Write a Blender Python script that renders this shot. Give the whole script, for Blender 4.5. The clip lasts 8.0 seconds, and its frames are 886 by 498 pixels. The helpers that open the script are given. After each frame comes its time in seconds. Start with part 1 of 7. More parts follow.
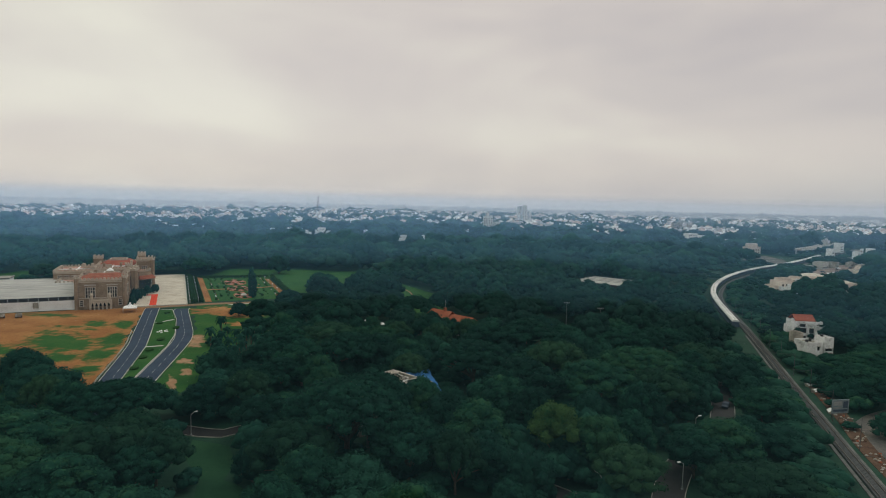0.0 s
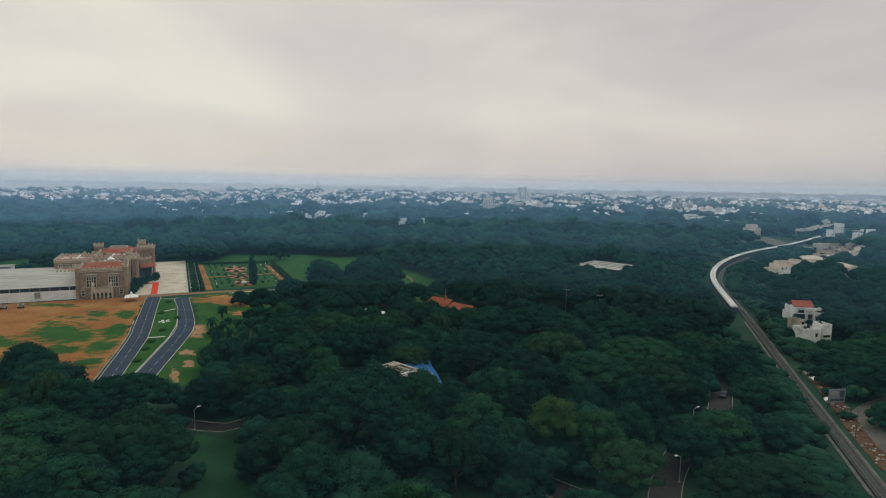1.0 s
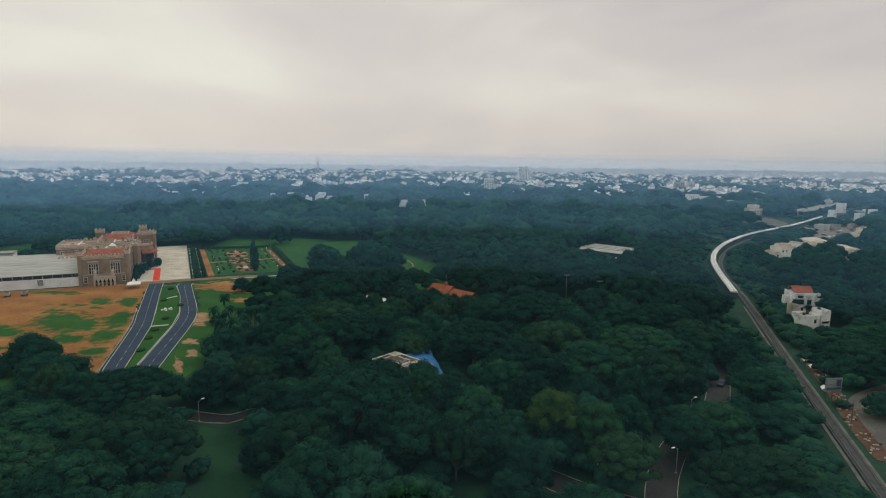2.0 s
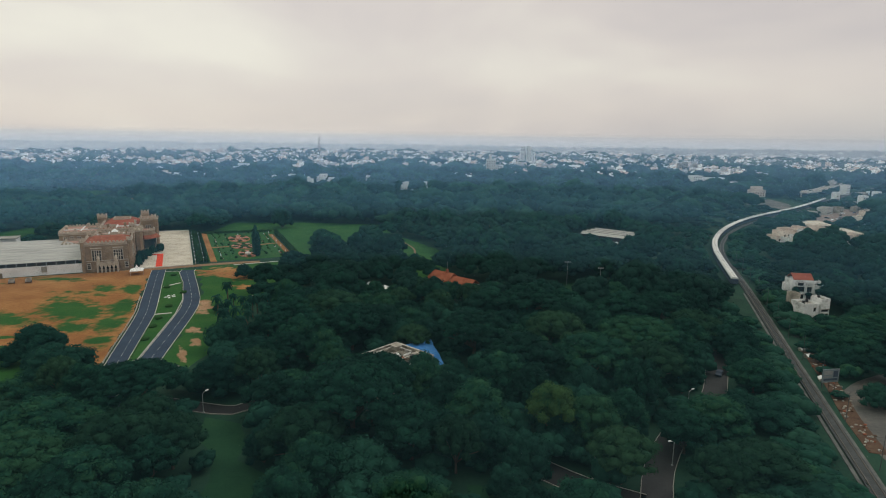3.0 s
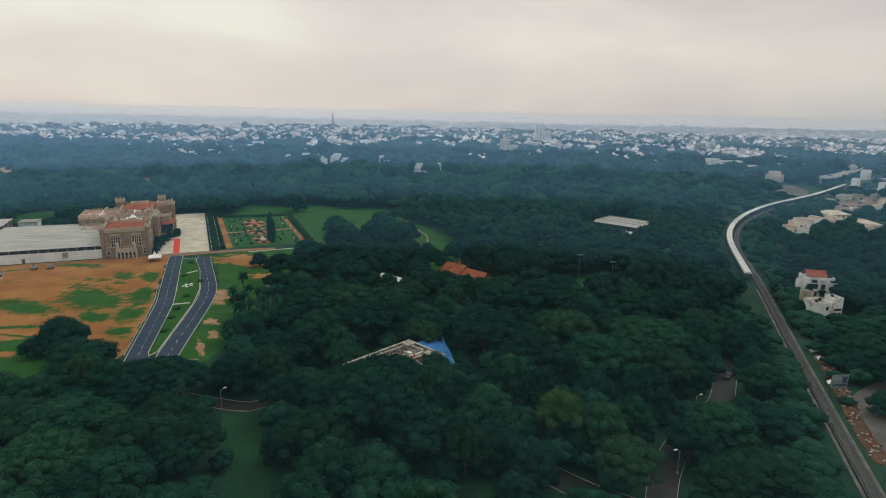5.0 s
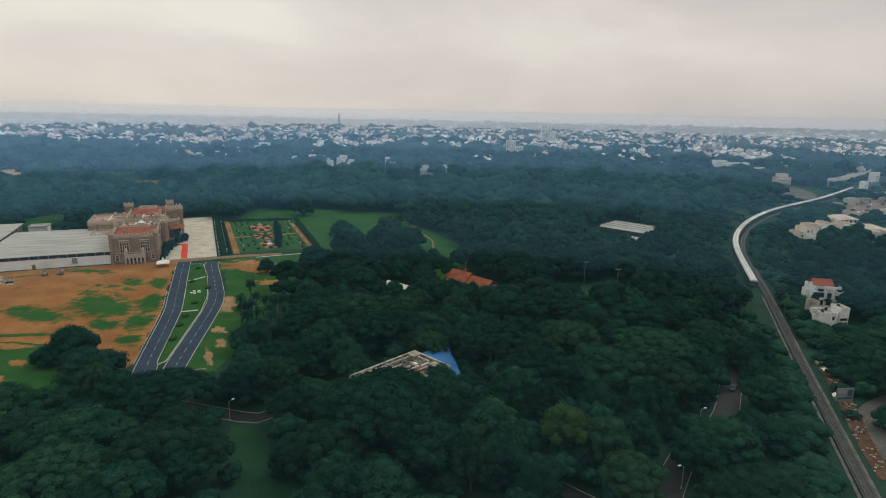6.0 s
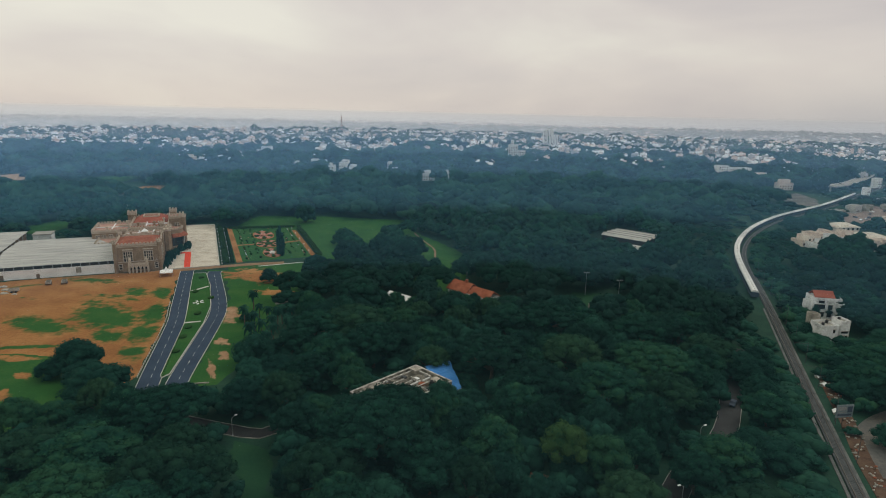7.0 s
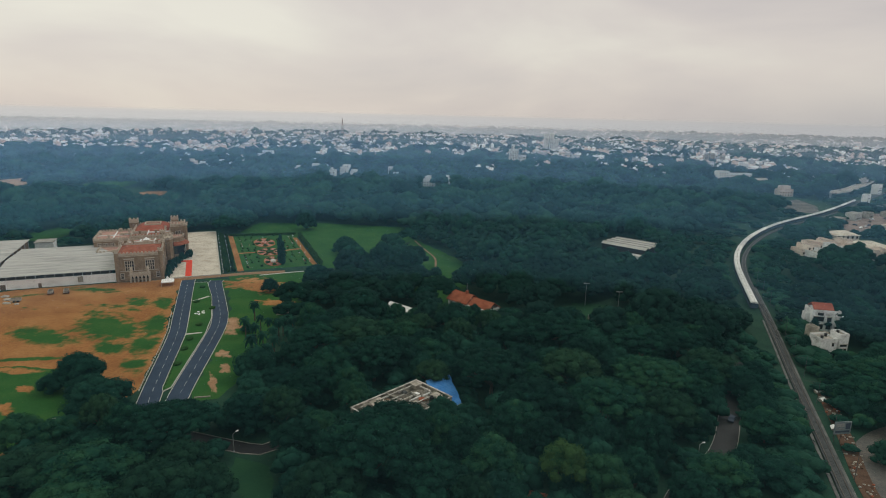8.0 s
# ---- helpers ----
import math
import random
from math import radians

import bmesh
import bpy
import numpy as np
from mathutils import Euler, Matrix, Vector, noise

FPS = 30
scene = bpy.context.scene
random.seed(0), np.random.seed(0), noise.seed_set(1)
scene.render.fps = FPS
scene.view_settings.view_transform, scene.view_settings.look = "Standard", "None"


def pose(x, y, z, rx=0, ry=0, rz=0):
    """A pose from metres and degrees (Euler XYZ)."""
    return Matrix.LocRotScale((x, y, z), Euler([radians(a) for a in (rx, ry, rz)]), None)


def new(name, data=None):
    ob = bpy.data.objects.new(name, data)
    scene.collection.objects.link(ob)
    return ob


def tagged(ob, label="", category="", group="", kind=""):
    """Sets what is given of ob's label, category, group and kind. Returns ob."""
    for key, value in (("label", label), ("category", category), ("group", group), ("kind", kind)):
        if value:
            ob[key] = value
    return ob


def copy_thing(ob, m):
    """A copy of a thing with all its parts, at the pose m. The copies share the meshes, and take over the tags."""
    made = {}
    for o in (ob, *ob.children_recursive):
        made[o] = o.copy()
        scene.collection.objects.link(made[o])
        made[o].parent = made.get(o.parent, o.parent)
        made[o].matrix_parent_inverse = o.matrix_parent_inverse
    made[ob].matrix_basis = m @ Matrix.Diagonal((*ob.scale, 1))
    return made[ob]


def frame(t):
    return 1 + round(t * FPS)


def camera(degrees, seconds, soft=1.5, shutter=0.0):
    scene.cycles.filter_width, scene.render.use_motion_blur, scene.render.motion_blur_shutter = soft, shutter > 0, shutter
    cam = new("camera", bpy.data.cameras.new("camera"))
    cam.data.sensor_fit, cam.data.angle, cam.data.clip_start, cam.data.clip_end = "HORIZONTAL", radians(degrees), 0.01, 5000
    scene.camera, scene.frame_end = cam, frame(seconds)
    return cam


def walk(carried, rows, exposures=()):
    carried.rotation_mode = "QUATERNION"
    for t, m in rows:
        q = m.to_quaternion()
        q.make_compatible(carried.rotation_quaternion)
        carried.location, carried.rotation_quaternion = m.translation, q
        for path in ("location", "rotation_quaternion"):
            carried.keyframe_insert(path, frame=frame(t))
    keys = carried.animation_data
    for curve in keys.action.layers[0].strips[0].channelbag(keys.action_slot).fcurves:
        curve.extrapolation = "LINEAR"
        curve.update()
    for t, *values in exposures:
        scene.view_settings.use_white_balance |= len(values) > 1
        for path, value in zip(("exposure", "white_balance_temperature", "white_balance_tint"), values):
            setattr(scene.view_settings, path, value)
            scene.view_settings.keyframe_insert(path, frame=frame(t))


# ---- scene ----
# the camera: a drone that climbs straight up while it slowly tips down
cam = camera(75.2, 8.0, soft=1.0)
PATH = [
    (0.0, 0.00, 0.00, 57.18, 0.00, -4.82, 1.36),
    (0.5, 0.05, 0.13, 58.97, -0.01, -5.80, 1.18),
    (1.0, 0.10, 0.21, 60.73, -0.02, -6.79, 1.01),
    (1.5, 0.18, 0.28, 62.52, -0.01, -7.83, 0.87),
    (3.0, 0.68, 0.36, 68.01, 0.25, -11.00, 0.75),
    (3.5, 0.79, 0.39, 69.84, 0.44, -11.88, 0.89),
    (4.0, 0.76, 0.39, 71.67, 0.73, -12.62, 1.01),
    (4.5, 0.66, 0.30, 73.50, 1.11, -13.14, 1.12),
    (6.0, 0.39, -0.11, 79.33, 2.06, -13.52, 1.17),
    (6.5, 0.39, -0.19, 81.39, 2.19, -13.43, 1.19),
    (7.0, 0.42, -0.21, 83.54, 2.27, -13.35, 1.24),
    (7.5, 0.43, -0.24, 85.67, 2.32, -13.24, 1.31),
    (8.0, 0.39, -0.29, 87.77, 2.33, -13.15, 1.36),
]
walk(cam, [(t, pose(x, y, z, 0, 0, yaw) @ pose(0, 0, 0, 90 + pitch, 0, 0) @ pose(0, 0, 0, 0, 0, lean))
           for t, x, y, z, yaw, pitch, lean in PATH],
     [(0.0, -0.12), (1.5, -0.10), (3.0, -0.02), (4.5, 0.02), (6.0, -0.05), (8.0, -0.08)])

# ---- sky and sun: a bright overcast morning ----
SUN_HIGH, SUN_TURN = 48.0, -55.0
world = bpy.data.worlds.new("overcast_sky")
scene.world = world
world.use_nodes = True
wn, wl = world.node_tree.nodes, world.node_tree.links
wn.clear()
w_out = wn.new("ShaderNodeOutputWorld")
w_mix = wn.new("ShaderNodeMixShader")
w_sky = wn.new("ShaderNodeTexSky")
w_sky.sky_type, w_sky.sun_disc = "NISHITA", False
w_sky.sun_elevation, w_sky.sun_rotation = radians(SUN_HIGH), radians(SUN_TURN)
w_bg1 = wn.new("ShaderNodeBackground")
w_bg1.inputs["Strength"].default_value = 0.1
wl.new(w_sky.outputs[0], w_bg1.inputs["Color"])
w_co = wn.new("ShaderNodeTexCoord")
w_map = wn.new("ShaderNodeMapping")
w_map.inputs["Scale"].default_value = (1.0, 1.0, 3.2)
w_map.inputs["Location"].default_value = (0.3, 0.1, 0.0)
wl.new(w_co.outputs["Generated"], w_map.inputs["Vector"])
w_noise = wn.new("ShaderNodeTexNoise")
w_noise.inputs["Scale"].default_value, w_noise.inputs["Detail"].default_value = 1.7, 5.0
w_noise.inputs["Roughness"].default_value, w_noise.inputs["Distortion"].default_value = 0.5, 0.4
wl.new(w_map.outputs[0], w_noise.inputs["Vector"])
w_ramp = wn.new("ShaderNodeValToRGB")
w_ramp.color_ramp.elements[0].position, w_ramp.color_ramp.elements[1].position = 0.32, 0.70
w_ramp.color_ramp.elements[0].color = (0.550, 0.505, 0.490, 1)
w_ramp.color_ramp.elements[1].color = (0.790, 0.750, 0.650, 1)
w_ramp.color_ramp.elements.new(0.5).color = (0.665, 0.605, 0.555, 1)
wl.new(w_noise.outputs["Fac"], w_ramp.inputs["Fac"])
# brighter yellow cloud high up to the left, a blue-grey bank low to the right
w_sep = wn.new("ShaderNodeSeparateXYZ")
wl.new(w_co.outputs["Generated"], w_sep.inputs[0])


def cloud_bank(below, weights, low, high, colour):
    """Tints the sky towards a colour where a weighted sum of the direction's parts runs from low to high."""
    total = None
    for axis, weight in zip("XYZ", weights):
        node = wn.new("ShaderNodeMath")
        node.operation = "MULTIPLY_ADD"
        wl.new(w_sep.outputs[axis], node.inputs[0])
        node.inputs[1].default_value = weight
        if total is None:
            node.inputs[2].default_value = 0.0
        else:
            wl.new(total, node.inputs[2])
        total = node.outputs[0]
    fade, blend = wn.new("ShaderNodeMapRange"), wn.new("ShaderNodeMix")
    fade.interpolation_type, blend.data_type = "SMOOTHSTEP", "RGBA"
    wl.new(total, fade.inputs["Value"])
    fade.inputs["From Min"].default_value, fade.inputs["From Max"].default_value = low, high
    wl.new(fade.outputs[0], blend.inputs[0])
    wl.new(below, blend.inputs[6])
    blend.inputs[7].default_value = (*colour, 1)
    return blend.outputs[2]


w_col = cloud_bank(w_ramp.outputs["Color"], (-0.45, 0.0, 1.0), 0.30, 0.85, (0.80, 0.785, 0.63))
w_col = cloud_bank(w_col, (0.30, 0.0, -1.6), 0.02, 0.26, (0.42, 0.425, 0.44))
w_bg2 = wn.new("ShaderNodeBackground")
w_bg2.inputs["Strength"].default_value = 1.10
wl.new(w_col, w_bg2.inputs["Color"])
w_mix.inputs["Fac"].default_value = 0.9
wl.new(w_bg1.outputs[0], w_mix.inputs[1])
wl.new(w_bg2.outputs[0], w_mix.inputs[2])
wl.new(w_mix.outputs[0], w_out.inputs["Surface"])

sun = new("sun", bpy.data.lights.new("sun", "SUN"))
sun.data.energy, sun.data.angle, sun.data.color = 0.9, radians(25), (1.0, 0.95, 0.86)
sun.matrix_world = pose(0, 0, 300, 90 - SUN_HIGH, 0, SUN_TURN + 180)

# ---- materials ----
def material(name, stops, scale=0.5, rough=0.8, fine=6.0, bump=0.3, by_object=0.0, by_island=0.0, metal=0.0, detail=6.0, stretch=(1, 1, 1), fine_mix=0.35, gloss=0.12, turn=0.0):
    """A surface whose colour runs through stops by noise at two sizes (scale and fine, per metre), with relief."""
    m = bpy.data.materials.new(name)
    m.use_nodes = True
    n, l = m.node_tree.nodes, m.node_tree.links
    bsdf = n["Principled BSDF"]
    geo = n.new("ShaderNodeNewGeometry")
    mp = n.new("ShaderNodeMapping")
    mp.vector_type = "TEXTURE"
    mp.inputs["Rotation"].default_value = (0, 0, radians(turn))
    mp.inputs["Scale"].default_value = stretch
    l.new(geo.outputs["Position"], mp.inputs["Vector"])
    big, small = n.new("ShaderNodeTexNoise"), n.new("ShaderNodeTexNoise")
    for node, s, d in ((big, scale, detail), (small, fine, 3.0)):
        node.inputs["Scale"].default_value, node.inputs["Detail"].default_value = s, d
        l.new(mp.outputs[0], node.inputs["Vector"])
    mix = n.new("ShaderNodeMix")
    mix.inputs[0].default_value = fine_mix
    l.new(big.outputs["Fac"], mix.inputs[2])
    l.new(small.outputs["Fac"], mix.inputs[3])
    value = mix.outputs[0]
    for amount, socket in ((by_object, n.new("ShaderNodeObjectInfo").outputs["Random"]), (by_island, geo.outputs["Random Per Island"])):
        if amount:
            add = n.new("ShaderNodeMath")
            add.operation = "MULTIPLY_ADD"
            l.new(socket, add.inputs[0])
            add.inputs[1].default_value = amount
            l.new(value, add.inputs[2])
            sub = n.new("ShaderNodeMath")
            sub.operation = "SUBTRACT"
            l.new(add.outputs[0], sub.inputs[0])
            sub.inputs[1].default_value = amount / 2
            value = sub.outputs[0]
    ramp = n.new("ShaderNodeValToRGB")
    els = ramp.color_ramp.elements
    while len(els) < len(stops):
        els.new(0.5)
    for i, (e, c) in enumerate(zip(els, stops)):
        e.position, e.color = 0.28 + 0.44 * i / max(1, len(stops) - 1), (*c, 1)
    l.new(value, ramp.inputs["Fac"])
    l.new(ramp.outputs["Color"], bsdf.inputs["Base Color"])
    bsdf.inputs["Roughness"].default_value, bsdf.inputs["Metallic"].default_value = rough, metal
    bsdf.inputs["Specular IOR Level"].default_value = gloss
    if bump:
        b = n.new("ShaderNodeBump")
        b.inputs["Strength"].default_value, b.inputs["Distance"].default_value = bump, 0.05
        l.new(small.outputs["Fac"], b.inputs["Height"])
        l.new(b.outputs[0], bsdf.inputs["Normal"])
    return m


def leafy(name, stops, scale=0.16, **kw):
    """Leaves: dull, and lit a little from behind by the light that comes through them."""
    m = material(name, stops, scale=scale, fine=0.9, bump=0, rough=0.9, by_object=0.42, by_island=0.22, gloss=0.04, **kw)
    n, l = m.node_tree.nodes, m.node_tree.links
    through_leaf, blend = n.new("ShaderNodeBsdfTranslucent"), n.new("ShaderNodeMixShader")
    blend.inputs["Fac"].default_value = 0.28
    l.new(n["Color Ramp"].outputs["Color"], through_leaf.inputs["Color"])
    ripple, relief = n.new("ShaderNodeTexNoise"), n.new("ShaderNodeBump")
    ripple.inputs["Scale"].default_value, ripple.inputs["Detail"].default_value = 1.6 if scale > 0.1 else 0.5, 4.0
    relief.inputs["Strength"].default_value, relief.inputs["Distance"].default_value = 0.75, 0.35 if scale > 0.1 else 1.1
    l.new(n["Geometry"].outputs["Position"], ripple.inputs["Vector"])
    l.new(ripple.outputs["Fac"], relief.inputs["Height"])
    l.new(relief.outputs[0], n["Principled BSDF"].inputs["Normal"])
    l.new(n["Principled BSDF"].outputs[0], blend.inputs[1])
    l.new(through_leaf.outputs[0], blend.inputs[2])
    l.new(blend.outputs[0], n["Material Output"].inputs["Surface"])
    return m


GREEN = leafy("foliage", [(0.007, 0.034, 0.026), (0.010, 0.049, 0.036), (0.014, 0.068, 0.046), (0.027, 0.090, 0.048)])
DARK_GREEN = leafy("dark_foliage", [(0.008, 0.040, 0.033), (0.013, 0.058, 0.045), (0.020, 0.080, 0.057)])
OLIVE = leafy("olive_foliage", [(0.010, 0.040, 0.027), (0.017, 0.058, 0.036), (0.028, 0.078, 0.042)])
LIME = leafy("lime_foliage", [(0.013, 0.056, 0.032), (0.023, 0.077, 0.036), (0.048, 0.106, 0.038)])
FAR_GREEN = leafy("woodland_foliage", [(0.009, 0.034, 0.030), (0.016, 0.054, 0.045), (0.024, 0.078, 0.060)], scale=0.035)
FAR_DARK = leafy("dark_woodland_foliage", [(0.006, 0.022, 0.021), (0.010, 0.035, 0.032), (0.016, 0.050, 0.043)], scale=0.035)
FAR_LIGHT = leafy("light_woodland_foliage", [(0.014, 0.050, 0.037), (0.024, 0.076, 0.052), (0.036, 0.106, 0.066)], scale=0.035)
WOOD_GREEN = leafy("park_wood_foliage", [(0.008, 0.034, 0.029), (0.015, 0.056, 0.044), (0.026, 0.088, 0.060)], scale=0.06)
BARK = material("bark", [(0.05, 0.04, 0.03), (0.12, 0.10, 0.08)], 0.8, 0.9, 5)
GRASS = material("grass", [(0.011, 0.057, 0.013), (0.019, 0.082, 0.017), (0.039, 0.096, 0.021)], 0.09, 0.95, 1.4, 0.5)
# lawn grass darkened in its colour for the shade of trees around it
SHADED_GRASS = material("shaded_park_grass", [(0.008, 0.039, 0.021), (0.013, 0.054, 0.026), (0.021, 0.067, 0.030)], 0.1, 0.95, 1.2, 0.5)
UNDERGROWTH = material("undergrowth", [(0.007, 0.028, 0.021), (0.013, 0.046, 0.030), (0.023, 0.058, 0.037)], 0.12, 0.95, 1.1, 0.5)
SOIL = material("red_soil", [(0.150, 0.066, 0.024), (0.225, 0.098, 0.034), (0.290, 0.142, 0.052), (0.36, 0.205, 0.092)], 0.06, 0.95, 0.9, 0.5)
PALE_SOIL = material("pale_sandy_soil", [(0.27, 0.165, 0.105), (0.40, 0.275, 0.185)], 0.2, 0.95, 1.5, 0.5)
TRACK_DIRT = material("trodden_dirt", [(0.150, 0.081, 0.043), (0.211, 0.128, 0.077), (0.264, 0.180, 0.116)], 0.2, 0.95, 1.5, 0.5)
BROWN_EARTH = material("brown_earth", [(0.045, 0.028, 0.020), (0.085, 0.050, 0.034), (0.13, 0.085, 0.06)], 0.3, 0.95, 1.6, 0.5)
# grey dust, its colour also darkened for tree shade on the street
DUST = material("dusty_grey_road", [(0.055, 0.057, 0.060), (0.10, 0.098, 0.096), (0.18, 0.155, 0.132)], 0.08, 0.95, 1.2, 0.4)
ASPHALT = material("asphalt", [(0.021, 0.036, 0.064), (0.030, 0.049, 0.085), (0.040, 0.061, 0.100)], 0.15, 0.85, 4, 0.3)
OLD_ASPHALT = material("old_asphalt", [(0.030, 0.031, 0.034), (0.058, 0.058, 0.062)], 0.2, 0.9, 3, 0.3)
# old asphalt with the shade under the trees put into its colour
SHADED_ASPHALT = material("shaded_asphalt", [(0.016, 0.016, 0.018), (0.030, 0.030, 0.033)], 0.2, 0.9, 3, 0.3)
PAINT = material("road_paint", [(0.36, 0.37, 0.38), (0.58, 0.58, 0.56)], 0.8, 0.7, 6, 0.2)
KERB = material("kerb_concrete", [(0.36, 0.35, 0.32), (0.58, 0.57, 0.54)], 0.6, 0.85, 5, 0.3)
PAVING = material("plaza_paving", [(0.28, 0.235, 0.185), (0.45, 0.405, 0.345), (0.55, 0.51, 0.445), (0.60, 0.56, 0.49)], 0.16, 0.85, 1.1, 0.2)
STONE = material("granite_wall", [(0.17, 0.115, 0.075), (0.25, 0.18, 0.12), (0.34, 0.25, 0.175)], 0.35, 0.9, 2.2, 0.5)
DARK_STONE = material("dark_granite", [(0.10, 0.075, 0.055), (0.18, 0.13, 0.095)], 0.4, 0.9, 2.2, 0.5)
TRIM = material("cream_trim", [(0.358, 0.297, 0.235), (0.515, 0.448, 0.370)], 0.6, 0.85, 3, 0.3)
PINK = material("pink_terrace", [(0.26, 0.145, 0.115), (0.35, 0.21, 0.17), (0.44, 0.30, 0.25)], 0.22, 0.85, 2, 0.3)
TILE = material("red_roof_tile", [(0.19, 0.048, 0.030), (0.28, 0.080, 0.050), (0.34, 0.13, 0.09)], 0.3, 0.85, 3, 0.4)
RUST = material("weathered_terracotta", [(0.150, 0.045, 0.026), (0.250, 0.078, 0.043), (0.320, 0.130, 0.082)], 0.4, 0.9, 2, 0.4)
GLASS = material("window_glass", [(0.012, 0.015, 0.018), (0.03, 0.034, 0.04)], 0.6, 0.15, 3, 0, gloss=0.5)
RED = material("red_carpet", [(0.55, 0.045, 0.02), (0.68, 0.075, 0.035)], 0.5, 0.95, 4, 0.2)
WORN_WHITE = material("weathered_white_plaster", [(0.22, 0.225, 0.225), (0.58, 0.595, 0.61), (0.77, 0.79, 0.81), (0.80, 0.82, 0.84)], 0.3, 0.85, 1.6, 0.3)
WHITE = material("white_paint", [(0.54, 0.55, 0.56), (0.75, 0.765, 0.78), (0.83, 0.845, 0.86)], 0.3, 0.8, 2, 0.2)
STAINED = material("stained_plaster", [(0.10, 0.095, 0.085), (0.30, 0.28, 0.245), (0.56, 0.53, 0.48)], 0.28, 0.9, 2, 0.3)
SHEET = material("grey_roof_sheet", [(0.32, 0.32, 0.31), (0.42, 0.42, 0.41), (0.52, 0.51, 0.49)], 0.12, 0.7, 1.5, 0.25, stretch=(1, 1, 1))
SHED_ROOF = material("weathered_shed_roof", [(0.20, 0.205, 0.21), (0.36, 0.36, 0.355), (0.50, 0.495, 0.48)], 0.5, 0.75, 2.2, 0.25, stretch=(9.0, 0.8, 1), turn=24.9)
OLD_SHEET = material("old_grey_sheet", [(0.13, 0.14, 0.15), (0.21, 0.22, 0.23), (0.32, 0.33, 0.33)], 0.4, 0.75, 2.2, 0.25)
STEEL = material("galvanised_steel", [(0.30, 0.31, 0.32), (0.45, 0.46, 0.47)], 2, 0.5, 8, 0.1, metal=0.6)
TARP = material("blue_sheet", [(0.035, 0.155, 0.42), (0.05, 0.21, 0.54), (0.09, 0.27, 0.60)], 0.3, 0.6, 2, 0.3)
CONCRETE = material("concrete", [(0.15, 0.145, 0.135), (0.27, 0.26, 0.24), (0.40, 0.385, 0.355)], 0.3, 0.9, 3, 0.3)
BALLAST = material("track_ballast", [(0.046, 0.050, 0.054), (0.100, 0.106, 0.112)], 0.5, 0.95, 6, 0.6)
CESS = material("pale_cess_dust", [(0.058, 0.060, 0.062), (0.11, 0.112, 0.114), (0.18, 0.18, 0.176)], 0.25, 0.95, 2, 0.3)
RAIL = material("rail_steel", [(0.08, 0.065, 0.055), (0.16, 0.14, 0.13)], 1, 0.5, 8, 0.1, metal=0.7)
COACH_BLUE = material("coach_side", [(0.03, 0.045, 0.07), (0.06, 0.08, 0.12)], 0.5, 0.5, 4, 0.1)
COACH_ROOF = material("coach_roof", [(0.40, 0.41, 0.42), (0.54, 0.55, 0.56), (0.64, 0.65, 0.65)], 0.2, 0.6, 2, 0.2, by_object=0.4)
FLOWER = material("flower_bed", [(0.30, 0.10, 0.06), (0.42, 0.20, 0.12), (0.55, 0.36, 0.24)], 0.5, 0.9, 3, 0.4)
ROSE = material("rose_bed", [(0.16, 0.05, 0.035), (0.30, 0.12, 0.08), (0.62, 0.48, 0.40)], 1.2, 0.9, 4, 0.4)
HEDGE = leafy("hedge_leaves", [(0.012, 0.04, 0.016), (0.03, 0.08, 0.025)])
TOWN = material("town_plaster", [(0.36, 0.36, 0.37), (0.66, 0.66, 0.67), (0.84, 0.84, 0.85), (0.86, 0.86, 0.86), (0.84, 0.83, 0.81), (0.58, 0.45, 0.40)], 0.02, 0.85, 0.3, 0, by_island=0.9)
TANK = material("black_plastic", [(0.02, 0.02, 0.022), (0.04, 0.04, 0.044)], 1, 0.5, 4, 0)


SOIL_STOPS = [tuple(e.color[:3]) for e in SOIL.node_tree.nodes["Color Ramp"].color_ramp.elements]
GRASS_STOPS = [tuple(e.color[:3]) for e in GRASS.node_tree.nodes["Color Ramp"].color_ramp.elements]


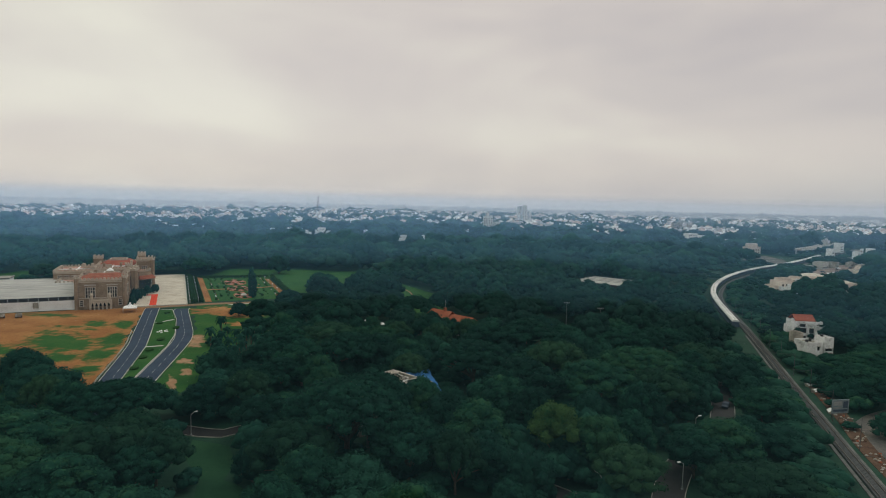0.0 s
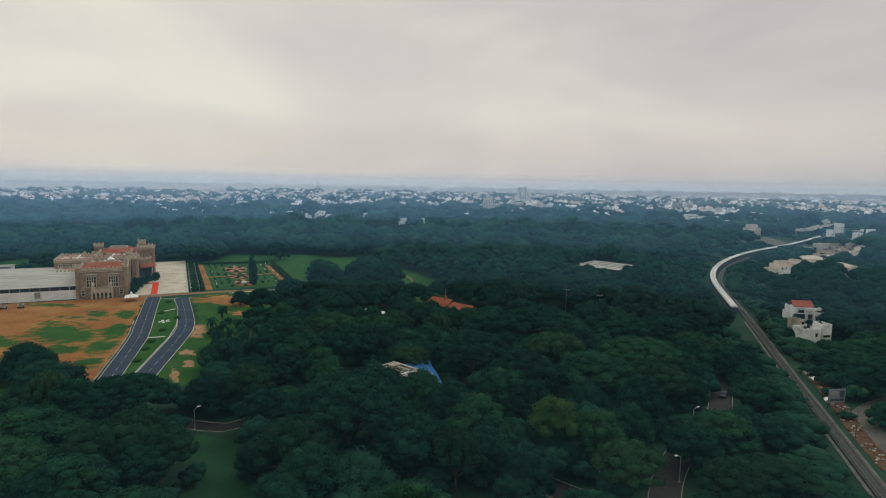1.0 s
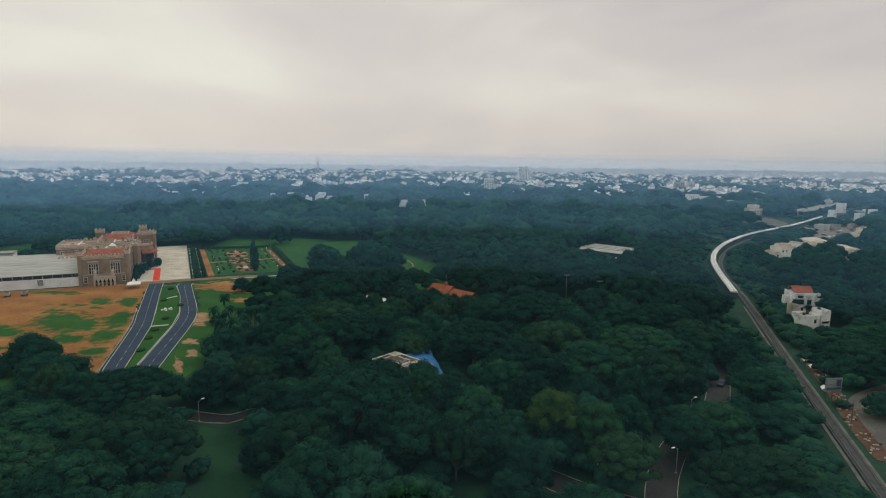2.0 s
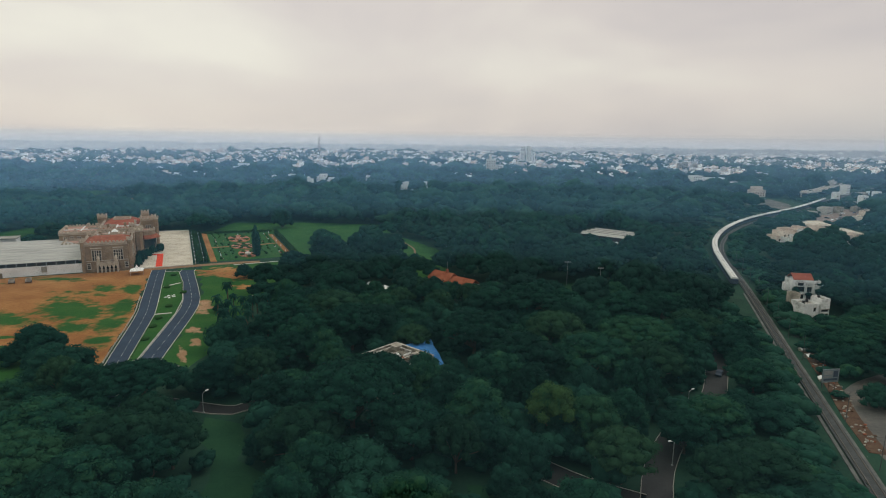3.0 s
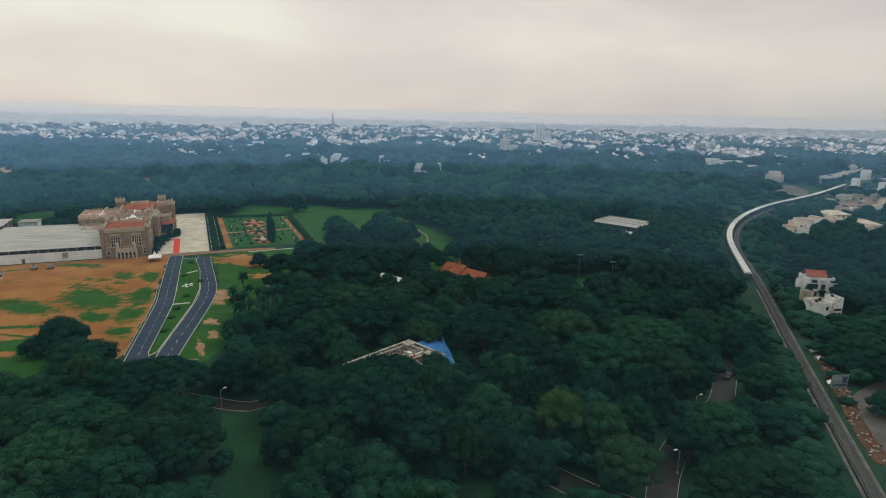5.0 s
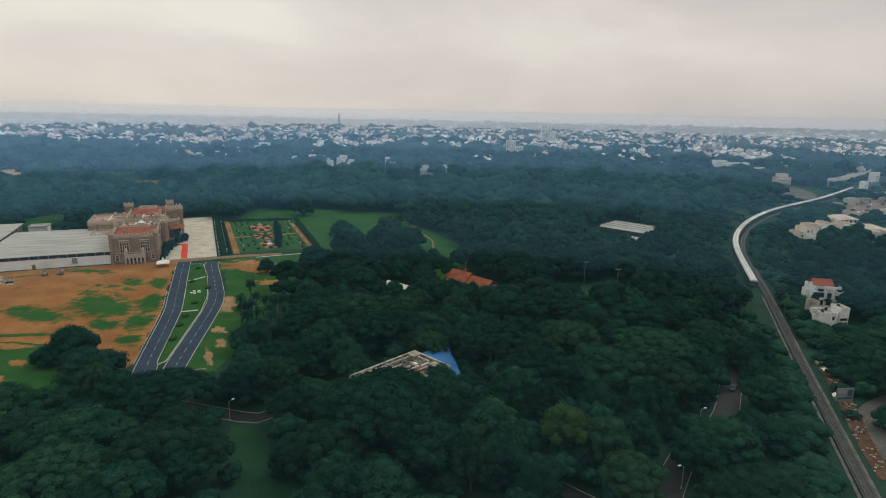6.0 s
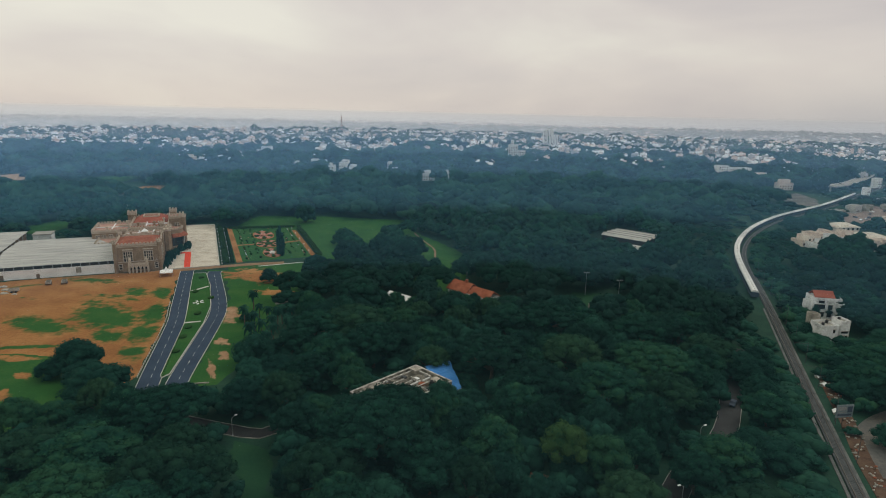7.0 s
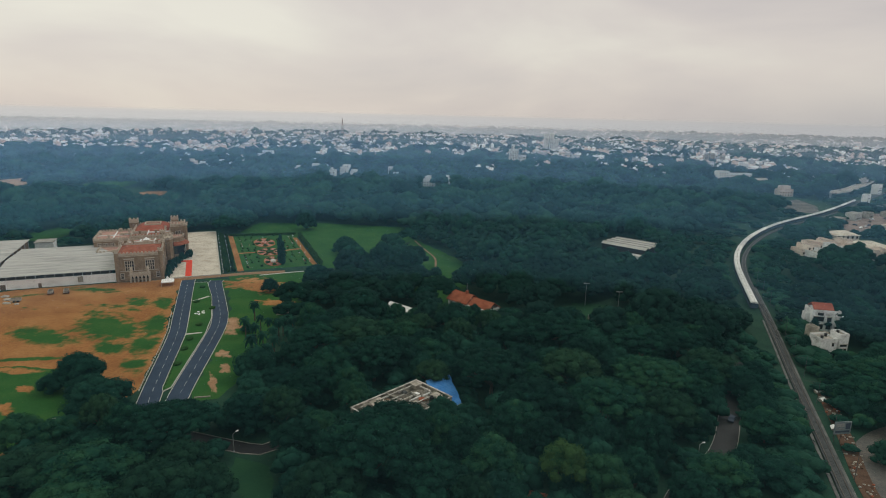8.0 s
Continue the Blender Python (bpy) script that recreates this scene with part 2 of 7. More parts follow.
def thinning(name, cover, ground, cover_scales, ground_scales, weight=3.4, low=1.30, high=2.15):
    """Ground cover that thins out to the ground round it, by a mask named cover and by noise."""
    m = material(name, cover, cover_scales[0], 0.95, cover_scales[1], 0.5)
    n, l = m.node_tree.nodes, m.node_tree.links
    bsdf, ramp = n["Principled BSDF"], n["Color Ramp"]
    geo = n["Geometry"]
    noises = []
    for s, d in ((ground_scales[0], 6.0), (ground_scales[1], 3.0), (0.26, 8.0)):
        node = n.new("ShaderNodeTexNoise")
        node.inputs["Scale"].default_value, node.inputs["Detail"].default_value = s, d
        l.new(geo.outputs["Position"], node.inputs["Vector"])
        noises.append(node.outputs["Fac"])
    both = n.new("ShaderNodeMix")
    both.inputs[0].default_value = 0.35
    l.new(noises[0], both.inputs[2])
    l.new(noises[1], both.inputs[3])
    ramp2 = n.new("ShaderNodeValToRGB")
    els = ramp2.color_ramp.elements
    while len(els) < len(ground):
        els.new(0.5)
    for i, (e, c) in enumerate(zip(els, ground)):
        e.position, e.color = 0.28 + 0.44 * i / (len(ground) - 1), (*c, 1)
    l.new(both.outputs[0], ramp2.inputs["Fac"])
    mask, add, fade, mix = n.new("ShaderNodeAttribute"), n.new("ShaderNodeMath"), n.new("ShaderNodeMapRange"), n.new("ShaderNodeMix")
    mask.attribute_name, add.operation, mix.data_type = "cover", "MULTIPLY_ADD", "RGBA"
    fade.interpolation_type = "SMOOTHSTEP"
    l.new(noises[2], add.inputs[0])
    add.inputs[1].default_value = weight
    l.new(mask.outputs["Fac"], add.inputs[2])
    fade.inputs["From Min"].default_value, fade.inputs["From Max"].default_value = low, high
    l.new(add.outputs[0], fade.inputs["Value"])
    l.new(fade.outputs[0], mix.inputs[0])
    l.new(ramp2.outputs["Color"], mix.inputs[6])
    l.new(ramp.outputs["Color"], mix.inputs[7])
    l.new(mix.outputs[2], bsdf.inputs["Base Color"])
    return m


SOFT_GRASS = thinning("thinning_field_grass", GRASS_STOPS, SOIL_STOPS, (0.09, 1.4), (0.06, 0.9), 2.6, 0.95, 1.85)
SOFT_SOIL = thinning("worn_earth_in_grass", SOIL_STOPS, GRASS_STOPS, (0.06, 0.9), (0.09, 1.4))
SOFT_SAND = thinning("worn_sand_in_grass", [(0.20, 0.11, 0.06), (0.29, 0.175, 0.105), (0.36, 0.24, 0.16)], GRASS_STOPS, (0.2, 1.5), (0.09, 1.4))


# ---- mesh helpers ----
def box(bm, x0, x1, y0, y1, z0, z1):
    vs = [bm.verts.new((x, y, z)) for x in (x0, x1) for y in (y0, y1) for z in (z0, z1)]
    for q in ((0, 1, 3, 2), (4, 6, 7, 5), (0, 4, 5, 1), (2, 3, 7, 6), (0, 2, 6, 4), (1, 5, 7, 3)):
        bm.faces.new([vs[i] for i in q])
    return vs


def prism(bm, ring, z0, z1, z_top=None):
    """An upright prism over a ring of points; z_top may lift each top corner."""
    lo = [bm.verts.new((x, y, z0)) for x, y in ring]
    hi = [bm.verts.new((x, y, z1 if z_top is None else z_top[i])) for i, (x, y) in enumerate(ring)]
    bm.faces.new(lo[::-1])
    bm.faces.new(hi)
    for i in range(len(ring)):
        j = (i + 1) % len(ring)
        bm.faces.new((lo[i], lo[j], hi[j], hi[i]))


def circle(cx, cy, r, n=10, turn=0.0):
    return [(cx + r * math.cos(turn + 2 * math.pi * i / n), cy + r * math.sin(turn + 2 * math.pi * i / n)) for i in range(n)]


def tube(bm, a, b, r0, r1, n=6):
    """A tapered round bar from a to b."""
    a, b = Vector(a), Vector(b)
    q = (b - a).to_track_quat("Z", "Y")
    rings = []
    for p, r in ((a, r0), (b, r1)):
        rings.append([bm.verts.new(p + q @ Vector((r * math.cos(2 * math.pi * i / n), r * math.sin(2 * math.pi * i / n), 0))) for i in range(n)])
    for i in range(n):
        j = (i + 1) % n
        bm.faces.new((rings[0][i], rings[0][j], rings[1][j], rings[1][i]))
    bm.faces.new(rings[0][::-1])
    bm.faces.new(rings[1])


def merlons(bm, x0, x1, y0, y1, z, size=0.9, gap=0.8, high=1.0, thick=0.45, sides="fblr"):
    """Battlements round a rectangle."""
    def run(a, b):
        n = max(1, round((b - a + gap) / (size + gap)))
        step = (b - a - size) / max(1, n - 1) if n > 1 else 0
        return [a + i * step for i in range(n)]
    for s, y in (("f", y0), ("b", y1 - thick)):
        if s in sides:
            for x in run(x0, x1):
                box(bm, x, x + size, y, y + thick, z, z + high)
    for s, x in (("l", x0), ("r", x1 - thick)):
        if s in sides:
            for y in run(y0, y1):
                box(bm, x, x + thick, y, y + size, z, z + high)


def mesh_of(bm, name, mat):
    me = bpy.data.meshes.new(name)
    bmesh.ops.recalc_face_normals(bm, faces=bm.faces)
    bm.to_mesh(me)
    bm.free()
    for m in (mat if isinstance(mat, (list, tuple)) else [mat]):
        me.materials.append(m)
    return me


def part(name, bm, mat, parent=None, label=""):
    ob = new(name, mesh_of(bm, name, mat))
    ob.parent = parent
    return tagged(ob, label) if label else ob


def thing(name, m, label, category, group="", kind=""):
    ob = new(name)
    ob.empty_display_size = 0.5
    ob.matrix_world = m
    return tagged(ob, label, category, group, kind)


def quads(name, verts, faces, mat, slots=None, smooth=None):
    """A mesh from arrays of corners and faces that all have as many corners; smooth marks the rounded faces."""
    verts, faces = np.asarray(verts, np.float32), np.asarray(faces, np.int32)
    me = bpy.data.meshes.new(name)
    me.vertices.add(len(verts))
    me.vertices.foreach_set("co", verts.ravel())
    me.loops.add(faces.size)
    me.loops.foreach_set("vertex_index", faces.ravel())
    me.polygons.add(len(faces))
    me.polygons.foreach_set("loop_start", np.arange(0, faces.size, faces.shape[1], dtype=np.int32))
    for m in (mat if isinstance(mat, (list, tuple)) else [mat]):
        me.materials.append(m)
    if slots is not None:
        me.polygons.foreach_set("material_index", np.asarray(slots, np.int32))
    if smooth is not None:
        me.polygons.foreach_set("use_smooth", np.asarray(smooth, bool))
    me.update(calc_edges=True)
    return me


def sheet(name, ring, z, mat, label, category, kind="structure", wobble=0.0, step=3.0, seed=0):
    """A flat sheet over a ring of points, its edge broken up by wobble metres."""
    pts = []
    for i, (x0, y0) in enumerate(ring):
        x1, y1 = ring[(i + 1) % len(ring)]
        n = max(1, int(math.hypot(x1 - x0, y1 - y0) / step)) if wobble else 1
        for k in range(n):
            x, y = x0 + (x1 - x0) * k / n, y0 + (y1 - y0) * k / n
            if wobble:
                v = noise.noise_vector(Vector((x * 0.16 + seed, y * 0.16, seed))) + 0.5 * noise.noise_vector(Vector((x * 0.5, y * 0.5 + seed, 3)))
                x, y = x + wobble * v.x, y + wobble * v.y
            pts.append((x, y))
    bm = bmesh.new()
    bm.faces.new([bm.verts.new((x, y, z)) for x, y in pts])
    bmesh.ops.triangulate(bm, faces=bm.faces)
    ob = part(name, bm, mat)
    for f in ob.data.polygons:
        if f.normal.z < 0:
            f.flip()
    return tagged(ob, label, category, kind=kind)


def blob(cx, cy, rx, ry, turn=0.0, n=14):
    c, s = math.cos(radians(turn)), math.sin(radians(turn))
    return [(cx + c * rx * math.cos(a) - s * ry * math.sin(a), cy + s * rx * math.cos(a) + c * ry * math.sin(a))
            for a in (2 * math.pi * i / n for i in range(n))]


def soft_patch(name, cx, cy, rx, ry, turn, z, mat, label, category, seed=0):
    """A flat oval patch whose cover thins out towards its ragged rim."""
    c, s = math.cos(radians(turn)), math.sin(radians(turn))
    bm = bmesh.new()
    steps = ((0.0, 0.72), (0.45, 0.60), (0.8, 0.30), (1.12, -0.2), (1.55, -1.4))
    rings = []
    cover = []
    for f, amount in steps:
        ring = []
        for i in range(40):
            a = 2 * math.pi * i / 40
            p = Vector((math.cos(a), math.sin(a), 0))
            k = f * (1 + 0.45 * noise.noise(p * 1.3 + Vector((seed, 0, 5))) + 0.35 * noise.noise(p * 3.5 + Vector((0, seed, 1))))
            x, y = rx * k * p.x, ry * k * p.y
            ring.append(bm.verts.new((cx + c * x - s * y, cy + s * x + c * y, z)))
            cover.append(amount)
            if f == 0:
                break
        rings.append(ring)
    for a, b in zip(rings[1][-1:] + rings[1][:-1], rings[1]):
        bm.faces.new((rings[0][0], a, b))
    for r0, r1 in zip(rings[1:], rings[2:]):
        for i in range(40):
            bm.faces.new((r0[i - 1], r1[i - 1], r1[i], r0[i]))
    ob = part(name, bm, mat)
    layer = ob.data.attributes.new("cover", "FLOAT", "POINT")
    layer.data.foreach_set("value", cover)
    for f in ob.data.polygons:
        if f.normal.z < 0:
            f.flip()
    return tagged(ob, label, category, kind="structure")


def along(line, step=4.0):
    """Points every few metres on a smooth curve through a line's points, with the tangent."""
    p = [Vector(q).to_2d() for q in line]
    p = [2 * p[0] - p[1]] + p + [2 * p[-1] - p[-2]]
    out = []
    for i in range(1, len(p) - 2):
        n = max(1, int((p[i + 1] - p[i]).length / step))
        for k in range(n + (i == len(p) - 3)):
            t = k / n
            a, b, c, d = p[i - 1:i + 3]
            pos = 0.5 * (2 * b + (c - a) * t + (2 * a - 5 * b + 4 * c - d) * t * t + (3 * b - a - 3 * c + d) * t ** 3)
            tan = 0.5 * ((c - a) + 2 * (2 * a - 5 * b + 4 * c - d) * t + 3 * (3 * b - a - 3 * c + d) * t * t)
            out.append((pos, tan.normalized()))
    return out


def ribbon(bm, line, off0, off1, z0, z1, step=4.0):
    """A long solid strip along a line, between two offsets to its right, from z0 to z1."""
    rows = []
    for p, t in along(line, step):
        r = Vector((t.y, -t.x))
        rows.append([bm.verts.new((*(p + r * o), z)) for o, z in ((off0, z0), (off1, z0), (off1, z1), (off0, z1))])
    for a, b in zip(rows, rows[1:]):
        for i in range(4):
            j = (i + 1) % 4
            bm.faces.new((a[i], a[j], b[j], b[i]))
    bm.faces.new(rows[0][::-1])
    bm.faces.new(rows[-1])


def inside(x, y, ring):
    hit = False
    for i in range(len(ring)):
        (x0, y0), (x1, y1) = ring[i - 1], ring[i]
        if (y0 > y) != (y1 > y) and x < (x1 - x0) * (y - y0) / (y1 - y0) + x0:
            hit = not hit
    return hit


def near_line(x, y, line, d):
    for (x0, y0), (x1, y1) in zip(line, line[1:]):
        dx, dy = x1 - x0, y1 - y0
        t = max(0, min(1, ((x - x0) * dx + (y - y0) * dy) / (dx * dx + dy * dy)))
        if math.hypot(x - x0 - t * dx, y - y0 - t * dy) < d:
            return True
    return False

# ---- the plan ----
PALACE_AT, PALACE_TURN = Vector((-178.7, 275.7)), math.degrees(math.atan2(0.421, 0.907))
E1, E2 = Vector((0.907, 0.421)), Vector((-0.421, 0.907))


def grounds(u, v):
    """A place in the palace's own directions: u to the right along its front, v back from it."""
    p = PALACE_AT + u * E1 + v * E2
    return (p.x, p.y)


LEFT_LANE = [(-144.5, 284), (-142.7, 279.4), (-122.0, 230.6), (-113.2, 209.5), (-98.0, 164.4), (-91, 146), (-80, 122)]
RIGHT_LANE = [(-129.8, 285), (-129.0, 281.0), (-112.0, 246.5), (-104.3, 229.5), (-99.0, 211.8), (-88.4, 163.0), (-83, 146), (-76, 122)]
MEDIAN = [(-139.2, 279.6), (-133.2, 281.0), (-121.5, 260), (-115.6, 247), (-108.2, 229.8), (-102.8, 212), (-93.0, 166), (-94.2, 163.0), (-95.4, 165), (-109.8, 210), (-118.4, 231), (-128.5, 254)]
TRACK_POINTS = [(84, 90), (90, 108), (94.7, 121.6), (98.5, 135), (109.5, 167.5), (116, 186.6), (125.3, 214), (134, 237.6), (148.7, 283),
                (168, 343), (187, 384), (214, 428), (243, 466), (286, 512), (325, 545), (382, 602), (445, 670), (560, 790), (800, 1010)]


def smoothed(points, step=4.0, reach=10, every=5):
    """The same line with its bends eased."""
    p = [q for q, _ in along(points, step)]
    out = []
    for i in range(0, len(p), every):
        k = min(reach, i, len(p) - 1 - i)
        mean = sum((p[j] for j in range(i - k, i + k + 1)), Vector((0, 0))) / (2 * k + 1)
        out.append((mean.x, mean.y))
    return out


TRACK = smoothed([(x - (0.6 + 0.015 * max(0, 180 - y) if y < 260 else 0), y) for x, y in TRACK_POINTS])
PARK_ROAD = [(36, 84), (42, 100), (46.5, 111), (56, 126), (71, 142), (81, 160), (90, 180), (104, 205)]
LOWER_ROAD = [(13, 117), (22, 109.5), (29.5, 103.5), (39, 98.5)]
PATH_WEST = [(-80, 140), (-62, 135.5), (-52, 134), (-46, 139), (-40, 147)]
FRONT_ROAD = [grounds(-60, -9), grounds(-20, -4), grounds(24, -4), grounds(62, -3), grounds(84, -5)]
EAST_STREET = [(100, 92), (104.5, 118), (110, 137), (121, 150), (140, 160)]

FIELD = [(-262, 236), grounds(-52, -1), grounds(0, -1), grounds(33, -3), (-143, 271), (-126.5, 230), (-117.5, 209), (-102.5, 165), (-106, 150), (-113, 131), (-118, 122), (-190, 118), (-300, 170)]
GARDEN = [grounds(58, 4), grounds(104, 4), grounds(104, 96), grounds(58, 104)]
BACK_LAWN = [(-165, 446), (-110, 452), (-46, 446), (-38, 400), (-46, 372), (-56, 345), (-60, 316), (-84, 318), (-88, 334), (-117, 398), (-166, 405)]
EAST_LAWN = [(-38, 405), (-24, 382), (0, 340), (2, 300), (0, 266), (-8, 258), (-22, 266), (-27, 300), (-33, 335), (-42, 365)]
ROAD_LAWN = [(-83, 158), (-75, 160), (-73, 180), (-73, 196), (-77, 215), (-79, 235), (-78, 262), (-75, 290), (-78, 311), (-122, 297), (-124, 285), (-107, 246), (-100, 228), (-95, 211)]
SOUTH_LAWN = [(-58, 130), (-47, 127.5), (-42, 112), (-31, 104), (-28, 98), (-32, 88), (-44, 92), (-49, 110)]
MID_LAWN = [(6, 104), (20, 105), (25, 100), (22, 92), (6, 90)]
CLEARING = [(46, 246), (64, 243), (76, 249), (70, 268), (52, 270)]
PALACE_RING = [grounds(-66, -4), grounds(56, -4), grounds(56, 124), grounds(18, 126), grounds(14, 92), grounds(-26, 86), grounds(-66, 96)]
VILLA_RING = [(-36, 141), (-15, 168), (-4, 174), (3, 160), (0, 150), (-12, 136)]
RED_ROOF_RING = [(-14, 252), (-8, 230), (16, 222), (34, 234), (30, 250), (4, 270)]
LODGE_RING = [(-44, 244), (-38, 214), (-17, 212), (-13, 238), (-30, 254)]
GARDEN_RING = [grounds(48, -8), grounds(112, -8), grounds(127, 20), grounds(122, 106), grounds(48, 112)]
HOUSE_RING = [(126, 194), (144, 194), (153, 211), (162, 236), (158, 252), (147, 252), (140, 230), (131, 212)]
SHED_RING = [(80, 366), (104, 338), (120, 346), (134, 392), (110, 422), (88, 402)]
EAST_TOWN_RING = [(216, 362), (226, 400), (262, 424), (318, 500), (400, 590), (440, 600), (390, 520), (345, 452), (300, 392), (262, 358)]
LOT_RING = [(326, 578), (352, 572), (386, 630), (396, 700), (352, 680), (322, 636)]
FAR_FIELDS = [blob(-528, 635, 30, 55), blob(-415, 640, 28, 55), blob(-332, 574, 17, 36), blob(-290, 385, 15, 28)]
EDGE_HOUSES = [(-160, 776, 12, 9), (-178, 796, 10, 10), (-194, 800, 9, 8), (-100, 756, 13, 8), (-8, 726, 15, 7), (-246, 808, 11, 9), (-398, 836, 14, 9), (-420, 850, 12, 11),
               (-440, 862, 14, 9), (-378, 858, 13, 10), (-358, 846, 10, 8), (-410, 872, 16, 9), (-640, 905, 14, 9), (-600, 930, 12, 9), (-30, 738, 8, 8), (30, 910, 12, 9), (250, 905, 12, 9), (288, 880, 10, 8), (560, 900, 15, 9), (610, 930, 14, 10)]
VIEWS = [*(blob(x + 6, y - 24, 9, 30) for x, y, w, h in EDGE_HOUSES), blob(392, 832, 42, 42), blob(386, 690, 24, 38), blob(-50, 668, 20, 62), blob(-176, 800, 18, 48), blob(-228, 850, 20, 46), blob(-110, 822, 16, 44), blob(204, 735, 16, 36), blob(62, 233, 12, 13), blob(-268, 350, 12, 34)]
FAR_FRONTS = [blob(-478, 575, 34, 52), blob(-375, 578, 34, 52), blob(-303, 528, 17, 52)]
PALM_RING = [(-94, 234), (-86, 205), (-78, 180), (-64, 178), (-56, 192), (-62, 218), (-80, 236)]
DRIVE_HEAD = [grounds(18, -16), grounds(64, -16), grounds(64, -1), grounds(18, -1)]
VERGE_RING = [(-94, 138), (-68, 147), (-71, 166), (-86, 166)]
LANE_GAP = [(-60, 135), (-42, 141), (-42, 122), (-50, 116), (-60, 122)]
OPEN = [DRIVE_HEAD, LANE_GAP, VERGE_RING, PALM_RING, *FAR_FRONTS, FIELD, GARDEN, BACK_LAWN, EAST_LAWN, ROAD_LAWN, SOUTH_LAWN, MID_LAWN, CLEARING, PALACE_RING, VILLA_RING, RED_ROOF_RING, LODGE_RING, GARDEN_RING, LOT_RING, HOUSE_RING,
        SHED_RING, EAST_TOWN_RING, MEDIAN, *FAR_FIELDS, *VIEWS]
LINES = [(LEFT_LANE[:6], 6), (RIGHT_LANE[:7], 6), (TRACK, 6.5), ([(p.x - 5 * t.y, p.y + 5 * t.x) for p, t in along(TRACK, 20) if p.y > 215], 6.5), (PARK_ROAD, 4.5), (LOWER_ROAD, 4), (PATH_WEST, 4), (EAST_STREET, 8)]
# bushes, not trees, grow this near the line on its park side
LOW_BELT = [(74, 84), (80, 108), (84, 121), (92, 150), (101, 182), (112, 214), (122, 240), (136, 283)]


def height_near_line(x, y):
    """How tall, against the rest, trees grow beside the railway; they are taller inside its far bend."""
    if y > 325 and near_line(x, y, TRACK, 42):
        return 0.52 if near_line(x - 24, y, TRACK, 18) and not near_line(x, y, TRACK, 14) else 0.36
    if near_line(x, y, TRACK, 15):
        return 0.42
    return 0.6 if near_line(x, y, TRACK, 24) else 1.0


def free(x, y, spare=0.0):
    """Whether a tree can stand at a place."""
    return not any(inside(x, y, r) for r in OPEN) and not any(near_line(x, y, l, d + spare) for l, d in LINES)


# ---- ground ----
bm = bmesh.new()
rings = [[bm.verts.new((r * math.cos(2 * math.pi * i / 96), r * math.sin(2 * math.pi * i / 96), 0)) for i in range(96)] for r in (60, 150, 300, 600, 1200, 2400, 4900)]
bm.faces.new(rings[0])
for a, b in zip(rings, rings[1:]):
    for i in range(96):
        bm.faces.new((a[i], b[i], b[(i + 1) % 96], a[(i + 1) % 96]))
tagged(part("ground", bm, UNDERGROWTH), "dark green undergrowth and shaded earth under the trees", "ground", kind="structure")

sheet("dirt_field", FIELD, 0.03, SOIL, "bare red earth field in front of the palace", "dirt field", wobble=2.0, seed=1)
# x, y, half length, half width, turn, how closely the grass stands
FIELD_GRASS = [
    (-163, 203, 15, 6.6, 161, 1.0), (-174, 208, 7.5, 5.0, 165, 0.8), (-147, 216, 17, 9.0, 129, 1.0), (-137, 212, 10, 7.0, 115, 1.0), (-160, 229, 9, 5.5, 140, 0.6),
    (-158, 240, 15, 3.4, 178, 0.5), (-150.5, 247, 8, 4.6, 125, 0.9), (-146, 236, 7, 2.8, 170, 0.4), (-138.5, 247, 9, 4.4, 116, 0.95), (-127, 219.5, 13, 5.2, 113, 1.0),
    (-120.5, 200, 11, 5.0, 114, 1.0), (-131.5, 195, 7.5, 4.8, 150, 1.0), (-114.5, 182, 5.6, 4.0, 135, 1.0), (-181, 262, 15, 4.2, 176, 0.75), (-152, 182.5, 14, 1.7, 12, 1.0),
    (-205, 250, 12, 2.6, 30, 0.4), (-196, 205, 10, 6, 150, 0.8), (-117, 214, 6, 2.0, 112, 0.6), (-110, 176, 5, 2.2, 120, 0.6), (-190, 232, 9, 3, 165, 0.1)]


def grass_at(x, y):
    """How closely grass stands at a place of the field, from -1.3 for bare earth up to 1."""
    most = -1.3
    for cx, cy, rx, ry, turn, full in FIELD_GRASS:
        a = radians(turn)
        dx, dy = x - cx, y - cy
        u, v = (dx * math.cos(a) + dy * math.sin(a)) / rx, (dy * math.cos(a) - dx * math.sin(a)) / ry
        d = math.hypot(u, v) + 0.22 * noise.noise(Vector((x / 7, y / 7, 4)))
        most = max(most, full - 1.15 * max(0.0, d - 0.35) ** 1.3 - 0.25)
    return most


bm = bmesh.new()
corners, cover, STEP = {}, [], 1.6
for ix in range(int(-262 / STEP), int(-100 / STEP)):
    for iy in range(int(120 / STEP), int(285 / STEP)):
        square = [(ix * STEP, iy * STEP), ((ix + 1) * STEP, iy * STEP), ((ix + 1) * STEP, (iy + 1) * STEP), (ix * STEP, (iy + 1) * STEP)]
        if all(inside(x, y, FIELD) for x, y in square):
            for q in square:
                if q not in corners:
                    corners[q] = bm.verts.new((*q, 0.09))
                    cover.append(grass_at(*q))
            bm.faces.new([corners[q] for q in square])
field_grass = part("field_grass", bm, SOFT_GRASS)
field_grass.data.attributes.new("cover", "FLOAT", "POINT").data.foreach_set("value", cover)
tagged(field_grass, "patchy short grass worn through to red earth", "grass", kind="structure")
sheet("lower_lawn", [(-190, 112), (-190, 168), (-170, 172), (-150, 171), (-128, 176), (-109, 160), (-112, 142), (-118, 128), (-124, 112)], 0.11, GRASS,
      "lush green lawn beside the red field", "lawn", wobble=1.6, seed=40)
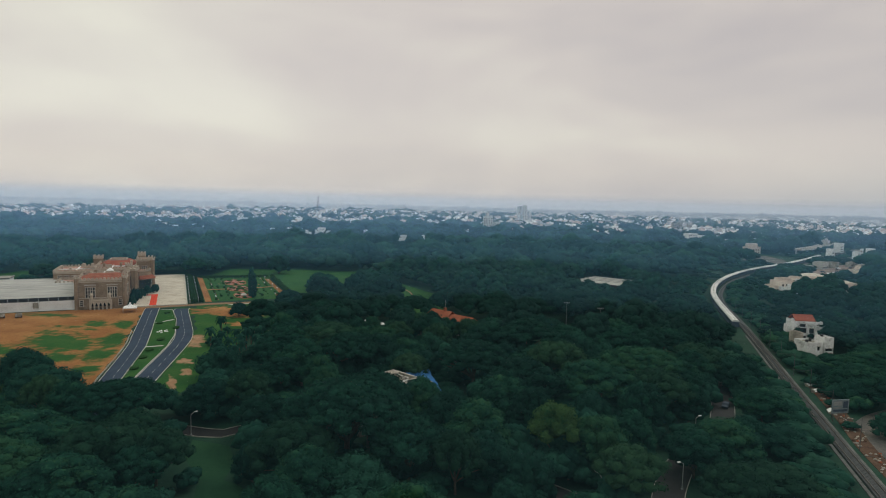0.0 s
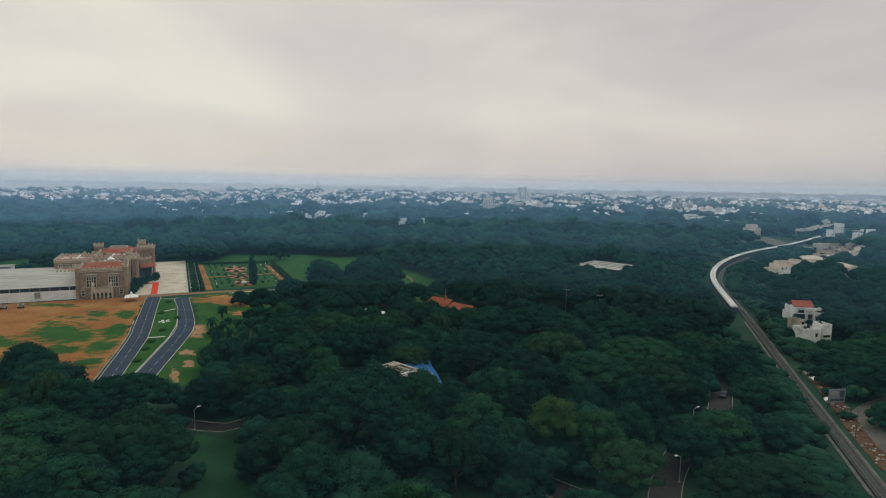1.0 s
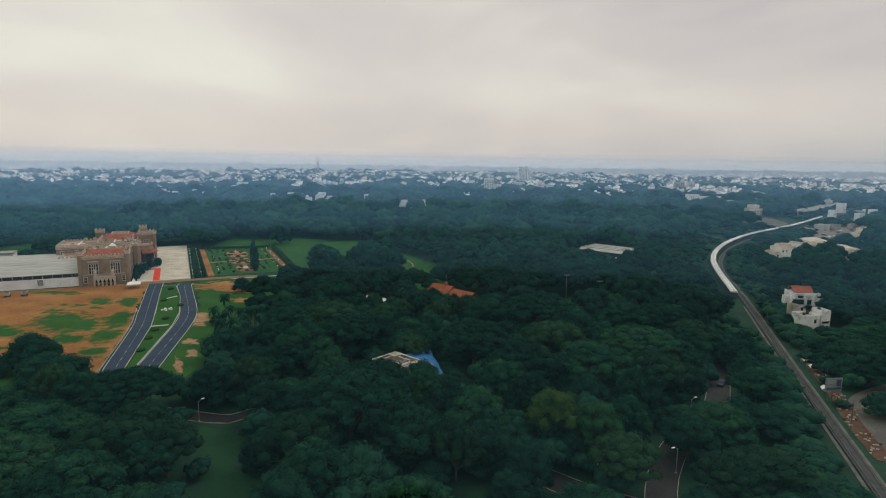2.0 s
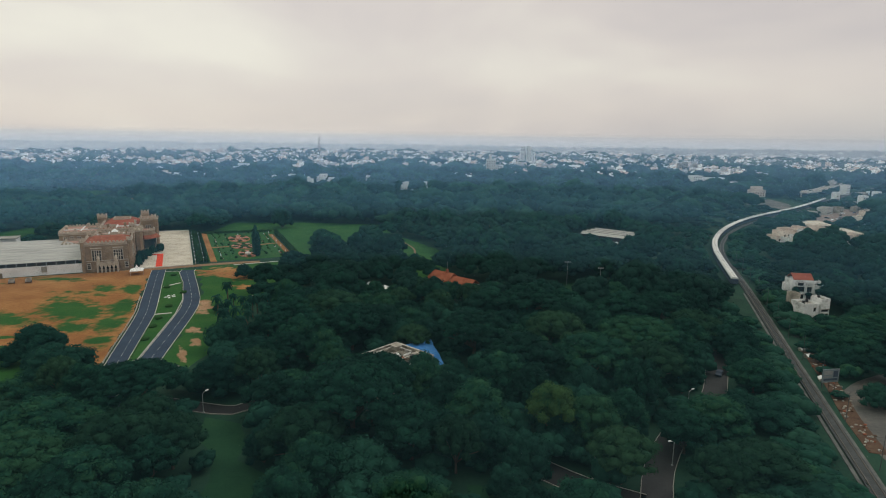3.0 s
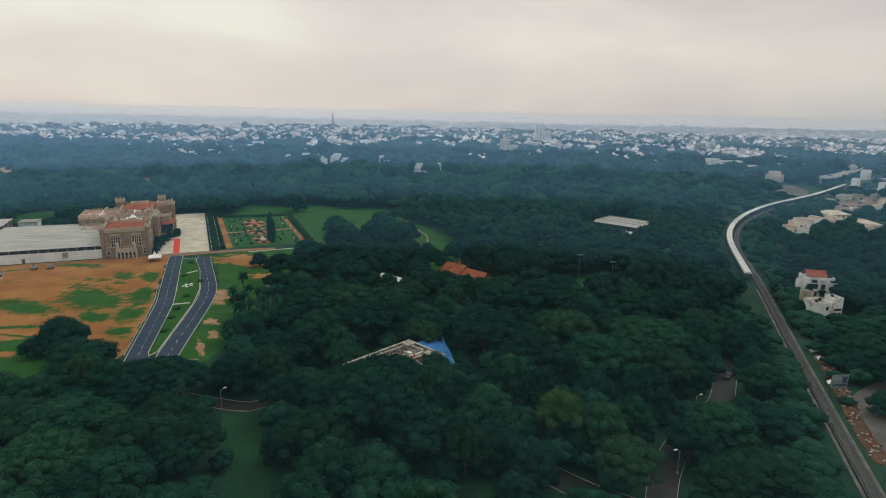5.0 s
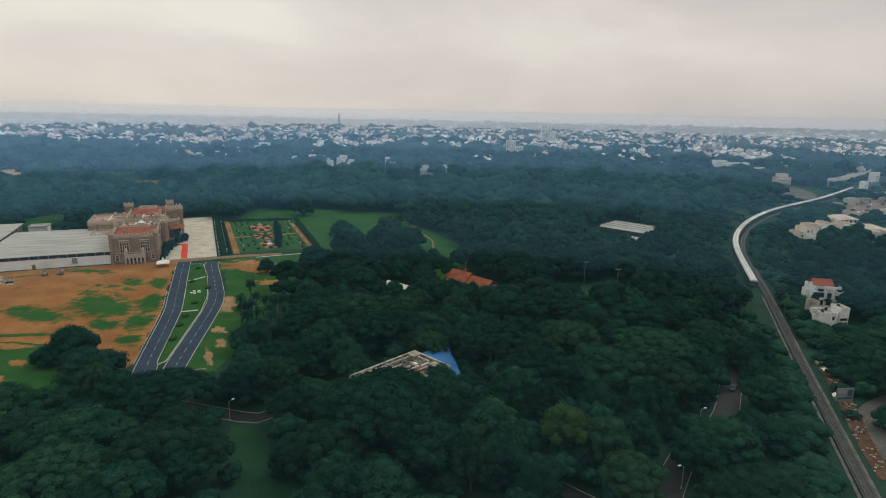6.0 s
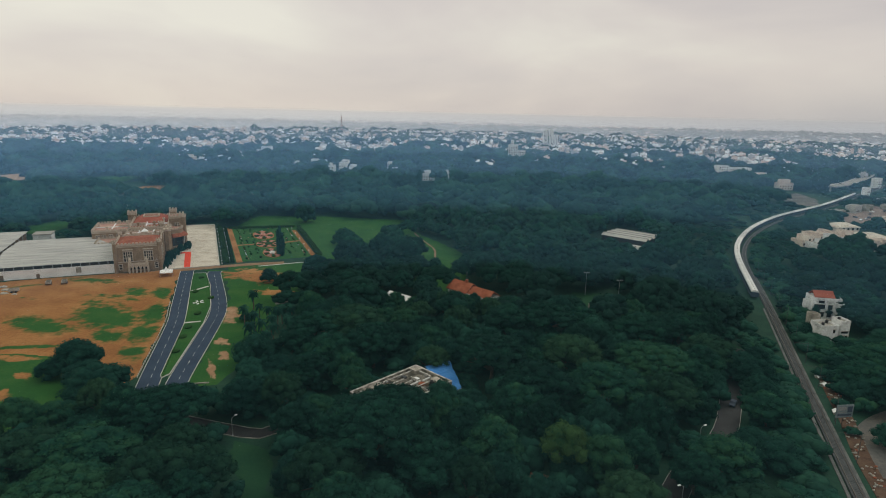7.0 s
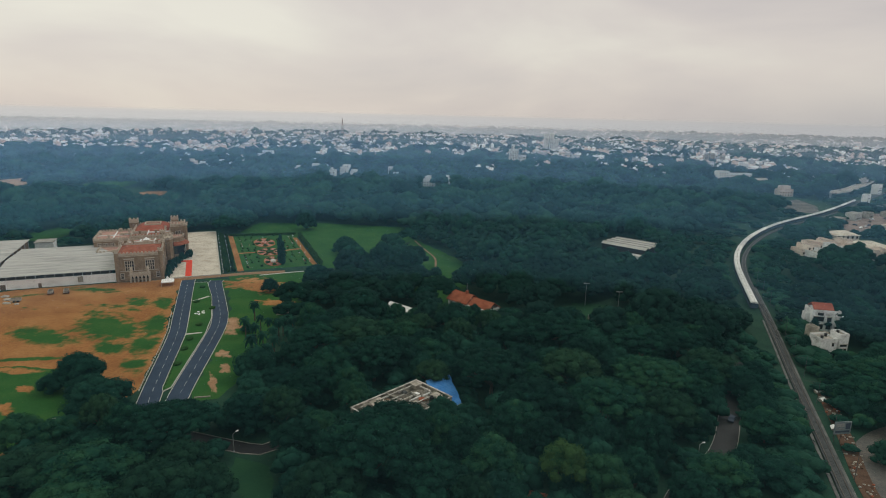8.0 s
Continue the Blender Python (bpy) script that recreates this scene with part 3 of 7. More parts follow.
for i, (x, y, rx, ry, turn) in enumerate([(-150, 173, 8.0, 2.0, 2), (-138, 161, 3.6, 1.8, 147), (-134, 148.5, 4.6, 2.2, 149), (-150, 150, 5, 3, 0)]):
    soft_patch("bare_patch", x, y, rx, ry, turn, 0.12 + 0.002 * i, SOFT_SOIL, "bare patch of red earth in the lawn", "dirt patch", 60 + i)
sheet("back_lawn", BACK_LAWN, 0.03, GRASS, "wide mown lawn behind the flower garden", "lawn", wobble=2, seed=2)
sheet("east_lawn", EAST_LAWN, 0.04, GRASS, "long mown glade between tall trees", "lawn", wobble=2, seed=3)
bm = bmesh.new()
ribbon(bm, [(-36, 398), (-27, 372), (-19, 350), (-17, 326)], -0.55, 0.55, 0.0, 0.07)
tagged(part("footpath", bm, TRACK_DIRT), "worn sandy footpath across the lawn", "path", kind="structure")
sheet("road_lawn", ROAD_LAWN, 0.03, GRASS, "green verge beside the drive", "lawn", wobble=2, seed=4)
VERGE_SPOTS = [(-96.5, 222, 9.0, 3.8, 112), (-87, 193, 4.2, 2.0, 132), (-82, 182, 4.4, 1.5, 118), (-81.5, 171, 6.2, 1.3, 116)]
for i, (x, y, rx, ry, turn) in enumerate([(-108, 280, 17, 10.5, 150), (-88, 253, 8.4, 4.4, 179), *VERGE_SPOTS]):
    soft_patch("bare_patch", x, y, rx, ry, turn, 0.07 + 0.002 * i, SOFT_SOIL if i < 2 else SOFT_SAND, "bare earth worn through the grass", "dirt patch", 80 + i)
sheet("south_lawn", SOUTH_LAWN, 0.03, SHADED_GRASS, "shaded lawn in a gap between the trees", "lawn", wobble=2, seed=5)
sheet("mid_lawn", MID_LAWN, 0.03, SHADED_GRASS, "shaded grass beside the park road", "lawn", wobble=1.5, seed=6)
sheet("clearing", CLEARING, 0.03, SHADED_GRASS, "small grassy clearing among the trees", "lawn", wobble=2, seed=7)
for i, ring in enumerate(FAR_FIELDS):
    sheet("far_field", ring, 0.03, [PALE_SOIL, GRASS, SOIL, GRASS][i], ["bare red earth field", "pale green field", "bare brown field", "grassy clearing"][i] + " among far woods", "field", wobble=2, seed=9 + i)


# ---- roads ----
def road(name, line, half, mat, label, edge=None, dash=False, z=0.10, paint_z=0.12):
    top = thing(name, Matrix(), label, "road", kind="structure")
    bm = bmesh.new()
    ribbon(bm, line, -half, half, -0.05, z)
    part("carriageway", bm, mat, top)
    if edge:
        for o in (-half, half):
            bm = bmesh.new()
            ribbon(bm, line, o - 0.08, o + 0.08, -0.05, z + 0.12)
            part("kerb", bm, edge, top)
    if dash:
        bm = bmesh.new()
        pts = along(line, 1.0)
        for i in range(4, len(pts) - 4, 6):
            ribbon(bm, [pts[i][0], pts[i + 3][0]], -0.05, 0.05, z, paint_z, 3)
        part("lane_marking", bm, PAINT, top)
    return top


road("drive_west", LEFT_LANE, 3.25, ASPHALT, "smooth dark asphalt drive with dashed white line", KERB, True)
road("drive_east", RIGHT_LANE, 3.25, ASPHALT, "smooth dark asphalt drive with dashed white line", KERB, True)
road("front_road", FRONT_ROAD, 2.6, TRACK_DIRT, "dusty track along the palace front", z=0.075)
road("park_road", PARK_ROAD, 3.0, OLD_ASPHALT, "worn grey park road under trees", CONCRETE)
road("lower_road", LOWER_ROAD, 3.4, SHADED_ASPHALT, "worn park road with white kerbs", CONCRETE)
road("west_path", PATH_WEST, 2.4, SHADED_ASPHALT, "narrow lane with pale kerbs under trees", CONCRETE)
road("east_street", EAST_STREET, 6.5, DUST, "dusty grey street beside the railway", z=0.06)

bm = bmesh.new()
prism(bm, MEDIAN, -0.05, 0.22)
median = tagged(part("median", bm, GRASS), "grassed median with white cross strips and clipped shrubs", "median", kind="structure")
for a, b in (((-126.1, 250.6), (-121.9, 258.3)), ((-109.8, 210.3), (-104.4, 212.6))):
    bm = bmesh.new()
    ribbon(bm, [a, b], -0.55, 0.55, 0.2, 0.3)
    part("cross_strip", bm, KERB, median)
for i in range(len(MEDIAN)):
    bm = bmesh.new()
    a, b = MEDIAN[i - 1], MEDIAN[i]
    ribbon(bm, [a, b], -0.09, 0.09, 0.0, 0.32)
    part("edging", bm, KERB, median)
bm = bmesh.new()
for a in range(5):
    c, s = math.cos(a * 1.257), math.sin(a * 1.257)
    for reach, size in ((1.0, 0.34), (1.8, 0.5)):
        prism(bm, circle(-115.6 + reach * c, 235 + 1.3 * reach * s, size, 7), 0.2, 0.42)
part("planted_emblem", bm, WHITE, median, "white pebble flower emblem")
for x, y in ((-131.5, 272.0), (-124, 249.5), (-109.5, 221), (-106, 205.5), (-103.5, 196), (-99.5, 183), (-113, 241.5)):
    bm = bmesh.new()
    bmesh.ops.create_icosphere(bm, subdivisions=2, radius=1.15, matrix=Matrix.Translation((x, y, 0.55)) @ Matrix.Diagonal((1.2, 1.5, 0.55, 1)))
    for v in bm.verts:
        v.co += 0.25 * noise.noise_vector(v.co * 1.7)
    part("clipped_shrub", bm, HEDGE, median)

post = thing("kerb_post", Matrix(), "short whitewashed post beside the drive", "bollard", "posts along the drive")
bm = bmesh.new()
prism(bm, [(-0.16, -0.3), (0.16, -0.3), (0.16, 0.3), (-0.16, 0.3)], -0.05, 0.62)
bmesh.ops.bevel(bm, geom=bm.edges[:], offset=0.05, segments=1, affect="EDGES")
part("shaft", bm, KERB, post)
edge = [(p + Vector((t.y, -t.x)) * 4.1, t) for p, t in along(LEFT_LANE, 2.1) if 163 < p.y < 236]
for k, (p, t) in enumerate(edge):
    m = pose(p.x, p.y, 0, 0, 0, math.degrees(math.atan2(-t.x, t.y)))
    if k == 0:
        post.matrix_basis = m
    else:
        copy_thing(post, m)

# ---- palace forecourt, garden ----
bm = bmesh.new()
prism(bm, [grounds(25, -1), grounds(50.5, -1), grounds(50.5, 121), grounds(29, 122)], -0.1, 0.14)
plaza = tagged(part("plaza", bm, PAVING), "pale paved forecourt beside the palace", "plaza", kind="structure")
for a, b in ((grounds(50.4, -1), grounds(50.6, 121)), (grounds(25, -1), grounds(50.5, -1)), (grounds(29, 122), grounds(50.5, 121))):
    bm = bmesh.new()
    ribbon(bm, [a, b], -0.2, 0.2, 0.0, 0.5)
    part("edging", bm, KERB, plaza)
bm = bmesh.new()
prism(bm, [grounds(32.6, -1), grounds(35.8, -1), grounds(35.8, 37), grounds(32.6, 37)], 0.14, 0.17)
prism(bm, [grounds(26.0, 33.4), grounds(32.6, 33.4), grounds(32.6, 37), grounds(26.0, 37)], 0.14, 0.17)
tagged(part("red_carpet", bm, RED), "long red carpet laid across the pale forecourt", "carpet")

garden = thing("garden", Matrix(), "formal flower garden with red earth paths and clipped beds", "garden", kind="structure")
bm = bmesh.new()
prism(bm, GARDEN, -0.05, 0.05)
part("lawn", bm, GRASS, garden)
for a, b, w in (((61.0, 3), (60.0, 103), 1.6), ((102.4, 6), (102.2, 84), 1.4), ((62, 46.4), (74, 46.5), 1.2), ((88, 46), (101, 49), 1.2)):
    bm = bmesh.new()
    ribbon(bm, [grounds(*a), grounds(*b)], -w, w, 0.0, 0.09)
    part("earth_path", bm, SOIL, garden)
bm = bmesh.new()
ribbon(bm, [grounds(70, -8.4), grounds(107, -6.6)], -0.5, 0.5, 0.0, 0.12)
part("pale_path", bm, KERB, garden, "narrow pale paved path")


def flower_bed(u, v, ru, rv, petals, middle):
    """An oval bed: earth ring, planted wedges and a middle piece."""
    at = lambda du, dv: grounds(u + du * ru, v + dv * rv)
    bm = bmesh.new()
    prism(bm, [at(math.cos(a), math.sin(a)) for a in (2 * math.pi * i / 24 for i in range(24))], 0.0, 0.11)
    bed = part("flower_bed", bm, SOIL, garden)
    for k in range(petals):
        a0, a1 = 2 * math.pi * k / petals, 2 * math.pi * (k + 0.78) / petals
        ring = [at(r * math.cos(a), r * math.sin(a)) for r, a in ((0.42, a0), (0.86, a0), (0.9, (a0 + a1) / 2), (0.86, a1), (0.42, a1))]
        bm = bmesh.new()
        prism(bm, ring, 0.0, 0.45 if k % 2 else 0.3)
        part("planting", bm, HEDGE if k % 2 else ROSE, bed)
    bm = bmesh.new()
    prism(bm, [at(0.3 * math.cos(a), 0.3 * math.sin(a)) for a in (2 * math.pi * i / 12 for i in range(12))], 0.0, 0.6)
    part("bed_centre", bm, middle, bed)


flower_bed(81, 45.6, 8.0, 10.5, 14, HEDGE)
flower_bed(80.4, 73.3, 7.0, 14, 10, ROSE)
flower_bed(80.5, 20.5, 5.4, 12, 10, KERB)
gr = random.Random(5)
for v in list(range(9, 96, 6)):
    for u in (65.0, 69.0, 73.0, 89.5, 93.5, 98.0):
        x, y = u + gr.uniform(-0.8, 0.8), v + gr.uniform(-1.5, 1.5)
        if gr.random() < 0.25 or abs(y - 47) < 2.5 or (x > 97 and y > 84):
            continue
        bm = bmesh.new()
        bmesh.ops.create_icosphere(bm, subdivisions=1, radius=gr.uniform(0.45, 0.95), matrix=Matrix.Translation((*grounds(x, y), 0.45)) @ Matrix.Diagonal((1, 1, 0.9, 1)))
        for w in bm.verts:
            w.co += 0.2 * noise.noise_vector(w.co * 2)
        part("shrub", bm, HEDGE, garden)
for k in range(46):
    u, v = gr.choice((65.6, 98.2, gr.uniform(65, 99))), gr.uniform(7, 96)
    bm = bmesh.new()
    bmesh.ops.create_icosphere(bm, subdivisions=1, radius=gr.uniform(0.25, 0.4), matrix=Matrix.Translation((*grounds(u, v), 0.25)))
    part("flower_tuft", bm, gr.choice((ROSE, WHITE, FLOWER)), garden)


def puff_leaves(rng, centres, radii, per, size, flat=0.8, low=-0.35, ruffle=0.38):
    """Leaf sprays as small cards over the outsides of many puffs."""
    n = len(centres) * per
    c = np.repeat(centres, per, 0)
    r = np.repeat(radii, per)[:, None]
    d = rng.normal(size=(n, 3))
    d /= np.linalg.norm(d, axis=1)[:, None]
    d[:, 2] = np.where(d[:, 2] < low, -d[:, 2], d[:, 2])
    p = c + d * r * rng.uniform(0.80, 1.10, (n, 1)) * np.array([1, 1, flat])
    nrm = d + rng.normal(size=(n, 3)) * ruffle + np.array([0, 0, 0.25])
    nrm /= np.linalg.norm(nrm, axis=1)[:, None]
    a = np.cross(nrm, rng.normal(size=(n, 3)))
    a /= np.linalg.norm(a, axis=1)[:, None]
    b = np.cross(nrm, a)
    s = size * rng.uniform(0.55, 1.35, (n, 1))
    k = rng.uniform(0.7, 1.1, (n, 1))
    v = np.stack([p - a * s, p + (a - b * k) * s * 0.8, p + (a * 0.3 + b * k) * s], 1).reshape(-1, 3)
    return v, np.arange(3 * n).reshape(-1, 3)


def round_form(divisions, cut):
    """A unit ball of few faces, open below the height cut."""
    bm = bmesh.new()
    bmesh.ops.create_icosphere(bm, subdivisions=divisions, radius=1.0)
    v = np.array([w.co[:] for w in bm.verts])
    f = np.array([[w.index for w in q.verts] for q in bm.faces if q.calc_center_median().z > cut])
    bm.free()
    return v, f


COARSE = round_form(1, -1.0)


def puff_cores(rng, centres, radii, form, flat=0.8, bumps=0.16):
    """The dense leafy bodies inside the puffs of a crown: lumpy mounds, no two alike."""
    v, f = form
    n = len(centres)
    turn = rng.uniform(0, 6.28, n)
    c, s = np.cos(turn)[:, None], np.sin(turn)[:, None]
    k = 1 + bumps * rng.normal(size=(n, len(v)))
    x, y, z = (v[None, :, 0] * c - v[None, :, 1] * s) * k, (v[None, :, 0] * s + v[None, :, 1] * c) * k, v[None, :, 2] * k * flat
    p = np.stack([x, y, z], 2) * np.asarray(radii)[:, None, None] + np.asarray(centres)[:, None, :]
    return p.reshape(-1, 3), (f[None] + len(v) * np.arange(n)[:, None, None]).reshape(-1, 3)


def hedge(line, w, h, label):
    """A clipped hedge of many leaf sprays."""
    rng = np.random.default_rng(int(abs(line[0][0] * 7)))
    pts = along(line, 1.1)
    c = np.array([(p.x, p.y, h * 0.5) for p, t in pts for _ in range(2)]) + rng.uniform(-0.4, 0.4, (2 * len(pts), 3)) * np.array([w, w, 0.3])
    v, f = puff_leaves(rng, c, np.full(len(c), h * 0.62), 26, 0.42, 1.0)
    tagged(new("hedge", quads("hedge", v, f, HEDGE)), label, "hedge")


hedge([grounds(54, 2), grounds(53.5, 104)], 2.0, 2.2, "long dark clipped hedge beside the forecourt")
hedge([grounds(57.6, 3), grounds(57, 103)], 0.8, 1.4, "low clipped hedge along the garden path")
hedge([grounds(105.5, 4), grounds(106.5, 92)], 1.6, 2.2, "dark clipped hedge along the garden edge")
hedge([grounds(60, 101), grounds(104, 95)], 0.9, 1.5, "low clipped hedge at the back of the garden")

urn = thing("garden_lamp", Matrix(), "white garden lamp on a short pillar beside the hedge", "garden lamp", "lamps beside the forecourt")
bm = bmesh.new()
prism(bm, circle(0, 0, 0.16, 8), 0, 1.9)
prism(bm, circle(0, 0, 0.30, 8), 0, 0.35)
part("pillar", bm, STAINED, urn)
bm = bmesh.new()
bmesh.ops.create_icosphere(bm, subdivisions=2, radius=0.30, matrix=Matrix.Translation((0, 0, 2.1)))
part("globe", bm, WHITE, urn, "white glass globe")
for k, (u, v) in enumerate([(51.8, 2 + 11.6 * i) for i in range(9)] + [(56.0, 7 + 14.2 * i) for i in range(7)] + [(100.6, 12 + 17.5 * i) for i in range(5)]):
    x, y = grounds(u, v)
    if k == 0:
        urn.matrix_basis = pose(x, y, 0.1)
    else:
        copy_thing(urn, pose(x, y, 0.1))

# ---- the palace ----
palace = thing("palace", pose(PALACE_AT.x, PALACE_AT.y, 0, 0, 0, PALACE_TURN), "brown granite castle-like palace with battlements, turrets and red roofs", "palace")


def battlement_block(name, u0, u1, v0, v1, h, roof=PINK, wall=STONE, parapet=1.0, label="", sides="fblr", trim=True):
    """A flat-roofed block: walls with a plinth and string courses, a sunken terrace, a parapet with battlements."""
    bm = bmesh.new()
    box(bm, u0, u1, v0, v1, 0, h - 0.9)
    box(bm, u0 - 0.25, u1 + 0.25, v0 - 0.25, v1 + 0.25, 0, 1.2)
    body = part(name, bm, wall, palace, label)
    bm = bmesh.new()
    box(bm, u0 + 0.5, u1 - 0.5, v0 + 0.5, v1 - 0.5, h - 0.9, h - 0.55)
    part("terrace", bm, roof, body)
    bm = bmesh.new()
    for a, b, c, d in ((u0 - 0.15, u1 + 0.15, v0 - 0.15, v0 + 0.5), (u0 - 0.15, u1 + 0.15, v1 - 0.5, v1 + 0.15), (u0 - 0.15, u0 + 0.5, v0 + 0.5, v1 - 0.5), (u1 - 0.5, u1 + 0.15, v0 + 0.5, v1 - 0.5)):
        box(bm, a, b, c, d, h - 0.9, h)
    merlons(bm, u0 - 0.15, u1 + 0.15, v0 - 0.15, v1 + 0.15, h - 0.003, high=parapet * 0.75, sides=sides)
    part("battlement", bm, TRIM if trim else wall, body)
    if trim:
        for z in (h * 0.36, h - 1.5):
            bm = bmesh.new()
            box(bm, u0 - 0.18, u1 + 0.18, v0 - 0.18, v1, z, z + 0.35)
            part("string_course", bm, TRIM, body)
    return body


def window(parent, u, v, z, w, h, lights=3, face="f"):
    """A mullioned stone window, its glass set back in a deep frame."""
    def put(bm, a, b, c, d, lo, hi):
        if face == "f":
            box(bm, u + a, u + b, v + c, v + d, z + lo, z + hi)
        elif face == "l":
            box(bm, v + c, v + d, u + a, u + b, z + lo, z + hi)
        else:
            box(bm, v - d, v - c, u + a, u + b, z + lo, z + hi)
    bm = bmesh.new()
    f = 0.32
    put(bm, -w / 2 - f, -w / 2, -0.4, 0.1, -f, h + f)
    put(bm, w / 2, w / 2 + f, -0.4, 0.1, -f, h + f)
    put(bm, -w / 2, w / 2, -0.4, 0.1, h, h + f)
    put(bm, -w / 2, w / 2, -0.55, 0.1, -f, 0)
    for k in range(1, lights):
        x = -w / 2 + w * k / lights
        put(bm, x - 0.19, x + 0.19, -0.3, 0.1, 0, h)
    for level in (0.34, 0.67):
        put(bm, -w / 2, w / 2, -0.25, 0.1, h * level, h * level + 0.24)
    frame_ = part("window", bm, TRIM, parent, "cream stone mullioned window")
    bm = bmesh.new()
    put(bm, -w / 2, w / 2, -0.06, 0.05, 0, h)
    part("glass", bm, GLASS, frame_)


def turret(u, v, r, z0, z1, n=8, mat=STONE, cap=TRIM, name="turret"):
    """A many-sided turret with a corbelled, battlemented head."""
    bm = bmesh.new()
    prism(bm, circle(u, v, r, n, math.pi / n), z0, z1 - 1.6)
    t = part(name, bm, mat, palace)
    bm = bmesh.new()
    prism(bm, circle(u, v, r * 1.12, n, math.pi / n), z1 - 1.9, z1 - 1.55)
    prism(bm, circle(u, v, r * 1.2, n, math.pi / n), z1 - 1.55, z1 - 0.8)
    for i in range(n):
        a = 2 * math.pi * i / n
        x, y = u + r * 1.04 * math.cos(a), v + r * 1.04 * math.sin(a)
        s = r * 0.17
        box(bm, x - s, x + s, y - s, y + s, z1 - 0.85, z1)
    part("turret_head", bm, cap, t)
    return t


# front block with its porch
front = battlement_block("front_block", 1.2, 22.0, 0, 24, 14.6, roof=RUST, label="two-storey granite front block")
bm = bmesh.new()
for s in (0, 1):
    ring = [(2.4, 1.6), (20.8, 1.6), (20.8, 22.5), (2.4, 22.5)]
    if s == 0:
        lo = [bm.verts.new((x, y, 14.0)) for x, y in ring]
        hi = [bm.verts.new((x, y, 16.0)) for x, y in ((5, 9), (18.2, 9), (18.2, 14.5), (5, 14.5))]
        bm.faces.new(hi)
        for i in range(4):
            bm.faces.new((lo[i], lo[(i + 1) % 4], hi[(i + 1) % 4], hi[i]))
part("hipped_roof", bm, RUST, front, "low weathered red tiled roof")
for u in (7.1, 16.5):
    window(front, u, 0, 5.6, 3.8, 5.0, 4)
    bm = bmesh.new()
    prism(bm, [(u - 2.4, -0.9), (u + 2.4, -0.9), (u + 2.4, 0), (u - 2.4, 0)], 11.6, 12.0)
    part("hood_mould", bm, TRIM, front)
for u in (3.4, 19.9):
    window(front, u, 0, 1.6, 1.3, 2.6, 1)
bm = bmesh.new()
prism(bm, circle(11.8, 0, 1.7, 18), 0, 0.2)
for v in bm.verts:
    v.co = (v.co.x, -0.02 - v.co.z, 9.0 + v.co.y * 1.35)
part("blind_medallion", bm, STONE, front)
for v in (6, 12, 18):
    window(front, v, 1.2, 5.6, 1.8, 4.4, 2, "l")
    window(front, v, 22.0, 5.6, 1.8, 4.4, 2, "r")
for u, v in ((1.4, 0.2), (21.8, 0.2), (1.4, 23.8), (21.8, 23.8)):
    turret(u, v, 1.05, 0, 17.0)
porch = bmesh.new()
box(porch, 7.0, 16.4, -3.6, 0, 4.0, 4.5)
n_arch = 5
for k in range(n_arch + 1):
    x = 7.0 + k * (9.4 - 0.7) / n_arch
    box(porch, x, x + 0.7, -3.6, -2.9, 0, 4.0)
    if k < n_arch:
        x0, x1 = x + 0.7, x + (9.4 - 0.7) / n_arch
        m = (x0 + x1) / 2
        for a, b in ((x0, m), (x1, m)):
            prism_pts = [(a, 2.3), (a, 4.0), (b, 4.0), (b, 3.6), ((a + 2 * b) / 3, 3.2), ((2 * a + b) / 3, 2.8)]
            vs = [[porch.verts.new((x_, y_, z_)) for x_, z_ in prism_pts] for y_ in (-3.55, -3.1)]
            porch.faces.new(vs[0])
            porch.faces.new(vs[1])
            for i in range(6):
                porch.faces.new((vs[0][i - 1], vs[0][i], vs[1][i], vs[1][i - 1]))
for x in (7.0, 15.7):
    box(porch, x, x + 0.7, -1.5, -0.1, 0, 4.0)
porch_ob = part("porch", porch, TRIM, front, "pale arcaded porch of five pointed arches")
# dark sheet in place of the shade behind the porch arches
bm = bmesh.new()
box(bm, 7.2, 16.2, -0.06, -0.02, 0, 3.9)
part("porch_shade", bm, GLASS, porch_ob)
bm = bmesh.new()
for k in range(19):
    x = 7.1 + k * 0.5
    box(bm, x, x + 0.2, -3.55, -3.3, 4.5, 5.3)
box(bm, 7.0, 16.4, -3.6, -3.25, 5.3, 5.5)
part("balustrade", bm, TRIM, porch_ob)
for u in (7.9, 15.5):
    bm = bmesh.new()
    prism(bm, circle(u, -2.9, 0.7, 8), 4.5, 7.0)
    prism(bm, circle(u, -2.9, 0.95, 8), 7.0, 7.3)
    part("porch_pinnacle", bm, TRIM, porch_ob)
    bm = bmesh.new()
    bmesh.ops.create_cone(bm, segments=8, radius1=0.75, radius2=0.05, depth=1.3, cap_ends=True, matrix=Matrix.Translation((u, -2.9, 7.95)))
    part("porch_finial", bm, TRIM, porch_ob)

# ranges behind
link = battlement_block("link_range", 3, 22.5, 24.3, 44, 13.2, roof=PINK)
wing = battlement_block("west_wing", -15.5, 3.4, 46, 72, 13.6, roof=PINK, label="long granite west wing with white battlements")
for u in (-12.5, -9.5, -6, -2):
    window(wing, u, 46, 8.0, 1.6, 3.0, 2)
    window(wing, u, 46, 3.0, 1.6, 3.0, 2)
low = battlement_block("court_range", -12, 2.7, 30, 45.7, 9.5, roof=PINK)
hall = battlement_block("great_hall", 3.7, 24, 44.3, 84, 15.0, roof=RUST, label="great hall with red pitched roof")
bm = bmesh.new()
lo = [bm.verts.new(p) for p in ((5.0, 60, 14.6), (22.8, 60, 14.6), (22.8, 83, 14.6), (5.0, 83, 14.6))]
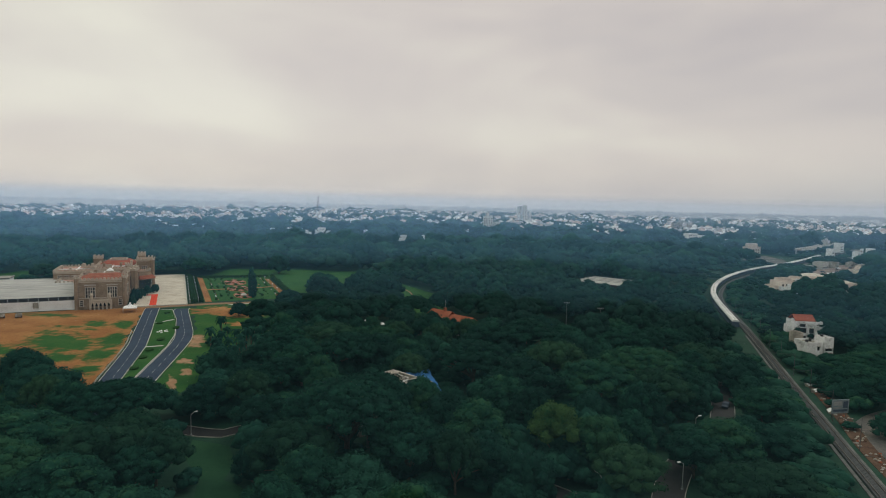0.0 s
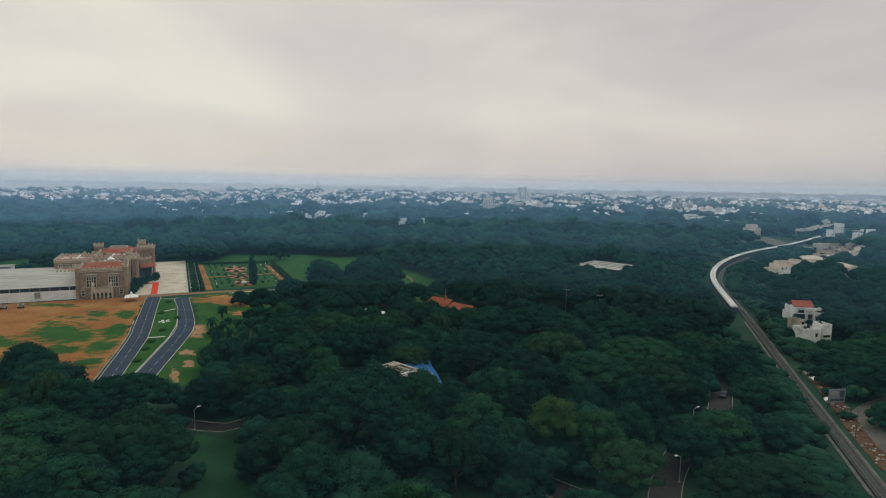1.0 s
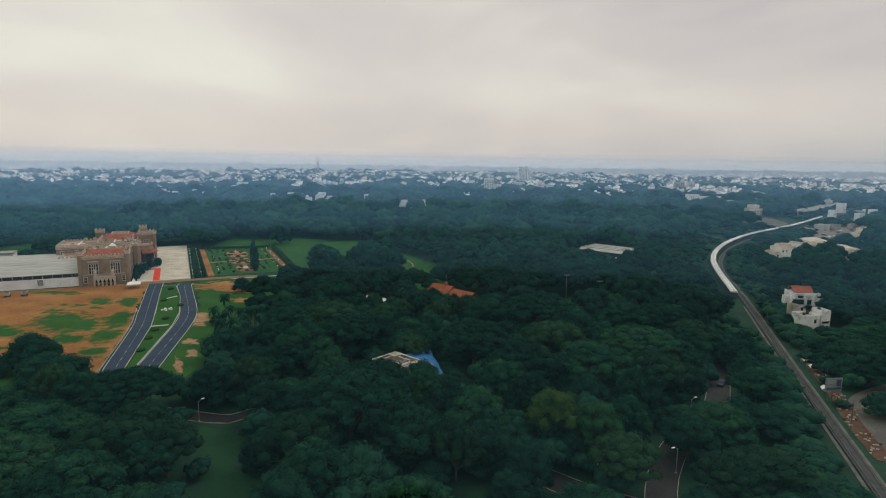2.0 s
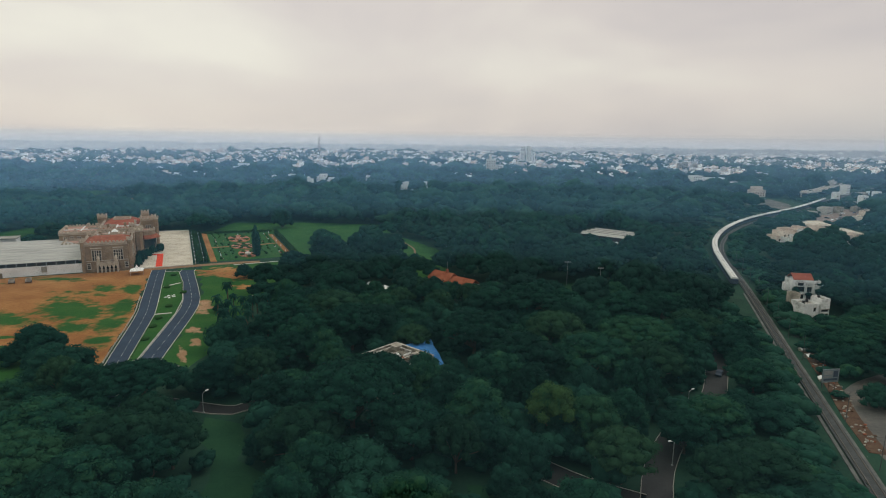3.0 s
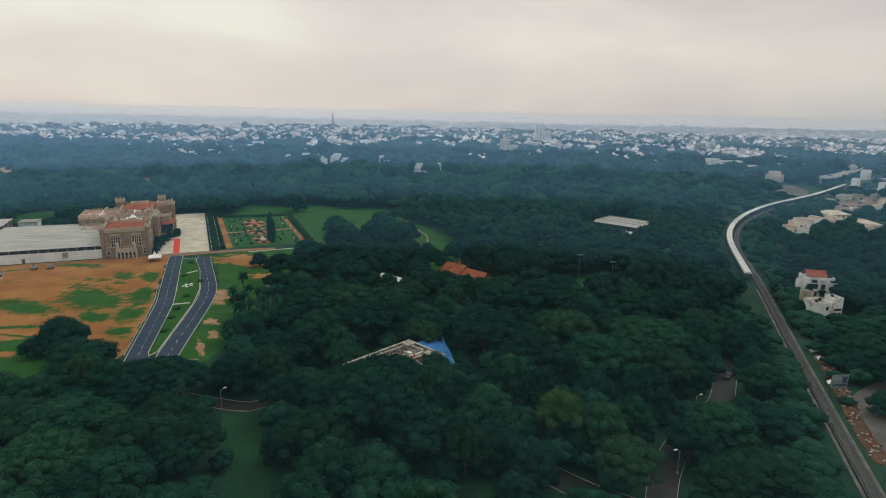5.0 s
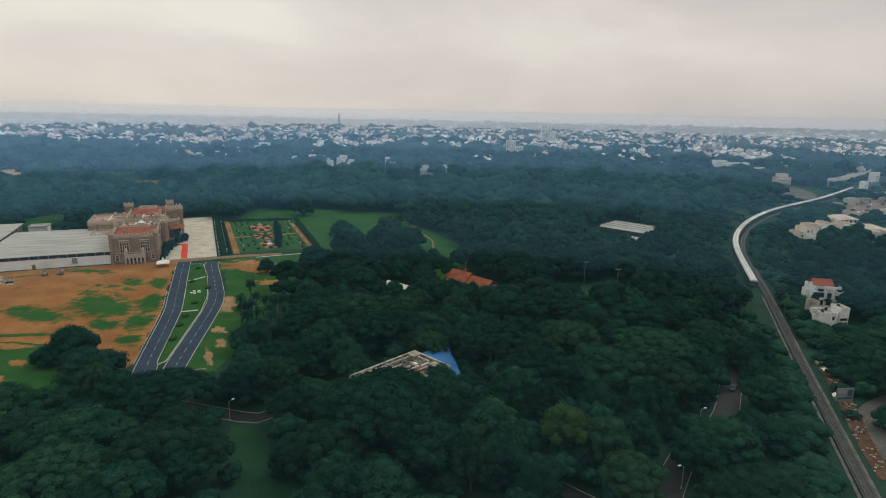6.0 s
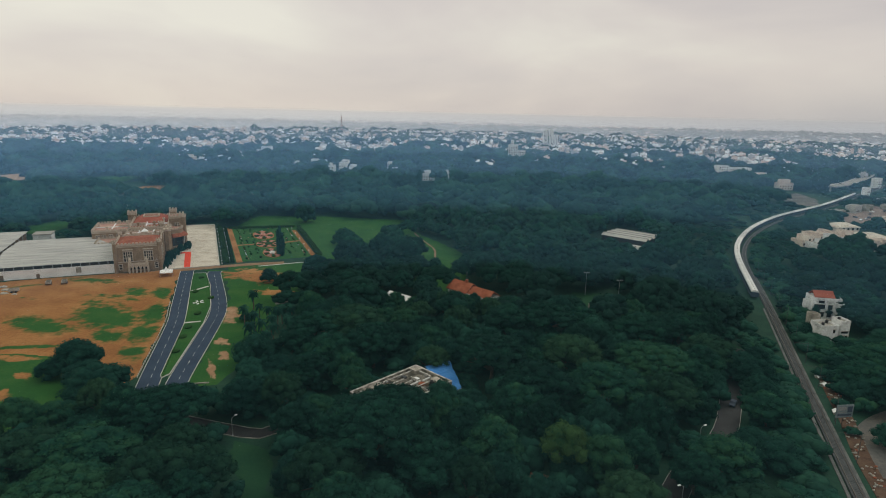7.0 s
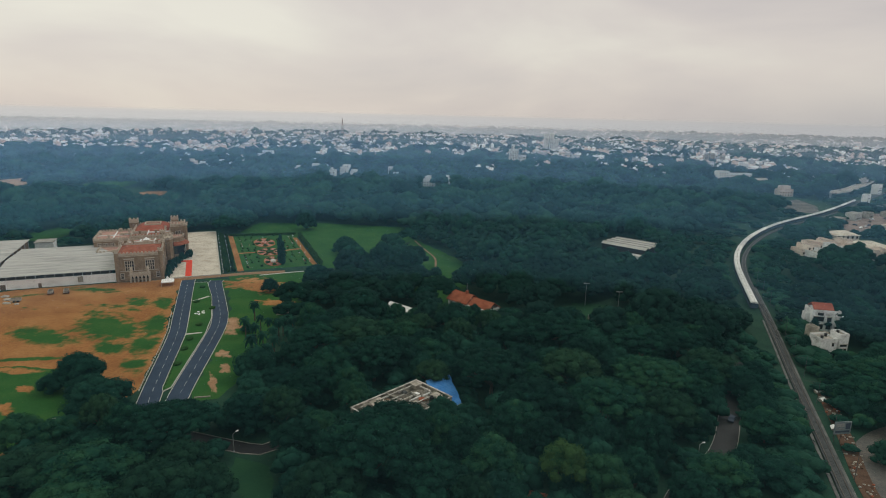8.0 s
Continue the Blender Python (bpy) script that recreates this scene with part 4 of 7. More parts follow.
hi = [bm.verts.new(p) for p in ((8.5, 65, 17.0), (19.5, 65, 17.0), (19.5, 78, 17.0), (8.5, 78, 17.0))]
bm.faces.new(hi)
for i in range(4):
    bm.faces.new((lo[i], lo[(i + 1) % 4], hi[(i + 1) % 4], hi[i]))
part("hall_roof", bm, TILE, hall, "red tiled hipped roof")
bm = bmesh.new()
for a, b, c, d in ((9.5, 18.5, 66, 66.5), (9.5, 18.5, 74.5, 75), (9.5, 10, 66.5, 74.5), (18, 18.5, 66.5, 74.5)):
    box(bm, a, b, c, d, 16.9, 17.9)
part("roof_lantern", bm, TRIM, hall, "pale roof lantern kerb")
for u0, u1, v0, v1, z in ((4.5, 12, 52, 52.4, 16.2), (-3, 3, 58, 58.5, 14.4), (14, 14.4, 26, 43, 13.6), (5, 21, 33, 33.4, 13.8)):
    bm = bmesh.new()
    box(bm, u0, u1, v0, v1, 12.4, z)
    part("roof_parapet", bm, TRIM, hall)
pav = bmesh.new()
box(pav, 11.5, 14.6, 28, 31, 12.4, 15.4)
pavilion = part("roof_pavilion", pav, TRIM, link)
bm = bmesh.new()
bmesh.ops.create_cone(bm, segments=4, radius1=2.4, radius2=0.1, depth=1.6, cap_ends=True, matrix=Matrix.Translation((13.05, 29.5, 16.2)) @ Matrix.Rotation(radians(45), 4, "Z"))
part("pavilion_roof", bm, WHITE, pavilion)

# towers
battlement_block("west_tower", -0.2, 4.6, 79, 84, 18.2, roof=PINK, parapet=1.1)
big = battlement_block("main_tower", 24.3, 32.4, 57, 67, 18.6, roof=PINK, parapet=1.3, label="tall battlemented main tower")
battlement_block("stair_turret", 24.4, 28.4, 66.6, 70.6, 21.0, roof=PINK, parapet=1.1)
for v in (60, 64):
    window(big, v, 32.4, 9.5, 1.5, 3.4, 2, "r")
    window(big, v, 32.4, 3.5, 1.5, 3.4, 2, "r")
window(big, 28.3, 57, 10.5, 2.4, 3.6, 3)
turret(24.0, 30.5, 2.4, 0, 16.8)
turret(24.2, 42.5, 1.7, 0, 16.4)
turret(32.4, 57.0, 1.4, 0, 19.6)
turret(20.5, 47.0, 1.5, 9, 17.6)
# round bay with a red roof on the forecourt side
bm = bmesh.new()
arc = [(24, 44)] + [(24 + 8.2 * math.cos(radians(a)), 50.5 + 8.2 * math.sin(radians(a))) for a in range(-75, 31, 15)] + [(24, 56.8)]
prism(bm, arc, 0, 10.4)
bay = part("round_bay", bm, STONE, palace, "rounded granite bay")
bm = bmesh.new()
skirt = [(24 + (x - 24) * 1.30, 50.5 + (y - 50.5) * 1.12) for x, y in arc]
lo = [bm.verts.new((x, y, 8.2)) for x, y in skirt]
hi = [bm.verts.new((24 + (x - 24) * 1.01, y, 10.2)) for x, y in arc]
for i in range(len(arc) - 1):
    bm.faces.new((lo[i], lo[i + 1], hi[i + 1], hi[i]))
part("bay_skirt_roof", bm, RUST, bay, "curved red tiled skirt roof")
bm = bmesh.new()
prism(bm, [(24 + (x - 24) * 0.96, 50.5 + (y - 50.5) * 0.96) for x, y in arc], 10.4, 12.4)
part("bay_drum", bm, STONE, bay)
bm = bmesh.new()
prism(bm, [(24 + (x - 24) * 0.86, 50.5 + (y - 50.5) * 0.86) for x, y in arc], 12.4, 12.5)
part("bay_terrace", bm, PINK, bay)
rim = [(24 + (x - 24) * 0.95, 50.5 + (y - 50.5) * 0.95) for x, y in arc]
for (xa, ya), (xb, yb) in zip(rim, rim[1:]):
    for k in (0.25, 0.75):
        x, y = xa + (xb - xa) * k, ya + (yb - ya) * k
        bm = bmesh.new()
        box(bm, x - 0.3, x + 0.3, y - 0.3, y + 0.3, 12.4, 13.5)
        part("merlon", bm, TRIM, bay)
bm = bmesh.new()
prism(bm, [(24 + (x - 24) * 1.03, 50.5 + (y - 50.5) * 1.03) for x, y in arc[1:-1]] + [(24.5, 50.5)], 3.0, 7.6)
part("bay_glazing", bm, GLASS, bay, "dark tall bay windows")
# chimneys and small roof turrets
for u, v, z0, z1 in ((6.5, 27.5, 12.5, 16.0), (18.5, 27.0, 12.5, 15.6), (-8, 50, 12.6, 15.2), (-13.5, 60, 12.6, 15.0), (1.0, 64, 12.6, 15.8), (8.5, 47, 14.2, 17.4), (17, 46.5, 14.2, 17.8), (21.5, 58, 14.2, 17.6), (-4, 70, 12.6, 15.2)):
    bm = bmesh.new()
    box(bm, u - 0.55, u + 0.55, v - 0.55, v + 0.55, z0, z1 - 0.4)
    box(bm, u - 0.75, u + 0.75, v - 0.75, v + 0.75, z1 - 0.4, z1)
    part("chimney", bm, STONE if v % 2 else TRIM, palace)
# white copings that divide the terraces
for u0, u1, v0, v1, z in ((-14.8, 3, 58.0, 58.5, 13.5), (-6.2, -5.7, 46.5, 71.5, 13.4), (3.6, 22, 36.0, 36.5, 13.4), (9.0, 9.5, 24.8, 43.5, 13.4), (16.5, 17.0, 24.8, 43.5, 13.4), (4.2, 23.5, 54.0, 54.5, 15.2), (12.0, 12.5, 44.8, 59.5, 15.2)):
    bm = bmesh.new()
    box(bm, u0, u1, v0, v1, 12.3 if z < 14 else 14.1, z)
    part("roof_coping", bm, WHITE, palace)
for u, v, w in ((-10, 52, 3.0), (-1.5, 66, 2.6), (6.5, 30, 2.4), (19.5, 39, 2.4), (7.5, 49, 3)):
    bm = bmesh.new()
    base_z = 12.7 if v != 49 else 14.45
    box(bm, u - w, u + w, v - 1.8, v + 1.8, base_z, base_z + 0.25)
    part("roof_mat", bm, RUST, palace, "red waterproofed roof panel")

# ---- long event shed beside the palace ----
shed = thing("event_shed", pose(PALACE_AT.x, PALACE_AT.y, 0, 0, 0, PALACE_TURN), "long white-walled event shed with grey sheet roof", "shed")
bm = bmesh.new()
box(bm, -51, 0.3, 0.9, 1.15, 0, 4.6)
box(bm, 0.05, 0.3, 1.15, 28, 0, 4.6)
wall = part("wall", bm, WHITE, shed, "white painted sheet wall")
# dark panel fills the gap, standing in for the shade within
bm = bmesh.new()
box(bm, -51, -1.3, 1.6, 1.75, 4.3, 6.6)
part("clerestory", bm, GLASS, wall, "dark panel standing in for the open strip under the eaves")
for k in range(13):
    bm = bmesh.new()
    box(bm, -50.5 + k * 4, -50.25 + k * 4, 1.2, 1.5, 0, 6.5)
    part("column", bm, STEEL, shed)
bm = bmesh.new()
lo = [(-51.5, 0.2, 6.5), (0.6, 0.2, 6.6), (-2.0, 24, 9.6), (-51.5, 24, 9.6)]
for z in (0, -0.18):
    f = [bm.verts.new((x, y, h + z)) for x, y, h in lo]
    bm.faces.new(f)
    f2 = [bm.verts.new((x, y, h + z)) for x, y, h in ((-51.5, 24, 9.6), (-2.0, 24, 9.6), (-16, 53, 9.0), (-51.5, 53, 9.0))]
    bm.faces.new(f2)
bmesh.ops.remove_doubles(bm, verts=bm.verts, dist=0.001)
roof = part("roof", bm, SHED_ROOF, shed, "weathered grey corrugated sheet roof")
for u, w, h in ((-33.5, 1.4, 2.2), (-49.0, 2.2, 2.6)):
    bm = bmesh.new()
    box(bm, u, u + w, 0.84, 0.9, 0, h)
    part("door", bm, DARK_STONE, shed, "dark brown door")
bm = bmesh.new()
box(bm, -16.5, -14.3, 0.3, 0.89, 1.5, 4.2)
part("cooling_unit", bm, STAINED, shed)

# smaller shed behind
annex = thing("annex_shed", pose(PALACE_AT.x, PALACE_AT.y, 0, 0, 0, PALACE_TURN), "second grey sheet-roofed shed behind the long one", "shed")
bm = bmesh.new()
lo = [(-140, 19, 8.6), (-54, 19, 8.6), (-51, 69, 11.2), (-140, 69, 11.2)]
for z in (0, -0.2):
    bm.faces.new([bm.verts.new((x, y, h + z)) for x, y, h in lo])
part("roof", bm, SHED_ROOF, annex)
# solid wall coloured dark for the shade inside the opening
bm = bmesh.new()
prism(bm, [(-55, 20), (-54.7, 20), (-51.8, 68), (-52.1, 68)], 0, 8.4, [8.3, 8.3, 10.9, 10.9])
part("wall", bm, DARK_STONE, annex, "solid dark wall standing in for the shaded open side")
for k in range(8):
    bm = bmesh.new()
    v = 24 + 6 * k
    box(bm, -54.4 + (v - 20) / 16.5, -54.1 + (v - 20) / 16.5, v, v + 0.3, 0, 8.2 + (v - 20) * 0.05)
    part("column", bm, STEEL, annex)
store = thing("store_room", pose(PALACE_AT.x, PALACE_AT.y, 0, 0, 0, PALACE_TURN), "pale plastered flat-roofed store behind the sheds", "store")
bm = bmesh.new()
box(bm, -53, -43.5, 85, 95, 0, 5.6)
part("wall", bm, WORN_WHITE, store)
bm = bmesh.new()
box(bm, -53.4, -43.1, 84.6, 95.4, 5.6, 6.0)
part("roof", bm, CONCRETE, store)

# ---- white canopy tent by the drive ----
tent = thing("canopy_tent", pose(-150.6, 274.5, 0, 0, 0, PALACE_TURN), "small white peaked canopy tent on red earth", "tent")
bm = bmesh.new()
ring = [bm.verts.new(p) for p in ((-2.9, -2.9, 2.3), (2.9, -2.9, 2.3), (2.9, 2.9, 2.3), (-2.9, 2.9, 2.3))]
neck = [bm.verts.new(p) for p in ((-0.8, -0.8, 3.2), (0.8, -0.8, 3.2), (0.8, 0.8, 3.2), (-0.8, 0.8, 3.2))]
tip = bm.verts.new((0, 0, 4.9))
for i in range(4):
    j = (i + 1) % 4
    bm.faces.new((ring[i], ring[j], neck[j], neck[i]))
    bm.faces.new((neck[i], neck[j], tip))
part("canopy", bm, WHITE, tent, "white fabric canopy")
for x, y in ((-2.8, -2.8), (2.8, -2.8), (2.8, 2.8), (-2.8, 2.8)):
    bm = bmesh.new()
    tube(bm, (x, y, 0), (x, y, 2.35), 0.05, 0.05)
    part("leg", bm, STEEL, tent)
for x0, x1, y0, y1 in ((-2.9, 2.9, -2.93, -2.88), (-2.9, 2.9, 2.88, 2.93), (-2.93, -2.88, -2.88, 2.88), (2.88, 2.93, -2.88, 2.88)):
    bm = bmesh.new()
    box(bm, x0, x1, y0, y1, 1.95, 2.3)
    part("valance", bm, WHITE, tent)

MOULDY = material("mouldy_roof", [(0.025, 0.025, 0.022), (0.07, 0.066, 0.056), (0.16, 0.15, 0.13), (0.38, 0.36, 0.31)], 0.5, 0.95, 2.0, 0.4)
MOULD_WALL = material("mouldy_plaster", [(0.05, 0.048, 0.042), (0.13, 0.122, 0.105), (0.28, 0.265, 0.23), (0.50, 0.48, 0.43)], 0.4, 0.95, 2.4, 0.4)
PALE_MOULD = material("streaked_coping", [(0.08, 0.08, 0.075), (0.26, 0.255, 0.24), (0.48, 0.475, 0.45), (0.58, 0.575, 0.55)], 0.9, 0.95, 3.0, 0.4)
# ---- villa with a blue sheet roof ----
villa = thing("villa", pose(-13.5, 162.5, 0, 0, 0, math.degrees(math.atan2(-0.66, 0.75))), "old stained flat-roofed villa with cluttered terrace", "villa")
bm = bmesh.new()
box(bm, 0, 15, -25, 0, 0, 7.2)
body = part("wall", bm, MOULD_WALL, villa)
bm = bmesh.new()
for a, b, c, d in ((0, 15, -0.35, 0), (0, 15, -25, -24.65), (0, 0.35, -24.65, -0.35), (14.65, 15, -24.65, -0.35), (6.6, 6.95, -24.65, -9), (0.35, 9, -12.3, -12.0)):
    box(bm, a, b, c, d, 7.2, 8.1)
part("parapet", bm, MOULD_WALL, body, "mould-stained plaster parapet")
bm = bmesh.new()
box(bm, 0.4, 14.6, -24.6, -0.4, 7.2, 7.28)
part("terrace", bm, MOULDY, body)
bm = bmesh.new()
prism(bm, circle(9.2, -6.5, 0.95, 9), 7.28, 7.7)
part("roof_hatch", bm, RUST, body, "faded red round roof hatch")
# moulded coping round the terrace, with stub piers
for a, b, c, d in ((-0.15, 15.15, -0.4, 0.15), (-0.15, 15.15, -25.15, -24.6), (-0.15, 0.4, -24.6, -0.4), (14.6, 15.15, -24.6, -0.4), (1.7, 2.1, -23, -2), (2.1, 8.5, -2.4, -2.0), (4.2, 4.6, -20, -9), (10.4, 10.8, -14, -4), (8.5, 12.5, -16.2, -15.8)):
    bm = bmesh.new()
    box(bm, a, b, c, d, 8.1, 8.28)
    bmesh.ops.bevel(bm, geom=bm.edges[:], offset=0.06, segments=1, affect="EDGES")
    part("coping", bm, PALE_MOULD, body, "pale moulded coping, streaked with mould")
for a, b, c, d, h in ((1.0, 3.4, -3.4, -1.0, 8.4), (10.6, 13.4, -4.2, -2.0, 8.5), (2, 5, -20, -16.5, 8.7), (10.8, 13, -21, -18, 8.5)):
    bm = bmesh.new()
    box(bm, a, b, c, d, 7.28, h)
    box(bm, a - 0.25, b + 0.25, c - 0.25, d + 0.25, h, h + 0.15)
    part("roof_room", bm, STAINED, body)
# curved balustrade of the stair head at the low end of the terrace
for r in (1.5, 2.4):
    bm = bmesh.new()
    ribbon(bm, [(4 + r * math.cos(radians(a)), -23.0 + 0.7 * r + r * math.sin(radians(a))) for a in range(-20, 201, 20)], -0.14, 0.14, 7.25, 8.9, 0.5)
    part("curved_rail", bm, STAINED, body)
vr = random.Random(17)
for k in range(44):
    x, y = vr.uniform(0.8, 13.5), vr.uniform(-24, -1)
    w, d = (vr.uniform(1.2, 4.5), 0.22) if k % 2 else (0.22, vr.uniform(1.2, 4.5))
    bm = bmesh.new()
    box(bm, x, min(14.6, x + w), max(-24.6, y - d), y, 7.25, 7.28 + vr.uniform(0.25, 0.75))
    part("roof_kerb", bm, PALE_MOULD if k % 3 else WHITE, body)
for k in range(24):
    x, y = vr.uniform(1.2, 13), vr.uniform(-23, -1.5)
    bm = bmesh.new()
    box(bm, x, x + vr.uniform(0.5, 1.5), y - vr.uniform(0.5, 1.5), y, 7.25, 7.3 + vr.uniform(0.1, 0.6))
    part("roof_clutter", bm, vr.choice((WHITE, DARK_STONE, BALLAST, STAINED)), body)
for x, y in ((11.5, -4.6), (12.5, -12.5)):
    bm = bmesh.new()
    prism(bm, circle(x, y, 0.75, 10), 7.28, 8.5)
    prism(bm, circle(x, y, 0.35, 8), 8.5, 8.75)
    part("water_tank", bm, TANK, villa, "black plastic water tank")
for k in range(5):
    for z in (1.2, 4.6):
        bm = bmesh.new()
        box(bm, 15.0, 15.08, -3.5 - k * 4.6, -2.0 - k * 4.6, z, z + 1.5)
        part("window", bm, GLASS, body)
        bm = bmesh.new()
        box(bm, 15.0, 15.6, -3.8 - k * 4.6, -1.7 - k * 4.6, z + 1.55, z + 1.65)
        part("sunshade", bm, STAINED, body)

canopy = thing("blue_canopy", Matrix(), "bright blue corrugated sheet canopy on steel posts beside the villa", "canopy")
corners = [(-11.0, 166.5, 5.9), (-3.4, 172.5, 5.4), (0.6, 157.5, 3.6), (-4.2, 151.5, 4.0)]
bm = bmesh.new()
N = 22
for k in range(N):
    for t0, t1, h0, h1 in ((k / N, (k + 0.5) / N, 0, 0.12), ((k + 0.5) / N, (k + 1) / N, 0.12, 0)):
        def at(t, s, h):
            a = Vector(corners[0]).lerp(Vector(corners[3]), t)
            b = Vector(corners[1]).lerp(Vector(corners[2]), t)
            p = a.lerp(b, s) + Vector((0, 0, h))
            return bm.verts.new(p + 0.55 * noise.noise_vector(Vector((p.x * 0.35, p.y * 0.35, 2))) + 0.22 * noise.noise_vector(Vector((p.x, p.y, 4))))
        bm.faces.new((at(t0, 0, h0), at(t0, 1, h0), at(t1, 1, h1), at(t1, 0, h1)))
part("sheet_roof", bm, TARP, canopy)
for x, y, z in corners:
    bm = bmesh.new()
    tube(bm, (x, y, 0), (x, y, z), 0.08, 0.08)
    part("post", bm, STEEL, canopy)
for a, b in ((0, 1), (2, 3)):
    bm = bmesh.new()
    tube(bm, Vector(corners[a]) - Vector((0, 0, 0.1)), Vector(corners[b]) - Vector((0, 0, 0.1)), 0.07, 0.07)
    part("rafter", bm, STEEL, canopy)


# ---- houses ----
def gable(bm, x0, x1, y0, y1, z, rise, over=0.6, thick=0.25):
    """A pitched roof with its ridge along x."""
    m = (y0 + y1) / 2
    a, b = x0 - over, x1 + over
    for s, e in ((y0 - over, m), (y1 + over, m)):
        vs = [bm.verts.new(p) for p in ((a, s, z), (b, s, z), (b, e, z + rise), (a, e, z + rise))]
        vs += [bm.verts.new(v.co + Vector((0, 0, thick))) for v in vs]
        for q in ((0, 1, 2, 3), (4, 5, 6, 7), (0, 1, 5, 4), (1, 2, 6, 5), (2, 3, 7, 6), (3, 0, 4, 7)):
            bm.faces.new([vs[i] for i in q])


def flat_mass(parent, x0, x1, y0, y1, z0, h, mat=WORN_WHITE, name="wall", parapet=0.8):
    bm = bmesh.new()
    box(bm, x0, x1, y0, y1, z0, h)
    w = part(name, bm, mat, parent)
    bm = bmesh.new()
    for a, b, c, d in ((x0, x1, y0, y0 + 0.25), (x0, x1, y1 - 0.25, y1), (x0, x0 + 0.25, y0 + 0.25, y1 - 0.25), (x1 - 0.25, x1, y0 + 0.25, y1 - 0.25)):
        box(bm, a, b, c, d, h, h + parapet)
    part("parapet", bm, mat, w)
    bm = bmesh.new()
    box(bm, x0 + 0.3, x1 - 0.3, y0 + 0.3, y1 - 0.3, h, h + 0.08)
    part("terrace", bm, CONCRETE, w)
    return w


def openings(parent, xs, y, zs, w=1.4, h=1.5, shade=True):
    for x in xs:
        for z in zs:
            bm = bmesh.new()
            box(bm, x, x + w, y - 0.08, y + 0.02, z, z + h)
            part("window", bm, GLASS, parent)
            if shade:
                bm = bmesh.new()
                box(bm, x - 0.3, x + w + 0.3, y - 0.7, y, z + h + 0.05, z + h + 0.17)
                part("sunshade", bm, STAINED, parent)


white_house = thing("white_house", pose(151, 243.0, 0, 0, 0, -8) @ Matrix.Diagonal((0.76, 0.70, 1, 1)), "three-storey white house with a red tiled roof", "house")
w = flat_mass(white_house, 0, 15, 0, 11, 0, 8.6)
# wide dark panels stand in for the shaded depth of the balconies
openings(w, (1.0, 8.2), 0, (1.0, 4.4), 5.6, 2.1)
openings(w, (3.0,), 0, (7.0,), 3.0, 1.2, False)
w2 = flat_mass(white_house, 10.5, 15.5, -3, 3, 0, 7.0)
openings(w2, (11.4,), -3, (1.2, 4.2), 3.2, 1.9)
bm = bmesh.new()
gable(bm, 1.5, 11, 1.5, 10, 9.3, 2.2)
part("roof", bm, TILE, white_house, "red clay tiled roof")
bm = bmesh.new()
box(bm, 2, 10.5, 2.2, 9.4, 8.6, 9.6)
u2 = part("upper_storey", bm, WORN_WHITE, white_house)
openings(u2, (5,), 2.2, (8.75,), 2.2, 0.8, False)
flat_mass(white_house, -2.2, 0, 3, 8, 0, 6.4)
front_house = thing("terraced_house", pose(139, 214.5, 0, 0, 0, 8) @ Matrix.Diagonal((0.76, 0.76, 0.95, 1)), "white stained flat-roofed house with stepped terraces", "house")
w = flat_mass(front_house, 0, 8.5, 0, 9, 0, 6.4)
openings(w, (5.6,), 0, (3.9,), 1.2, 1.5)
w = flat_mass(front_house, 10.5, 15.5, 1, 8, 0, 8.0, WORN_WHITE)
openings(w, (11.0,), 1, (3.4,), 3.8, 0.9)
openings(w, (11.4, 13.5), 1, (1.0,))
w = flat_mass(front_house, 8.5, 10.5, 3, 10, 0, 5.0, STAINED)
flat_mass(front_house, 1, 5, 9, 14, 0, 8.8, STAINED)
flat_mass(front_house, 5, 15, 9.5, 16, 0, 4.6, STAINED)
for x, y, z in ((2, 3, 6.5), (6.4, 6, 6.5), (12, 5, 8.1)):
    bm = bmesh.new()
    prism(bm, circle(x, y, 0.7, 10), z - 0.02, z + 1.3)
    part("water_tank", bm, TANK, front_house, "black plastic water tank")

bungalow = thing("red_roof_bungalow", pose(-7, 252.5, 0, 0, 0, -41), "white bungalow with long red tiled roof among trees", "house")
bm = bmesh.new()
box(bm, 0, 23, 0, 9, 0, 5.2)
b = part("wall", bm, WHITE, bungalow)
openings(b, (1.5, 5, 9, 13, 17, 20.5), 0, (1.2, 3.4), 1.3, 1.3)
bm = bmesh.new()
gable(bm, 0, 11, 0, 9, 5.2, 3.4)
gable(bm, 11.8, 23, 0.6, 8.4, 4.8, 2.9)
part("roof", bm, RUST, bungalow, "weathered red clay tiled roof")
bm = bmesh.new()
box(bm, 7, 8, 4, 5, 8, 10)
part("chimney", bm, RUST, bungalow)
bm = bmesh.new()
tube(bm, (7.5, 4.5, 10), (7.5, 4.5, 13.5), 0.06, 0.04)
part("aerial_pole", bm, STEEL, bungalow)

lodge = thing("pale_roof_lodge", pose(-31, 249, 0, 0, 0, -38), "low lodge with bright pale sheet roof among trees", "house")
bm = bmesh.new()
box(bm, 0, 13.5, -5, 0, 0, 2.8)
part("wall", bm, STAINED, lodge)
bm = bmesh.new()
gable(bm, 0, 13.5, -5, 0, 2.8, 1.8)
part("roof", bm, WHITE, lodge)

hall2 = thing("park_shed", pose(93, 389, 0, 0, 0, -40.5), "long shed in the woods under parallel grey sheet roofs", "shed")
# one closed dark box stands in for the shade under the roofs
bm = bmesh.new()
box(bm, 0.3, 31.2, 0.3, 24.4, 0, 4.8)
part("wall", bm, TANK, hall2, "solid dark sides standing in for the shaded inside")
